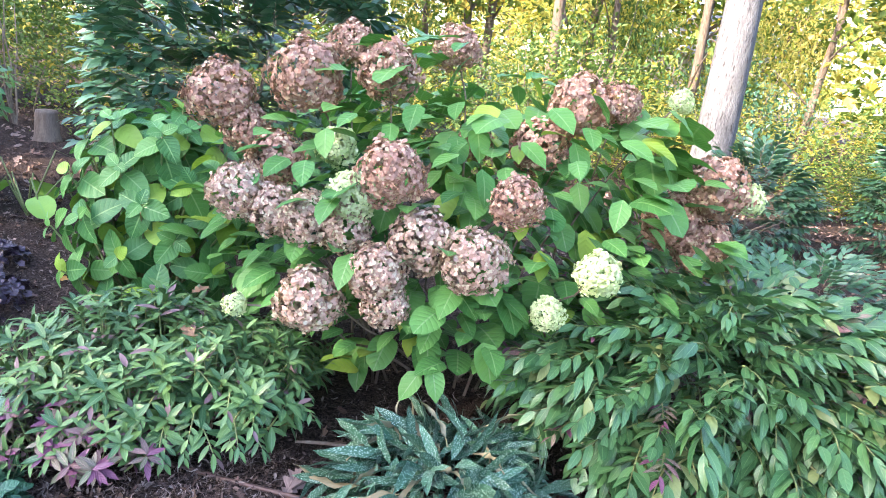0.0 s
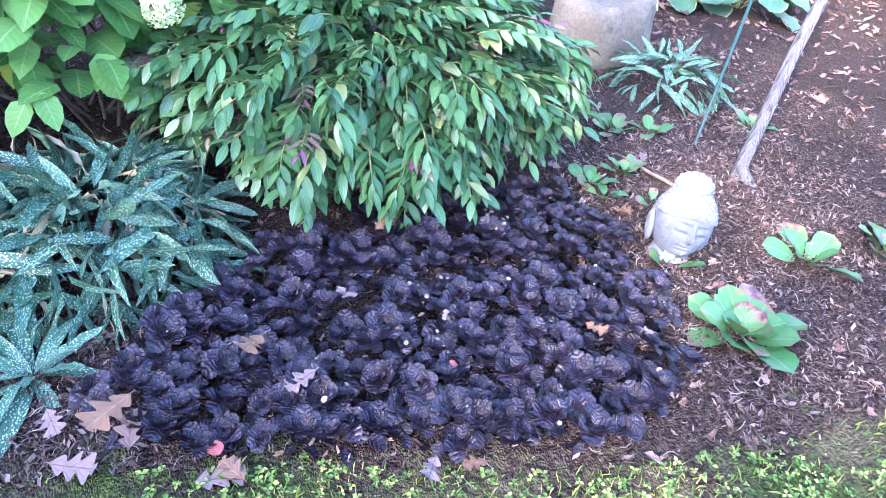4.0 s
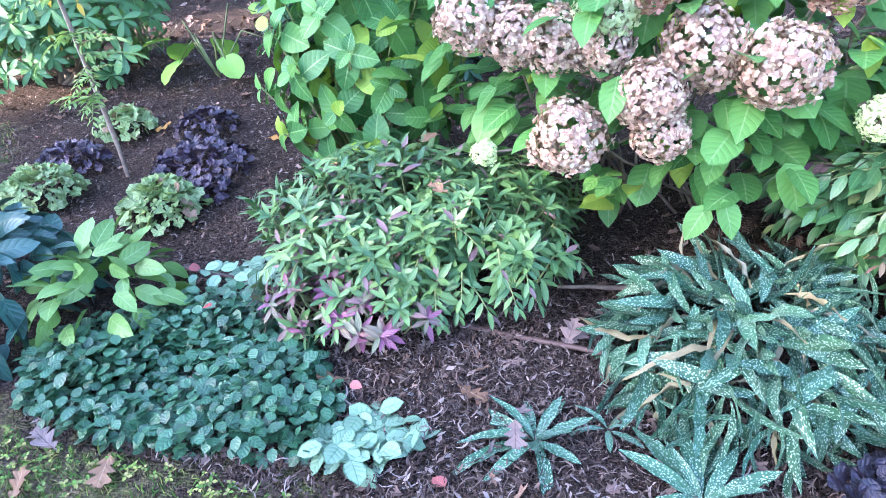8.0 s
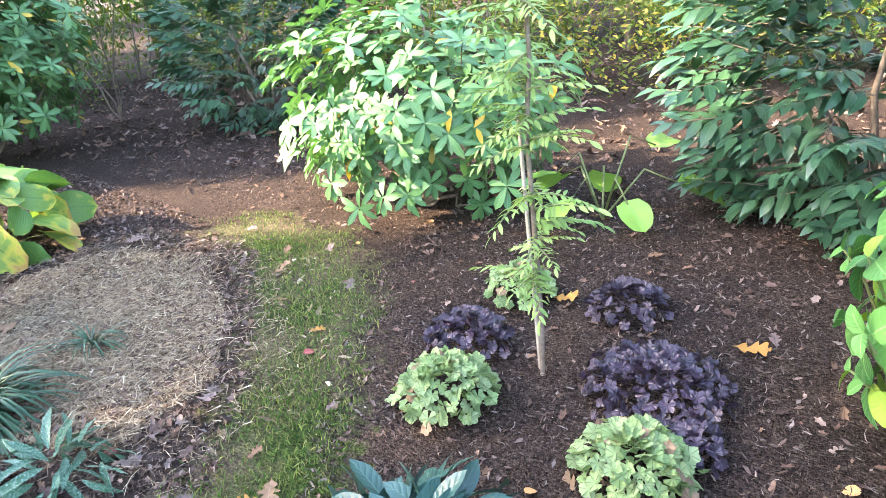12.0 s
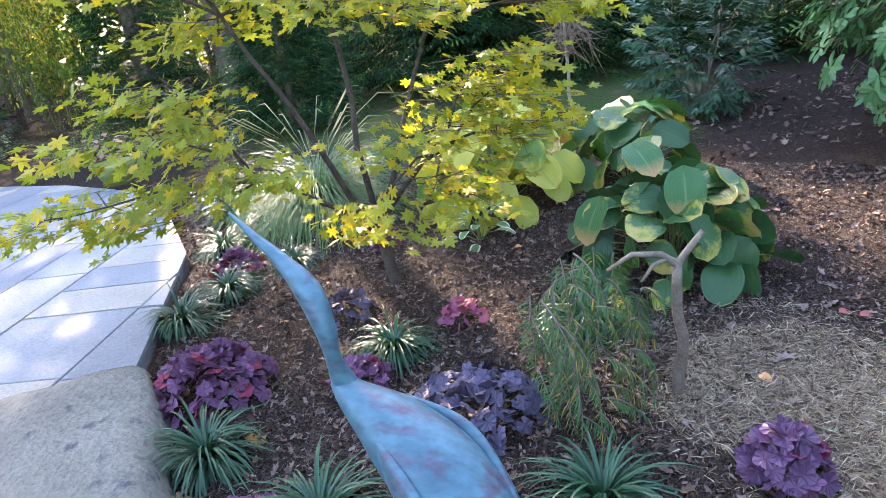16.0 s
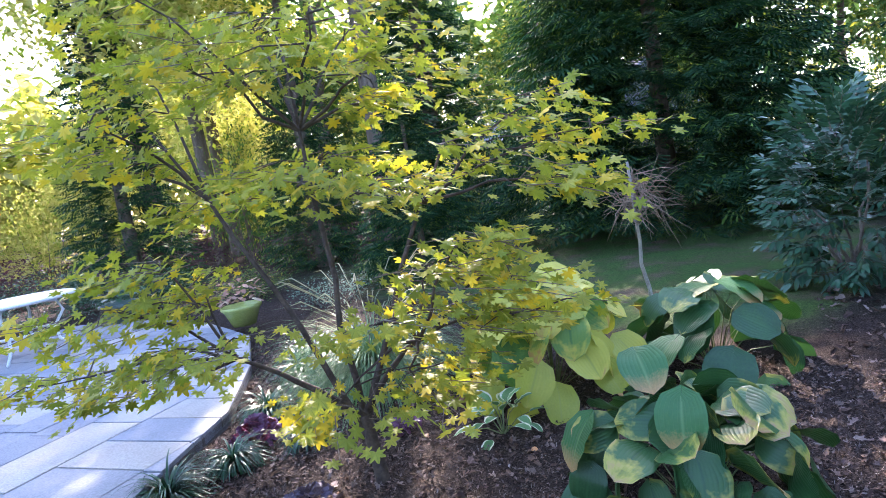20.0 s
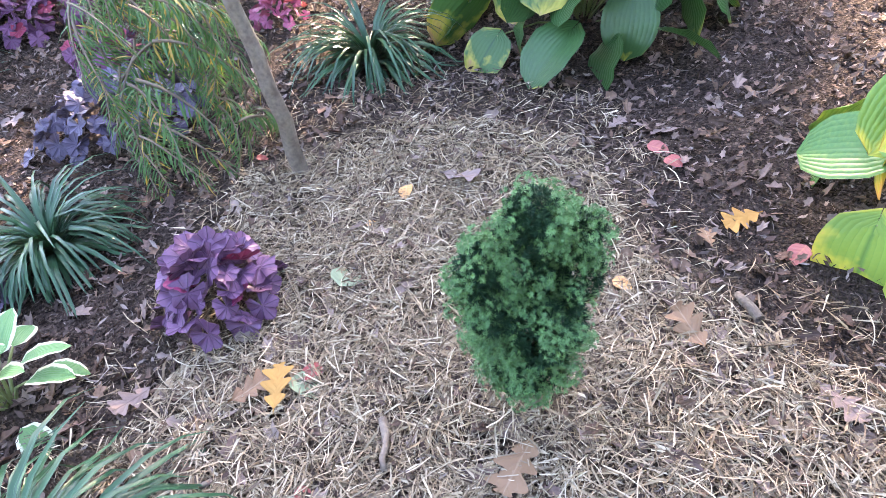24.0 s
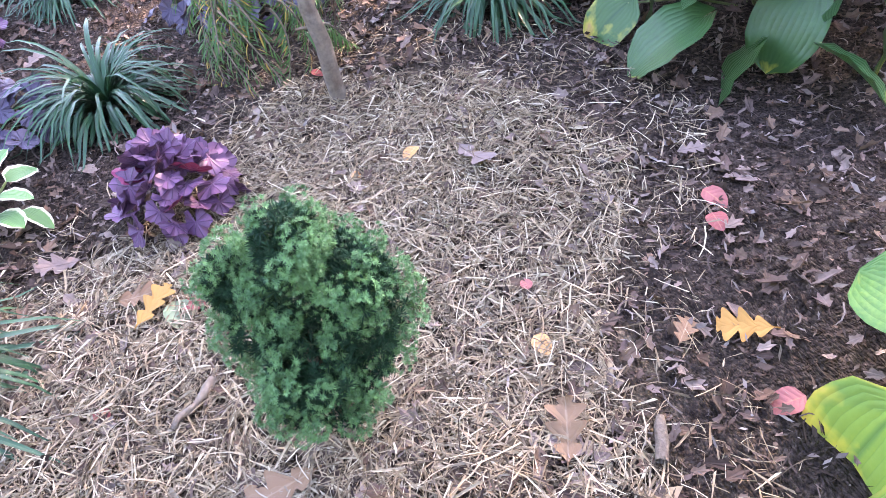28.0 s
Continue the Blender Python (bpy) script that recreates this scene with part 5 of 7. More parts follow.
part("breast_feather", mesh("breast_feather", *skin(smooth_rings([((.2, .12, .52), .01, .03), ((.24, .17, .45), .012, .03), ((.27, .2, .38), .003, .006)]), 12), PATINA), heron, None, "bright blue-green feather tip")
part("leg", mesh("leg", *tube([(0, 0, -.1), (0.01, 0.0, .25), (0.06, -0.02, .62)], [.012, .012, .014], 10), DARK_METAL), heron)

# ---- more of the border ----
def stick_plant(name, x, y, top, r0, label, category, mat=TWIG, z0=-0.03):
    ob = thing(name, x, y, 0, 0, label, category)
    part("trunk", mesh("trunk", *tube(bent((0, 0, z0), top, 0.0, 0.012, 8), np.linspace(r0, r0 * 0.55, 9), 9), mat), ob)
    return ob


sap_r = stick_plant("young_tree", 4.05, 2.42, (0.75, 0.55, 2.3), 0.032, "slender leaning young tree with a bare grey trunk", "tree", GREY_BARK)
part("root_flare", mesh("root_flare", *tube([(0.0, 0.0, 0.08), (0.02, -0.04, 0.03), (0.06, -0.1, -0.01)], [0.03, 0.026, 0.012], 7), GREY_BARK), sap_r)
solo("plant_stake", mesh("plant_stake", *tube([(0, 0, -0.1), (0.45, 0.42, 1.35)], [0.008, 0.008], 8), GREEN_METAL), pose(4.06, 2.75, 0), "thin dark green metal plant stake", "stake")

berg = leaf_set("leaf", (SPOON, blade(7, bell(0.7, 0.42, 0.36), 0.25, 0.3, 0.02, 2)), BERG_LEAF)
for k, (x, y, n, s) in enumerate([(3.24, 1.5, 18, 0.155), (3.86, 1.78, 9, 0.15), (3.25, 2.5, 9, 0.09), (3.48, 2.56, 9, 0.1), (3.68, 2.98, 9, 0.11), (3.9, 2.92, 8, 0.1), (3.25, 2.38, 5, 0.09), (4.6, 2.9, 8, 0.12), (3.22, 1.9, 3, 0.1), (4.3, 1.75, 8, 0.16), (3.45, 2.3, 5, 0.09)]):
    rosette("bergenia", x, y, berg, n, s, "bergenia with glossy rounded leaves, some blotched red-brown" if s > 0.14 else "small bergenia with glossy rounded leaves in mulch", "plant", "bergenias", (22, 66), k * 50.0, spread=0.5)

hosta_b = leaf_set("leaf", (HEART, HEART_B), HOSTA_BLUE)
clump("hosta", 5.9, 5.6, hosta_b, 34, 0.5, 0.42, 0.3, "blue-green hosta with pale-edged leaves", "plant", tilt=(-15, 60), stalk=STEM)
clump("hosta", 6.6, 5.2, hosta_b, 26, 0.45, 0.4, 0.3, "blue-green hosta with pale-edged leaves", "plant", tilt=(-15, 60), stalk=STEM)
clump("hosta", 6.6, 6.8, hosta_b, 30, 0.5, 0.75, 0.3, "tall blue-green hosta at the back of the bed", "plant", tilt=(-15, 60), stalk=STEM)

laurel = [spray(LAUREL_LEAF, blade(3, bell(0.7, 0.8, 0.2), 0.25, 0.25), 11, 0.34, 0.15, 0.1 , 55), spray(LAUREL_LEAF, blade(3, bell(0.7, 0.8, 0.19), 0.2, 0.4), 9, 0.28, 0.15, 0.25, 50)]
bush("laurel", 6.3, 8.0, (0.6, 0.55), 1.5, laurel, 300, "dark glossy laurel shrub behind the feeder pole", "shrub", (0.7, 1.0), 0.4, 6, along_y=True, lo=-0.92)
bush("laurel", 4.15, 7.6, (0.5, 0.5), 1.0, laurel, 200, "dark glossy laurel shrub by the tall tree", "shrub", (0.7, 1.0), 0.4, 6, along_y=True, lo=-0.92)
bush("laurel", -0.75, 5.6, (0.95, 0.7), 2.6, laurel, 700, "tall dark cherry laurel with glossy leaves", "shrub", (0.9, 1.3), 0.4, 9, along_y=True, lo=-0.92)
bush("laurel", 3.6, 4.9, (0.5, 0.4), 0.5, laurel, 130, "low dark green laurel beside the path", "shrub", (0.5, 0.7), 0.4, 6, along_y=True, lo=-0.92)

# bird feeder pole
pole = thing("bird_feeder", 5.3, 6.75, 0, 0, "bird feeder on a black pole with a dark baffle", "bird feeder")
lean0 = pose(0, 0, 0, -3, 5, 0)
part("pole", mesh("pole", *tube([(0, 0, -0.1), (0, 0, 2.0)], [0.024, 0.024], 10), DARK_METAL), pole, lean0)
part("baffle", mesh("baffle", *lathe([(0.03, 1.26), (0.13, 1.24), (0.135, 1.3), (0.135, 1.8), (0.11, 1.88), (0.03, 1.94)], 28), DARK_METAL), pole, lean0)
part("tray", mesh("tray", *lathe([(0.01, 2.0), (0.22, 2.0), (0.23, 2.05), (0.01, 2.04)], 24), OLD_WOOD), pole, lean0)
tube_f = part("seed_tube", mesh("seed_tube", *lathe([(0.01, 2.05), (0.12, 2.05), (0.12, 2.75), (0.03, 2.8)], 24), FEEDER_WHITE), pole, lean0, "cream seed tube")
for q in range(3):
    part("perch", mesh("perch", *tube([(0.12, 0, 0), (0.19, 0, 0)], [0.008, 0.008], 6), DARK_METAL), tube_f, pose(0, 0, 2.2 + 0.16 * q, 0, 0, q * 130 - 90))

# ---- hellebores, ground cover and heucheras ----


def palm_leaf(mat, size):
    n = 7
    yaw = np.linspace(-1.7, 1.7, n)
    return mesh("leaf", *strew(blade(6, bell(0.7, 0.8, 0.24), 0.22, 0.25, 0, 1), turns(yaw, 0.1 - 0.15 * np.abs(yaw), 0 * yaw), size * (1.1 - 0.15 * np.abs(yaw)), np.zeros((n, 3))), mat)


hel_d, hel_l = [palm_leaf(HELL_DARK, 1.0), palm_leaf(HELL_DARK, 0.9)], [palm_leaf(HELL_LIGHT, 1.0)]
hel_s = leaf_set("leaf", (blade(6, bell(0.65, 0.75, 0.23), 0.2, 0.3, 0.01, 1), blade(6, bell(0.65, 0.75, 0.2), 0.3, 0.15, 0.01, 1)), HELL_DARK)
hel_t = leaf_set("leaf", (blade(6, bell(0.65, 0.75, 0.25), 0.2, 0.3, 0.01, 1),), HELL_LIGHT)
clump("hellebore", -1.52, 2.2, hel_s, 250, 0.43, 0.4, 0.15, "dark blue-green hellebore clump beside the grass path", "plant", tilt=(-40, 25), jumble=1.4, flat=0.2)
clump("hellebore", -1.0, 2.3, hel_t, 80, 0.26, 0.28, 0.13, "light green hellebore clump", "plant", tilt=(-30, 30), jumble=1.2)
clump("hellebore", -3.3, 0.68, hel_l, 6, 0.1, 0.1, 0.09, "small grey-green hellebore seedling under the heron", "plant", tilt=(0, 45))
solo("drip_hose", mesh("drip_hose", *tube(bent((0, 0, 0.02), (2.4, -0.35, 0.02), 0, 0.006, 10), [0.009] * 11, 7), surface("brown_hose", (0.08, 0.045, 0.035), (0.11, 0.065, 0.05), 8, 0.5, 60, 0.1)), pose(-0.95, 2.62, 0.005), "brown drip hose lying on the mulch", "hose")

COVER = [(-1.12, 2.0), (-0.85, 2.4), (-0.35, 2.4), (-0.11, 2.2), (0.05, 2.05), (0.05, 1.8), (-0.45, 1.72), (-0.93, 1.78)]
small_round = blade(4, bell(0.55, 0.6, 0.36), 0.15, 0.2, 0.01, 1)


def carpet(name, poly, n, mat, size, h, label, tpl=None):
    ob = thing(name, float(np.mean([p[0] for p in poly])), float(np.mean([p[1] for p in poly])), 0, 0, label, "ground cover")
    P = in_poly(poly, n)
    c = np.array([ob.matrix_basis.translation.x, ob.matrix_basis.translation.y])
    z = rand(0.02, 1, n) * h * (0.75 + 0.4 * np.sin(P[:, 0] * 9) * np.cos(P[:, 1] * 8))
    W = np.column_stack([P - c, z])
    R, S, one = turns(rand(0, 6.28, n), rand(-0.6, 0.5, n), rand(-0.45, 0.45, n)), size * rand(0.65, 1.25, n), min(n // 2, 200)
    me = mesh("leaf", *(tpl or small_round), mat)
    order = np.argsort(-z)
    for i in order[:one]:
        part("leaf", me, ob, matrix(R[i], float(S[i]), W[i]))
    i = order[one:]
    part("foliage", mesh("foliage", *strew(tpl or small_round, R[i], S[i], W[i]), mat), ob, None, "", "stuff")
    return ob


carpet("dead_nettle", COVER, 3200, DEAD_NETTLE, 0.046, 0.13, "dark green low ground cover at the lawn edge")
carpet("silver_ground_cover", [(0.02, 1.82), (0.18, 2.02), (0.36, 1.92), (0.2, 1.78)], 95, SILVER_LEAF, 0.075, 0.1, "silvery rounded leaves at the end of the ground cover")
carpet("silver_ground_cover", [(-0.75, 2.45), (-0.5, 2.75), (-0.28, 2.7), (-0.35, 2.4)], 130, SILVER_LEAF, 0.06, 0.16, "silver-leaved ground cover behind the dark carpet")

heu = {k: leaf_set("leaf", (HEU, HEU_B), m) for k, m in dict(black=BLACK_HEUCHERA, purple=PURPLE_LEAF, plum=PLUM_LEAF, slate=SLATE_LEAF, pink=PINK_LEAF, lime=LIME_LEAF).items()}
for x, y, n, r, h, kind, size, label in [
        (-2.05, 3.1, 85, 0.2, 0.19, "lime", 0.1, "rounded clump of lime green heuchera"), (-1.28, 3.04, 85, 0.2, 0.18, "lime", 0.1, "rounded clump of pale lime heuchera"),
        (-2.2, 4.0, 60, 0.19, 0.15, "lime", 0.1, "pale lime heuchera behind the sapling"), (-2.2, 3.5, 60, 0.2, 0.13, "black", 0.085, "nearly black heuchera beside the sapling"),
        (-1.36, 3.5, 95, 0.28, 0.15, "black", 0.085, "broad nearly black heuchera in mulch"), (-1.66, 4.06, 50, 0.2, 0.13, "black", 0.085, "nearly black heuchera at the back"),
        (-1.15, 3.25, 24, 0.13, 0.08, "black", 0.075, "small nearly black heuchera"),
        (-4.36, 1.62, 46, 0.15, 0.19, "purple", 0.11, "purple heuchera with a red heart beside the straw"), (-4.75, -1.05, 110, 0.34, 0.24, "plum", 0.12, "plum heuchera beside the patio stone"),
        (-4.65, 0.42, 75, 0.33, 0.15, "slate", 0.11, "slate purple heuchera under the weeping maple"), (-4.85, -0.22, 34, 0.17, 0.14, "plum", 0.1, "plum heuchera in dry mulch"),
        (-5.65, -0.62, 32, 0.19, 0.14, "slate", 0.1, "dusky heuchera beside the maple trunk"), (-5.55, 0.16, 24, 0.13, 0.12, "pink", 0.08, "small pink heuchera in the mulch"),
        (-3.75, 0.98, 46, 0.26, 0.12, "slate", 0.11, "slate purple heuchera under the heron"), (-3.85, -0.3, 40, 0.18, 0.12, "plum", 0.09, "plum heuchera between the liriopes"),
        (-3.55, 0.25, 34, 0.19, 0.12, "purple", 0.1, "faded purple heuchera by the heron"), (-6.35, -1.85, 46, 0.2, 0.18, "plum", 0.11, "dark red heuchera at the patio edge"),
        (-6.75, -0.75, 20, 0.12, 0.1, "plum", 0.08, "small plum heuchera behind the maple"), (-3.5, 1.15, 24, 0.16, 0.1, "slate", 0.09, "slate purple heuchera beside the lungwort")]:
    clump("heuchera", x, y, heu[kind], int(n * (2.3 if kind in ("lime", "black") else 1.5)), r, h, size * (0.58 if kind in ("lime", "black") else 0.72), label, "plant", "heucheras", (-48, 30), flat=0.4, jumble=1.1, singles=60)

clump("lungwort", -3.2, 1.6, lung, 120, 0.27, 0.2, 0.17, "silver-spotted lungwort in front of the heron", "plant", tilt=(-45, 35), jumble=1.4)
clump("lungwort", -3.0, 2.06, lung, 50, 0.16, 0.14, 0.15, "smaller silver-spotted lungwort at the grass edge", "plant", tilt=(-45, 35), jumble=1.4)
hv = leaf_set("leaf", (blade(7, bell(0.5, 0.62, 0.36), 0.25, 0.35, 0.015, 2), blade(7, bell(0.5, 0.62, 0.33), 0.1, 0.55, 0.02, 2)), HOSTA_VAR)
clump("hosta", -3.86, 1.48, hv, 20, 0.12, 0.13, 0.095, "small white-edged hosta in mulch", "plant", tilt=(-10, 60), stalk=STEM)
clump("hosta", -6.9, -0.02, hv, 22, 0.22, 0.2, 0.14, "small white-edged hosta behind the maple", "plant", tilt=(-10, 60), stalk=STEM)

tufts = [fountain(170, 0.42, (25, 88), 1.15, LIRIOPE) for _ in range(3)]
blades = [fountain(1, 0.4, (35, 75), 1.1, LIRIOPE) for _ in range(6)]
for k, (x, y, s) in enumerate([(-3.95, -0.02, 0.95), (-4.15, 1.0, 0.95), (-3.72, 2.05, 1.2), (-4.25, -0.72, 0.95), (-5.5, -1.75, 1.0), (-5.2, -0.15, 0.85), (-6.45, -1.4, 0.8), (-5.5, 0.9, 1.1), (-6.0, -1.72, 0.9), (-7.35, -2.15, 1.1)]):
    ob = thing("liriope", x, y, 0, k * 47, "dark green arching liriope tuft in mulch", "plant", "liriopes", s)
    part("foliage", tufts[k % 3], ob, None, "", "stuff")
    for q in range(22):
        part("blade", blades[q % 6], ob, pose(0, 0, 0, 0, 0, q * 163.0))
for x, y, s in ((-6.85, -2.3, 0.95), (-7.75, -2.75, 1.15), (-8.3, -3.3, 1.1)):
    ob = thing("liriope", x, y, 0, x * 50, "dark green arching liriope tuft along the patio edge", "plant", "liriopes", s)
    part("foliage", tufts[1], ob, None, "", "stuff")
ob = thing("liriope", -3.84, 2.62, 0, 10, "thin young tuft of grassy liriope in straw", "plant", "liriopes")
part("foliage", fountain(36, 0.28, (45, 90), 0.7, LIRIOPE), ob, None, "", "stuff")

# ---- young trees of the left bed ----
sap = stick_plant("young_tree", -1.8, 3.44, (-0.12, 0.15, 2.0), 0.012, "slender staked sapling with feathery light green leaves", "tree", TWIG)
fern = [spray(leaf_mat("sapling_leaf", (0.2, 0.34, 0.1), (0.3, 0.42, 0.15), rough=0.5, glow=0.35), LANCE, 15, 0.2, 0.055, 0.3, 65)]
zz = np.concatenate([rand(0.35, 0.8, 20), rand(0.9, 1.9, 50)])
foliage(sap, fern, turns(rand(0, 6.28, 70), rand(-0.2, 0.5, 70), rand(-0.3, 0.3, 70)), rand(0.7, 1.3, 70), np.stack([-0.06 * zz, 0.07 * zz, zz], -1), 0, twig_mat=STEM)
solo("plant_stake", mesh("plant_stake", *tube([(0, 0, -0.1), (-0.12, 0.1, 1.08)], [0.009, 0.008], 7), BAMBOO), pose(-1.82, 3.47, 0), "pale weathered stake tied to the sapling", "stake")

rh = [whorl(RHODO_LEAF, OBOV, 9, 18, 0.15), whorl(RHODO_LEAF, OBOV, 8, 0, 0.15), whorl(RHODO_LEAF, blade(5, bell(1.0, 0.6, 0.15), 0.15, 0.35), 9, 25, 0.15)]
bush("rhododendron", -3.5, 4.95, (1.2, 0.8), 1.5, rh, 340, "leafy green rhododendron shrub in mulch", "shrub", (0.75, 1.05), 0.6, 8, lo=-0.85, inner=0.4)
bush("rhododendron", -8.7, 4.1, (1.3, 1.5), 2.5, rh, 800, "tall open rhododendron with lit lower leaves", "shrub", (0.8, 1.15), 0.7, 9, low=0.25, lo=-0.92, inner=0.5)
bush("laurel", -7.0, 6.6, (0.95, 0.8), 1.9, laurel, 380, "dark laurel shrub at the wood edge", "shrub", (0.9, 1.2), 0.4, 8, along_y=True, lo=-0.92)
bush("laurel", -11.0, 2.0, (0.6, 0.6), 1.9, laurel, 260, "upright dark laurel shrub", "shrub", (0.8, 1.1), 0.4, 7, along_y=True, lo=-0.92)

# drooping hosta with few leaves
hg = leaf_set("leaf", (HEART, HEART_B), leaf_mat("green_hosta_leaf", (0.2, 0.4, 0.08), (0.28, 0.46, 0.1), (0.2, 0.4, 0.1), rough=0.42, glow=0.28, ribs=1.4, rib_relief=0.6))
flop = thing("hosta", -2.2, 5.1, 0, 0, "sparse hosta with a few flopped green leaves", "plant")
for a, l, s, p in ((-60, 0.5, 0.3, -0.3), (20, 0.35, 0.24, -0.6), (-20, 0.5, 0.22, 0.2), (60, 0.45, 0.24, -0.4), (130, 0.3, 0.2, 0.1), (-130, 0.3, 0.2, -0.3), (160, 0.3, 0.2, -0.3)):
    e = (-l * math.sin(radians(a)), l * math.cos(radians(a)), 0.06 + 0.35 * max(0, p + 0.35) + 0.12)
    part("stalk", mesh("stalk", *tube([(0, 0, 0), (e[0] * 0.5, e[1] * 0.5, e[2] + 0.12), e], [0.008, 0.007, 0.005], 5), STEM), flop)
    part("leaf", hg[a % 2], flop, matrix(turns(radians(a), p, 0.2)[0], s, e))

# hostas
ha = leaf_set("leaf", (HEART, HEART_B, HEART_B), HOSTA_LEAF)
hy = leaf_set("leaf", (HEART, HEART_B), HOSTA_YELLOW)
big_hosta = clump("hosta", -6.3, 1.36, ha, 74, 0.56, 0.58, 0.22, "large green hosta with browned leaf tips", "plant", tilt=(-46, 12), stalk=STEM, jumble=1.3)
tan_leaf = leaf_set("leaf", (HEART,), HOSTA_TAN)[0]
for dx, dy, z, yaw, pitch, s0 in ((0.3, 0.06, 0.68, -88, -58, 0.24), (0.02, -0.2, 0.78, -60, -20, 0.24), (-0.3, -0.1, 0.74, -120, -25, 0.25), (0.2, -0.42, 0.5, -130, -45, 0.26)):
    part("leaf", tan_leaf, big_hosta, matrix(turns(radians(yaw), radians(pitch), 0.1)[0], s0, (dx, dy, z)), "half-withered tan leaf")
clump("hosta", -5.8, 3.04, hy, 58, 0.48, 0.58, 0.235, "large hosta turning yellow at the leaf edges", "plant", tilt=(-42, 8), stalk=STEM, jumble=1.2)
# Yellowing leaves whose bright colour also stands in for sun on the clump.
clump("hosta", -7.75, 0.0, leaf_set("leaf", (HEART, HEART_B), HOSTA_GOLD_SUNLIT) * 2 + hy[:1], 56, 0.62, 0.85, 0.3, "yellowing hosta behind the maple, leaves coloured brighter as if sunlit", "plant", tilt=(-62, 8), stalk=STEM, jumble=0.7)
clump("hosta", -8.3, 1.1, ha + [tan_leaf], 38, 0.6, 0.7, 0.3, "green hosta with browned leaves by the small standard tree", "plant", tilt=(-60, 8), stalk=STEM, jumble=0.6)

# dwarf yew
yew = thing("dwarf_yew", -4.64, 2.41, 0, 0, "dwarf dark green yew with knobbly upright lobes", "shrub")
part("trunk", mesh("trunk", *tube([(0, 0, -0.03), (0.0, 0.0, 0.1), (0.02, 0, 0.3)], [0.016, 0.014, 0.008], 7), TWIG), yew)
ex, ey = np.array((-0.62, 0.26, 0)), np.array((0.28, 0.66, 0))
LOBES = [(0, 0, 0.14, 0.085, 0.07, 60), (-0.05, 0.03, 0.22, 0.085, 0.08, 60), (0.07, 0.03, 0.23, 0.085, 0.08, 60), (0.0, -0.05, 0.28, 0.1, 0.09, 80), (-0.11, 0.0, 0.33, 0.07, 0.08, 56), (0.12, 0.02, 0.34, 0.08, 0.09, 60),
         (-0.14, 0.01, 0.42, 0.05, 0.065, 40), (0.13, 0.0, 0.43, 0.062, 0.06, 44), (0.0, 0.02, 0.42, 0.085, 0.085, 66), (0.01, 0.0, 0.51, 0.055, 0.055, 40), (-0.03, 0.06, 0.32, 0.1, 0.1, 60), (0.06, 0.09, 0.38, 0.07, 0.08, 44), (-0.07, -0.06, 0.2, 0.06, 0.06, 40)]
def star(n, size):
    """A shoot tip with needles all round, its axis along +z; the needles meet in one point."""
    V, F = [(0, 0, 0)], []
    for k in range(n):
        t = (k + 0.5) / n
        R = turns(k * 2.4, 0.05 + 1.05 * t + float(rand(-0.15, 0.15)), 0.0)[0]
        L = size * float(rand(0.8, 1.1))
        w, b = 0.075, len(V)
        V += [tuple(R @ (np.array(q) * L)) for q in ((-w, 0.55, 0.05), (0, 1.0, -0.06), (w, 0.55, 0.05))]
        F.append((0, b + 2, b + 1, b))
    return np.array(V, float), np.array(F), np.tile((0.5, 0.5), (len(V), 1)).astype(float)


stars = [star(16, 0.0074) for _ in range(4)]
heap = [[] for _ in stars]
for u0, v0, cz, rx, rz, n in LOBES:
    c0 = ex * u0 - ey * v0
    K, KD = shell((c0[0], c0[1], cz), (rx * 0.88, rx * 0.88, rz * 0.88), 17, -0.8, 0.95)
    for kc in K:
        r0 = float(rand(0.016, 0.026))
        P, D = shell(kc, (r0, r0, r0), 44, -0.85, 0.95)
        D = D + np.array((0, 0, 0.35))
        D /= np.linalg.norm(D, axis=1)[:, None]
        R = turns(np.arctan2(-D[:, 0], D[:, 1]), np.arcsin(np.clip(D[:, 2], -1, 1)) - math.pi / 2, 0 * D[:, 0])
        for k in range(len(P)):
            heap[k % 4].append((R[k], float(rand(0.8, 1.2)), P[k]))
part("foliage", mesh("foliage", *joined(*[strew(stars[i], np.array([q[0] for q in h]), np.array([q[1] for q in h]), np.array([q[2] for q in h])) for i, h in enumerate(heap)]), YEW_NEEDLE, False), yew, None, "dense short blue-green needles", "stuff")
# Inner shell of needle stars, painted dark as the shade between the knobs.
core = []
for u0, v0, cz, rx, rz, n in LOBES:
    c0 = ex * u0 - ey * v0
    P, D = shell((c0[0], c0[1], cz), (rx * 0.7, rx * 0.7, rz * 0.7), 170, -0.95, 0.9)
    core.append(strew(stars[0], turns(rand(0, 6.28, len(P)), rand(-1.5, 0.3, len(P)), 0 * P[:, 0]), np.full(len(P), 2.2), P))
part("twigwork", mesh("twigwork", *joined(*core), YEW_SHADE, False), yew, None, "inner needles coloured dark as the shade between the knobs", "stuff")

# laceleaf weeping maple with a bare forked trunk
lace = thing("weeping_maple", -4.85, 1.3, 0, 0, "small weeping laceleaf maple with a forked grafted trunk", "tree")
part("trunk", mesh("trunk", *tube(bent((0, 0, -0.03), (0.06, 0.0, 0.68), 0, 0.008, 6), np.linspace(0.027, 0.02, 7), 9), TWIG), lace)
part("branch", mesh("branch", *tube([(0.06, 0.0, 0.66), (0.04, 0.04, 0.71), (0.01, 0.1, 0.78)], [0.018, 0.015, 0.012], 8), TWIG), lace)
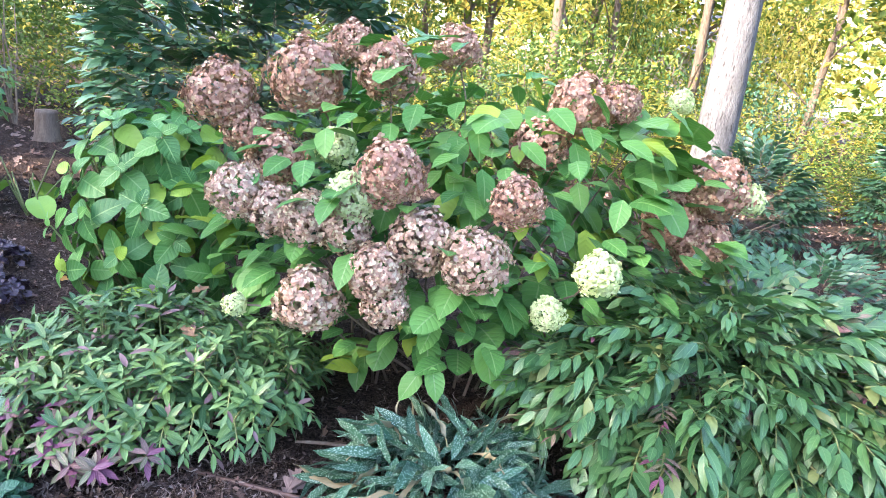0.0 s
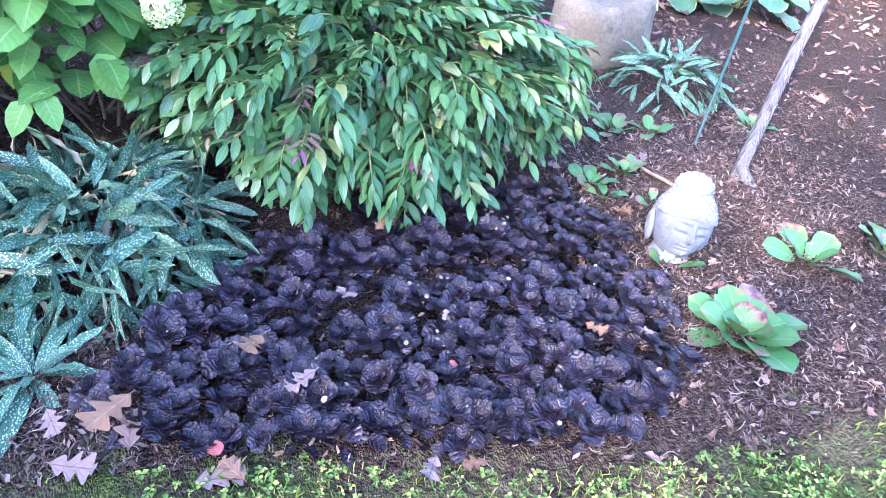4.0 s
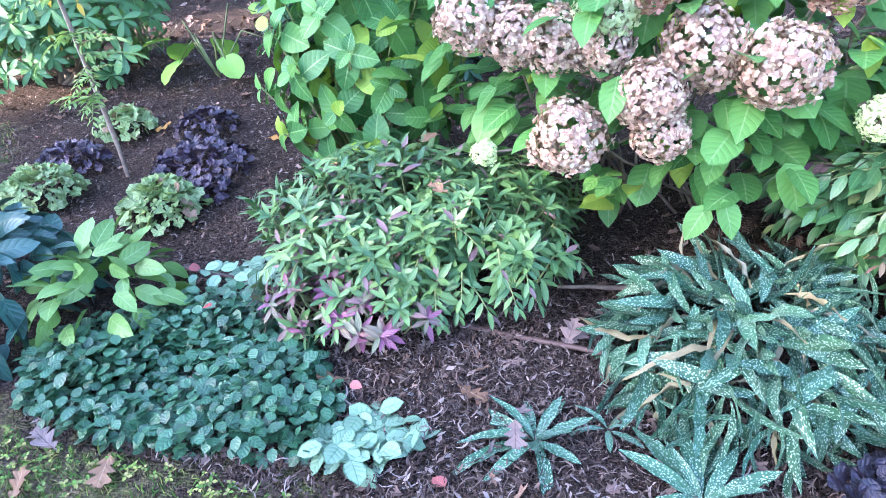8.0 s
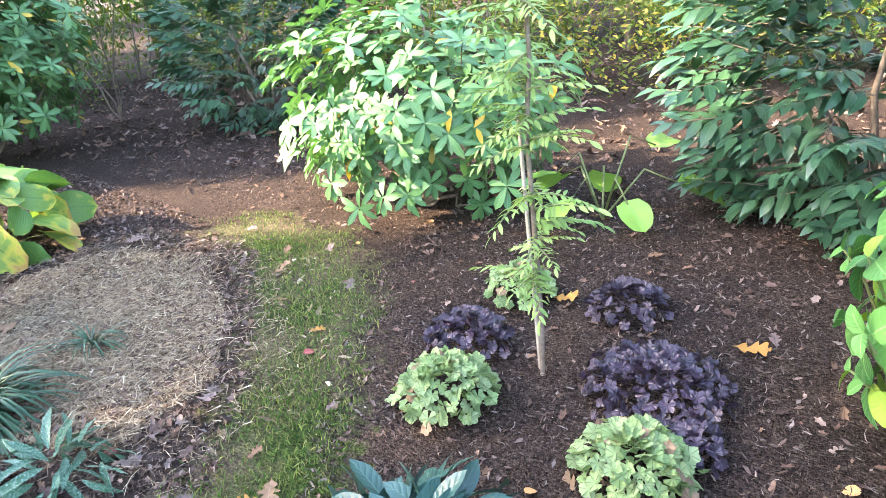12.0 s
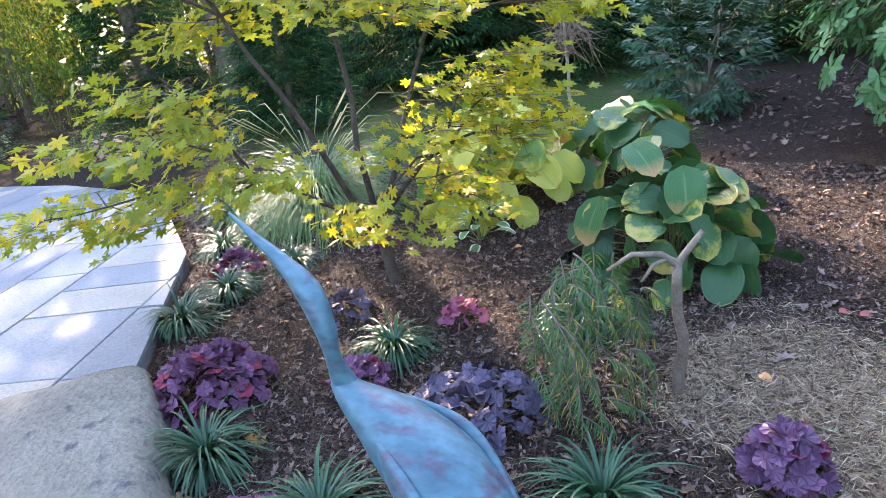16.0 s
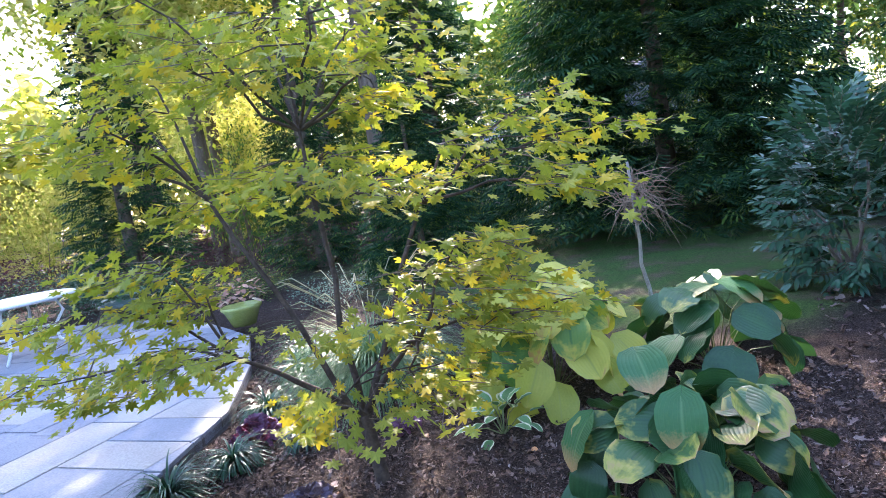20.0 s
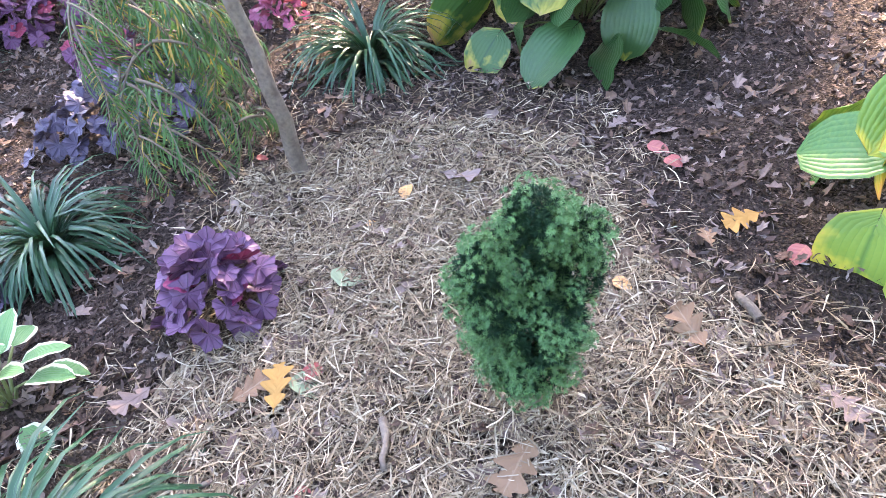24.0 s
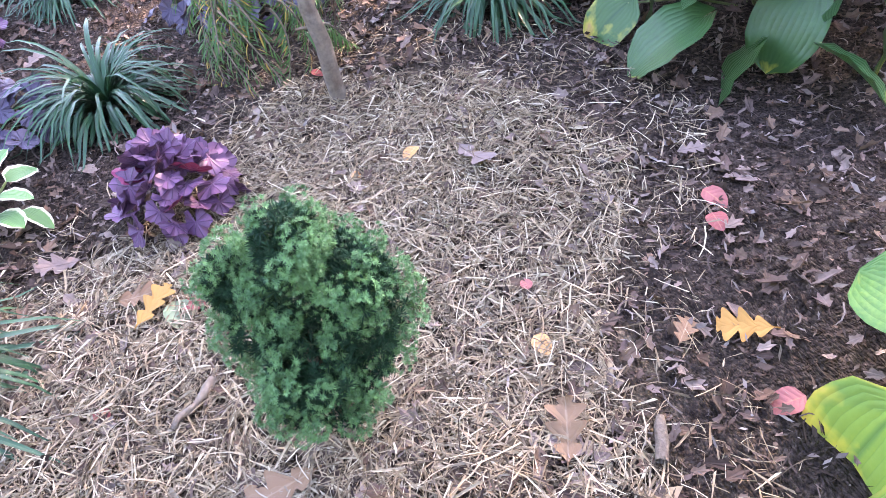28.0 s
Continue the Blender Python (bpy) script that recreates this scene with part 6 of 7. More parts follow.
part("branch", mesh("branch", *tube([(0.06, 0.0, 0.66), (0.07, -0.06, 0.71), (0.08, -0.17, 0.72), (0.1, -0.27, 0.66)], [0.018, 0.014, 0.011, 0.007], 8), TWIG), lace)
part("branch", mesh("branch", *tube([(0.065, -0.03, 0.69), (0.1, -0.09, 0.68), (0.13, -0.14, 0.62)], [0.011, 0.009, 0.005], 7), TWIG), lace)
lw = [spray(LACE_LEAF, blade(3, bell(0.7, 0.9, 0.045), 0.1, 0.6), 34, 0.24, 0.07, 0.75, 70) for _ in range(3)]
n = 84
a, rr = rand(0, 6.28, n), 0.25 * rand(0, 1, n) ** 0.5
foliage(lace, lw, turns(a, rand(-1.2, 0.0, n), rand(-0.5, 0.5, n)), rand(0.6, 1.1, n), np.stack([0.13 + rr * np.cos(a), -0.36 + rr * np.sin(a), rand(0.3, 0.85, n) - 0.8 * rr], -1), 0)

# japanese maple
maple = thing("japanese_maple", -6.1, -0.45, 0, 0, "yellow-green japanese maple with open layered branches", "tree")
part("trunk", mesh("trunk", *tube(bent((0, 0, -0.04), (0.0, -0.05, 0.42), 0, 0.01, 5), np.linspace(0.046, 0.036, 6), 12), MAPLE_BARK), maple)
def palm_spray():
    n = 11
    P = np.stack([rand(-0.17, 0.17, n), np.linspace(-0.02, 0.3, n), rand(-0.04, 0.03, n)], -1)
    return dict(mat=MAPLE_LEAF, tpl=tri(PALM), R=turns(rand(-1.4, 1.4, n), rand(-1.0, 0.1, n), rand(-0.6, 0.6, n)), s=0.125 * rand(0.65, 1.15, n), P=P, twig=tube([(0, -0.05, 0), (0, 0.28, 0)], [0.003, 0.0015], 4, False))
ml = [palm_spray() for _ in range(3)]
MAPLE_ENDS = [(0.55, -1.5, 2.2), (0.85, -0.4, 2.95), (-0.2, -0.6, 3.0), (0.3, 0.35, 2.7), (-0.55, 0.0, 2.85), (0.25, -1.1, 2.75), (1.0, -0.55, 2.3), (-0.6, 0.1, 2.3), (-0.4, 1.2, 2.1), (-0.93, 1.26, 1.92), (-0.6, 1.3, 1.65),
              (-0.05, 0.8, 1.45), (1.1, -1.46, 0.95), (0.7, -1.3, 0.8), (0.75, -0.35, 1.05), (0.3, 0.05, 0.62), (0.1, 0.5, 0.66), (-0.4, 1.0, 0.95), (0.05, -0.85, 1.75), (0.4, 0.15, 1.85), (0.35, -1.0, 1.35), (-0.9, -0.5, 1.9), (-0.3, 0.45, 1.3), (-0.5, 0.95, 1.3), (0.65, -0.9, 1.6), (0.3, 0.4, 1.75), (-0.2, -0.2, 2.0), (0.9, -0.9, 1.35), (0.5, -0.5, 2.6), (-0.15, 0.55, 2.45), (0.2, 0.35, 1.05)]
LR, LP = [], []
STEM_ENDS = [(0.55, -0.75, 2.3), (0.1, -0.1, 2.7), (-0.45, 0.55, 2.0), (0.55, -0.8, 1.0), (-0.1, 0.55, 0.95)]
STEM_LINES = []
for k, e in enumerate(STEM_ENDS):
    e, b0 = np.array(e), np.array((0.0, -0.05, 0.3 + 0.03 * k))
    STEM_LINES.append(np.array([b0 + (e - b0) * q + np.array((0, 0, 0.3 * q * (1 - q))) + rng.normal(0, 0.012, 3) * min(q * 4, 1) for q in np.linspace(0, 1, 9)]))
    part("stem", mesh("stem", *tube([tuple(q) for q in STEM_LINES[-1]], np.linspace(0.024, 0.007, 9), 8), MAPLE_BARK), maple)
for k, e in enumerate(MAPLE_ENDS):
    e = np.array(e)
    start = [(np.linalg.norm(e - q) + 0.8 * max(0, q[2] - e[2] + 0.15) + 0.25 * abs(j - 4), i, j) for i, line in enumerate(STEM_LINES) for j, q in enumerate(line[2:8])]
    _, i, j = min(start)
    b0 = STEM_LINES[i][j + 2]
    midp = b0 + (e - b0) * 0.45 + np.array((0, 0, 0.06))
    line = [tuple(b0), tuple((b0 + midp) / 2 + rng.normal(0, 0.02, 3)), tuple(midp), tuple((midp + e) / 2 + rng.normal(0, 0.02, 3)), tuple(e)]
    part("limb", mesh("limb", *tube(line, [0.011, 0.01, 0.008, 0.006, 0.003], 7), MAPLE_BARK), maple)
    for j in range(14):
        t = 0.42 + 0.64 * float(rand(0, 1)) ** 0.8
        c = midp + (e - midp) * (t - 0.45) / 0.55 if t > 0.45 else b0 + (midp - b0) * t / 0.45
        d = np.array((float(rand(-0.34, 0.34)), float(rand(-0.34, 0.34)), float(rand(-0.05, 0.06))))
        LP.append(c + d)
        LR.append(turns(math.atan2(-(c + d)[0], (c + d)[1] + 0.05) + float(rand(-0.6, 0.6)), rand(-0.35, 0.15), rand(-0.3, 0.3))[0])
        if j % 3 == 0:
            part("twig", mesh("twig", *tube([tuple(c), tuple(c + d * 0.6 + np.array((0, 0, 0.03))), tuple(c + d)], [0.006, 0.004, 0.002], 5), MAPLE_BARK), maple)
foliage(maple, ml, np.array(LR), rand(0.75, 1.15, len(LR)), np.array(LP), 300, (0.8, 0.5, -0.2))

DEAD_TWIG = surface("pale_dead_twig", (0.2, 0.14, 0.1), (0.36, 0.27, 0.2), 20, 0.85, 90, 0.4, 0.003)
# small standard tree with a thin pale trunk and twiggy head
std = stick_plant("standard_tree", -8.42, 0.66, (0.05, -0.05, 1.65), 0.02, "small standard tree with a pale stem and bare twiggy head", "tree", BAMBOO)
for k in range(110):
    a, r0 = float(rand(0, 6.28)), float(rand(0.1, 0.4))
    z = float(rand(1.15, 1.62))
    e = (r0 * math.cos(a), r0 * math.sin(a), z + float(rand(-0.25, 0.12)))
    part("twig", mesh("twig", *tube(bent((0.03, -0.03, 1.12 + 0.004 * k), e, 0.04, 0.03, 3), [0.0045, 0.0035, 0.0025, 0.0015], 4), DEAD_TWIG), std)

# fountain grass with plumes
fg = thing("fountain_grass", -7.65, -1.7, 0, 0, "soft arching fountain grass with pale plumes", "plant", "", 1.4)
part("foliage", fountain(1500, 0.95, (30, 86), 0.34, SEDGE), fg, None, "", "stuff")
pl = []
for k in range(34):
    a, l = float(rand(0, 6.28)), float(rand(0.55, 0.95))
    e = (0.55 * l * math.cos(a), 0.55 * l * math.sin(a), 0.85 * l)
    pl.append(tube([(0, 0, 0.1), (e[0] * 0.45, e[1] * 0.45, e[2] * 0.75), e, (e[0] * 1.25, e[1] * 1.25, e[2] * 0.98)], [0.0005, 0.0005, 0.0035, 0.0008], 5))
part("plume", mesh("plume", *joined(*pl), PLUME), fg, None, "", "stuff")

# ---- patio furniture ----
tbl = thing("patio_table", -7.75, -8.7, 0.115, 20, "white metal patio table with curved legs", "table", "", 1.15)
part("tabletop", mesh("tabletop", *lathe([(0.01, 0.7), (0.72, 0.7), (0.75, 0.715), (0.75, 0.735), (0.72, 0.75), (0.01, 0.75)], 40), WHITE_METAL), tbl)
for k in range(4):
    part("leg", mesh("leg", *tube([(0.2, 0, 0.7), (0.5, 0, 0.66), (0.56, 0, 0.52), (0.42, 0, 0.32), (0.45, 0, 0.14), (0.66, 0, 0.01)], [0.02] * 6, 8), WHITE_METAL), tbl, pose(0, 0, 0, 0, 0, 90 * k + 30))
part("ring", mesh("ring", *lathe([(0.4, 0.3), (0.42, 0.28), (0.44, 0.3), (0.42, 0.32), (0.4, 0.3)], 30), WHITE_METAL), tbl)
for x, y, s, mt, lab in ((-9.4, -5.6, 1.0, GLAZE, "lime glazed pot of rusty foliage at the patio edge"), (-9.7, -9.3, 1.2, GREEN_POT, "large dark green planter pot")):
    pot = thing("flower_pot", x, y, 0.1, 0, lab, "flower pot", "", s)
    part("pot", mesh("pot", *lathe([(0.01, 0.0), (0.17, 0.0), (0.26, 0.22), (0.3, 0.26), (0.3, 0.3), (0.27, 0.3), (0.25, 0.24), (0.01, 0.22)], 28), mt), pot)
    P, D = shell((0, 0, 0.45), (0.3, 0.3, 0.25), 60, -0.6)
    part("foliage", mesh("foliage", *strew(CARD, turns(np.arctan2(-D[:, 0], D[:, 1]), rand(-0.5, 0.6, len(P)), 0 * P[:, 0]), 0.14, P), FLORET_RUST if mt is GLAZE else LAUREL_LEAF), pot, None, "", "stuff")

TERRACOTTA = surface("fired_clay", (0.5, 0.24, 0.09), (0.62, 0.33, 0.14), 5, 0.7, 50, 0.2, 0.004)
chim = thing("chiminea", -7.95, -11.25, 0.0, 60, "orange clay chiminea with a dark mouth and split logs", "chiminea")
part("body", mesh("body", *lathe([(0.02, 0.12), (0.3, 0.14), (0.42, 0.32), (0.44, 0.5), (0.4, 0.68), (0.3, 0.95), (0.2, 1.2), (0.14, 1.5), (0.13, 1.85), (0.17, 1.9), (0.12, 1.9)], 32), TERRACOTTA), chim)
part("mouth", mesh("mouth", *lathe([(0.005, 0.0), (0.15, 0.0), (0.19, 0.02), (0.2, 0.06), (0.17, 0.07)], 24), DARK_METAL), chim, pose(0, 0.37, 0.45, -80, 0, 0), "dark fire opening")
for q in range(4):
    part("leg", mesh("leg", *tube([(0.3, 0, 0.2), (0.36, 0, 0.1), (0.36, 0, 0.0)], [0.02, 0.02, 0.02], 8), DARK_METAL), chim, pose(0, 0, 0, 0, 0, 90 * q + 45))
for q in range(3):
    part("log", mesh("log", *tube([(-0.35, 0, 0), (0, 0.01, 0.0), (0.35, 0, 0)], [0.06, 0.065, 0.06], 9), OLD_WOOD), chim, pose(0.1 * q, 0.72 + 0.12 * q, 0.06, 0, 0, 20 * q - 10), "split log")

# ---- woods and distance ----
def crown_mesh(c, r, n, size, mat, clumps=26, fuzz=0.17):
    """Leaves in many uneven clumps, with gaps."""
    C, _ = shell((0, 0, 0), (1, 1, 1), clumps, -0.8, 0.35)
    pick = rng.integers(0, len(C), n)
    P = (C[pick] * 0.85 + rng.normal(0, fuzz, (n, 3))) * np.array(r) + np.array(c)
    R = turns(rand(0, 6.28, n), rand(-1.0, 0.5, n), rand(-0.8, 0.8, n))
    return mesh("crown", *strew(FAR_LEAF, R, size * rand(0.6, 1.3, n), P), mat, False)


def tree(name, x, y, h, r, trunk_r, crown, mat, label, lean=(0, 0), first=0.4, limbs=6, yaw=0.0, scale=1.0):
    ob = thing(name, x, y, 0, yaw, label, "tree", "", scale)
    top = (lean[0], lean[1], h * 0.9)
    pts = bent((0, 0, -0.1), top, 0, 0.005 * h, 7)
    part("trunk", mesh("trunk", *tube(pts, np.linspace(trunk_r, trunk_r * 0.25, 8), 10), mat), ob)
    for k in range(limbs):
        t = first + (0.85 - first) * k / limbs
        b0 = np.array(pts[0]) + (np.array(top) - np.array(pts[0])) * t
        a = k * 2.4
        e = b0 + np.array((r * 0.8 * math.cos(a), r * 0.8 * math.sin(a), r * 0.5))
        part("limb", mesh("limb", *tube(bent(b0, e, 0.1, 0.06, 4), np.linspace(trunk_r * 0.4, 0.012, 5), 6), mat), ob)
    if crown:
        part("crown", crown, ob)
    return ob


crowns = {}
for nm, mt in (("wood", WOOD_LEAF), ("green", WOOD_GREEN), ("gold", GOLD_LEAF)):
    crowns[nm] = [crown_mesh((0, 0, 5.2), (2.6, 2.6, 3.6), 8000, 0.2, mt, 34), crown_mesh((0, 0, 4.6), (2.2, 2.2, 3.2), 7000, 0.19, mt, 30)]

tree("tall_tree", 3.92, 8.5, 11, 3.0, 0.25, crown_mesh((0, 0, 8.5), (3.6, 3.6, 3.0), 5000, 0.28, WOOD_LEAF), GREY_BARK, "tall tree with pale furrowed grey bark", lean=(-0.2, 0.2), first=0.55)

tree("tall_tree", 7.32, 7.85, 11, 3.0, 0.22, crown_mesh((0, 0, 8.5), (3.2, 3.2, 3.0), 5000, 0.22, WOOD_LEAF), GREY_BARK, "tall tree with grey bark at the path end", lean=(-0.3, 0.2), first=0.55)

WOODS = [(-3.0, 13, "wood"), (0.5, 14.5, "wood"), (3.5, 18, "gold"), (9.5, 14.5, "wood"), (12.5, 18, "gold"), (7.5, 22, "wood"), (-6.5, 14, "green"), (-9.5, 11.5, "green"), (15, 12, "wood"), (17, 7, "gold"),
         (-13.5, 9.5, "green"), (1.5, 24, "gold"), (-5, 22, "wood"), (12, 27, "wood"), (-16, 14, "green"), (20, 20, "gold"), (-11, 18, "wood"), (5, 30, "gold"),
         (-22, -20, "gold"), (-18, -24, "gold"), (-26, -15, "gold"), (-13, -26, "gold"), (-30, -8, "green"), (-27, 2, "green"), (-24, -24, "gold"), (-9, -24, "gold"), (-20, -13, "green"), (-32, -20, "gold"), (-24, 8, "green")]
for k, (x, y, nm) in enumerate(WOODS):
    tree("woodland_tree", x, y, 8.5, 2.2, 0.13, crowns[nm][k % 2], BARK, {"wood": "woodland tree with yellow-green autumn leaves", "green": "woodland tree with green leaves", "gold": "woodland tree with golden autumn leaves"}[nm], yaw=k * 67.0, scale=(0.8 + 0.08 * (k % 6)))

# shading trees beyond the patio, on the sunny side: added, crowns mostly unseen and shaped to block the sun
airy = {nm: crown_mesh((0, 0, 5.2), (2.6, 2.6, 3.6), 15000, 0.13, mt, 40, 0.14) for nm, mt in (("green", WOOD_GREEN), ("gold", GOLD_LEAF))}
airy["wide"] = crown_mesh((0, 0, 5.2), (1.7, 1.7, 3.6), 20000, 0.12, GOLD_LEAF, 80, 0.17)
# Crowns sized to shade parts of the beds and leave sunny gaps.
airy["tall"] = crown_mesh((0, 0, 8.5), (1.4, 1.4, 1.9), 7400, 0.1, WOOD_GREEN, 50, 0.17)
airy["high"] = crown_mesh((0, 0, 6.4), (0.95, 0.95, 2.3), 6000, 0.11, WOOD_GREEN, 24, 0.18)
airy["low"] = crown_mesh((0, 0, 7.0), (1.5, 1.5, 2.3), 15000, 0.13, WOOD_GREEN, 64, 0.17)
for x, y, s, nm in ((-12.97, -12.66, 1.85, "wide"), (-16.4, -7.97, 1.85, "high"), (-15.3, -9.47, 1.25, "low"), (-20.05, -0.05, 1.5, "green"), (-20.0, -18.5, 1.8, "gold"), (-17.8, -16.6, 1.8, "gold"), (-24.5, -6.6, 1.15, "green"), (-19.1, -12.15, 1.75, "tall")):
    tree("woodland_tree", x, y, 9.5, 2.2, 0.16, airy[nm], BARK, "green tree added beyond the patio to block the sun" if nm not in ("gold", "wide") else "tall golden autumn tree beyond the patio", yaw=x * 30, first=0.5, scale=s)


def conifer(name, x, y, h, r, n, label, mat=CONIFER, size=0.42, base=0.1):
    ob = thing(name, x, y, 0, 0, label, "tree")
    part("trunk", mesh("trunk", *tube([(0, 0, -0.1), (0, 0, h * 0.95)], [0.04 * h * 0.5, 0.02], 8), BARK), ob)
    z = base + (h - base) * (1 - rand(0, 1, n) ** 0.55)
    rr = r * (1 - (z - base) / (h - base)) ** 0.8 * rand(0.25, 1.05, n)
    a = rand(0, 6.283, n)
    tier = 0.16 * np.sin(z * 7 + 2 * np.sin(3 * a))
    P = np.stack([rr * np.cos(a), rr * np.sin(a), z + tier], -1)
    R = turns(a - math.pi / 2 + rand(-0.6, 0.6, n), rand(-0.6, 0.15, n), rand(-0.5, 0.5, n))
    fr = []
    for s in (-1, 1):
        for q in np.linspace(0.08, 0.9, 5):
            fr.append((np.array([(0, q, 0), (s * 0.03, q + 0.09, 0.01), (s * 0.4 * (1.08 - q), q + 0.26, -0.08), (s * 0.36 * (1.08 - q), q + 0.13, -0.08)]), np.array([(0, 1, 2, 3)]), np.array([(0, 0), (1, 0), (1, 1), (0, 1)], float)))
    frond = joined(*fr)
    part("foliage", mesh("foliage", *strew((frond[0], np.array(frond[1]), frond[2]), R, size * rand(0.7, 1.4, n), P), mat, False), ob, None, "", "stuff")
    return ob


conifer("conifer", -17.6, -1.3, 11.5, 3.8, 19000, "large dark arborvitae with drooping fronds", base=0.3, size=0.36)
conifer("conifer", -16.5, 5.2, 8.5, 2.9, 5000, "large dark arborvitae at the wood edge")
conifer("conifer", -19.0, -7.95, 14.0, 1.7, 7500, "tall narrow dark conifer beyond the lawn", size=0.32)
conifer("conifer", -12.1, -12.5, 9.5, 1.4, 4500, "tall dense dark conifer beyond the patio", size=0.26)
conifer("conifer", -22.5, -5.8, 6.5, 2.2, 3000, "dark conifer before the neighbouring house", size=0.34)
conifer("conifer", -12.8, -4.6, 3.8, 1.15, 3000, "dense cone-shaped dark conifer", size=0.22)
conifer("conifer", -15.3, -9.6, 6.5, 1.3, 2600, "narrow dark conifer beyond the patio", size=0.26)

# hedges and understorey
WILD = {}


def thicket_mesh(key, n, size, v, mat):
    if key not in WILD:
        n = int(n * 2.4)
        C, _ = shell((0, 0, 0.5), (1, 1, 0.5), 90, -0.95, 0.3)
        P = C[rng.integers(0, len(C), n)] + rng.normal(0, 0.13, (n, 3))
        P[:, 2] = np.clip(P[:, 2], 0.01, None)
        WILD[key] = mesh("foliage", *strew(FAR_LEAF, turns(rand(0, 6.28, n), rand(-0.8, 0.6, n), rand(-0.6, 0.6, n)), size * 0.5 * rand(0.6, 1.3, n), P), mat, False)
    return WILD[key]


def thicket(name, x, y, r, h, n, mat, label, size=0.11, stems=3):
    ob = thing(name, x, y, 0, 0, label, "shrub")
    for k in range(stems):
        e = (float(rand(-r[0], r[0])) * 0.8, float(rand(-r[1], r[1])) * 0.8, h * float(rand(0.6, 1.0)))
        part("stem", mesh("stem", *tube(bent((e[0] * 0.3, e[1] * 0.3, -0.03), e, 0.05, 0.05, 5), np.linspace(0.016, 0.004, 6), 5), TWIG), ob)
    part("foliage", thicket_mesh(mat.name, n, size, len(WILD) % 2, mat), ob, Matrix.Diagonal((r[0], r[1], h, 1)), "", "stuff")
    return ob


for k, (x, y, rx, ry, h, n, mt, lab) in enumerate([
        (-3.4, 9.2, 1.6, 1.0, 1.7, 1500, WOOD_LEAF, "yellow-green woodland undergrowth behind the beds"), (-1.2, 10.0, 1.6, 1.0, 1.9, 1500, WOOD_GREEN, "green woodland undergrowth behind the beds"), (1.8, 10.4, 1.6, 1.0, 2.0, 1500, WOOD_GREEN, "green woodland undergrowth behind the beds"),
        (4.5, 13.5, 2.2, 1.2, 1.6, 1500, GOLD_LEAF, "golden woodland undergrowth behind the beds"), (9.0, 13.0, 2.2, 1.2, 1.6, 1500, GOLD_LEAF, "golden woodland undergrowth behind the beds"), (12.5, 11.0, 2.0, 1.4, 1.5, 1400, WOOD_LEAF, "yellow-green woodland undergrowth behind the beds"),
        (-6.2, 10.2, 1.8, 1.0, 2.0, 1300, WOOD_GREEN, "green woodland undergrowth behind the beds"), (-9.5, 8.2, 1.6, 1.0, 1.6, 1100, WOOD_GREEN, "thin green woodland undergrowth"), (-12.0, 6.4, 1.6, 1.2, 1.8, 1200, WOOD_GREEN, "green woodland undergrowth behind the beds"),
        (10.5, 7.5, 1.6, 1.2, 1.2, 1100, WOOD_GREEN, "green undergrowth at the garden end"), (9.5, 4.5, 1.4, 1.2, 1.2, 1000, HELL_DARK, "dark evergreen shrub at the bed end"),
        (-10.9, -10.6, 1.2, 0.9, 0.9, 1300, LAUREL_LEAF, "dark rounded evergreen by the patio"), (-9.8, -12.6, 1.6, 0.9, 1.1, 1500, LAUREL_LEAF, "dark rounded evergreen by the patio"), (-11.6, -8.0, 0.9, 0.8, 0.6, 800, WOOD_GREEN, "low green border plants by the patio"),
        (-15.5, -15.5, 2.6, 1.0, 1.5, 1500, DARK_SHRUB, "burgundy hedge beyond the patio"), (-19.5, -12.5, 2.6, 1.0, 1.5, 1400, DARK_SHRUB, "burgundy hedge beyond the patio"), (-11.0, -18.0, 2.6, 1.0, 1.6, 1400, DARK_SHRUB, "burgundy hedge beyond the patio"),
        (-11.0, -5.2, 0.8, 0.6, 0.5, 700, SILVER_LEAF, "low silvery border plants"), (-21, -3, 2.5, 1.5, 2.0, 1500, WOOD_GREEN, "green shrubs beyond the lawn"), (-19, 1.5, 2.0, 1.5, 2.2, 1300, WOOD_GREEN, "green shrubs beyond the lawn"),
        (-17, -7, 1.8, 1.2, 1.8, 1300, WOOD_GREEN, "green shrubs beyond the lawn"), (7.0, 11.0, 1.2, 0.8, 0.9, 900, WOOD_GREEN, "low green shrub by the path")]):
    thicket("woodland_shrub" if "woodland" in lab else "garden_shrub", x, y, (rx, ry), h, n, mt, lab)

for x, y, h, mt, lab in ([(-2.5 + 1.7 * k, 11.5 + 1.3 * (k % 3), 1.7 + 0.7 * (k % 2), (WOOD_GREEN, WOOD_LEAF, LAUREL_LEAF)[k % 3], "tall mixed green woodland undergrowth") for k in range(8)] + [(-4.0 + 2.6 * k, 16 + 1.5 * (k % 3), 3.0 + 1.4 * (k % 2), (WOOD_GREEN, WOOD_LEAF, GOLD_LEAF)[k % 3], "tall autumn woodland undergrowth") for k in range(9)]
        + [(11 + 1.5 * k, 14.5 - 2.0 * k, 3.0, WOOD_LEAF, "tall yellow-green woodland undergrowth") for k in range(4)] + [(-5.0 - 2.0 * k, 12.5 - 1.0 * k, 3.2, WOOD_GREEN, "dense green woodland undergrowth") for k in range(7)]
        + [(-17 - 1.5 * k, -14 + 4.2 * k, 4.0, WOOD_GREEN, "dense green shrubs beyond the lawn") for k in range(5)] + [(-14 + 3 * k, -21 - k, 4.0, GOLD_LEAF, "golden woodland edge beyond the patio") for k in range(4)]):
    thicket("woodland_shrub", x, y, (1.7, 1.2), h, 1500, mt, lab, 0.16)


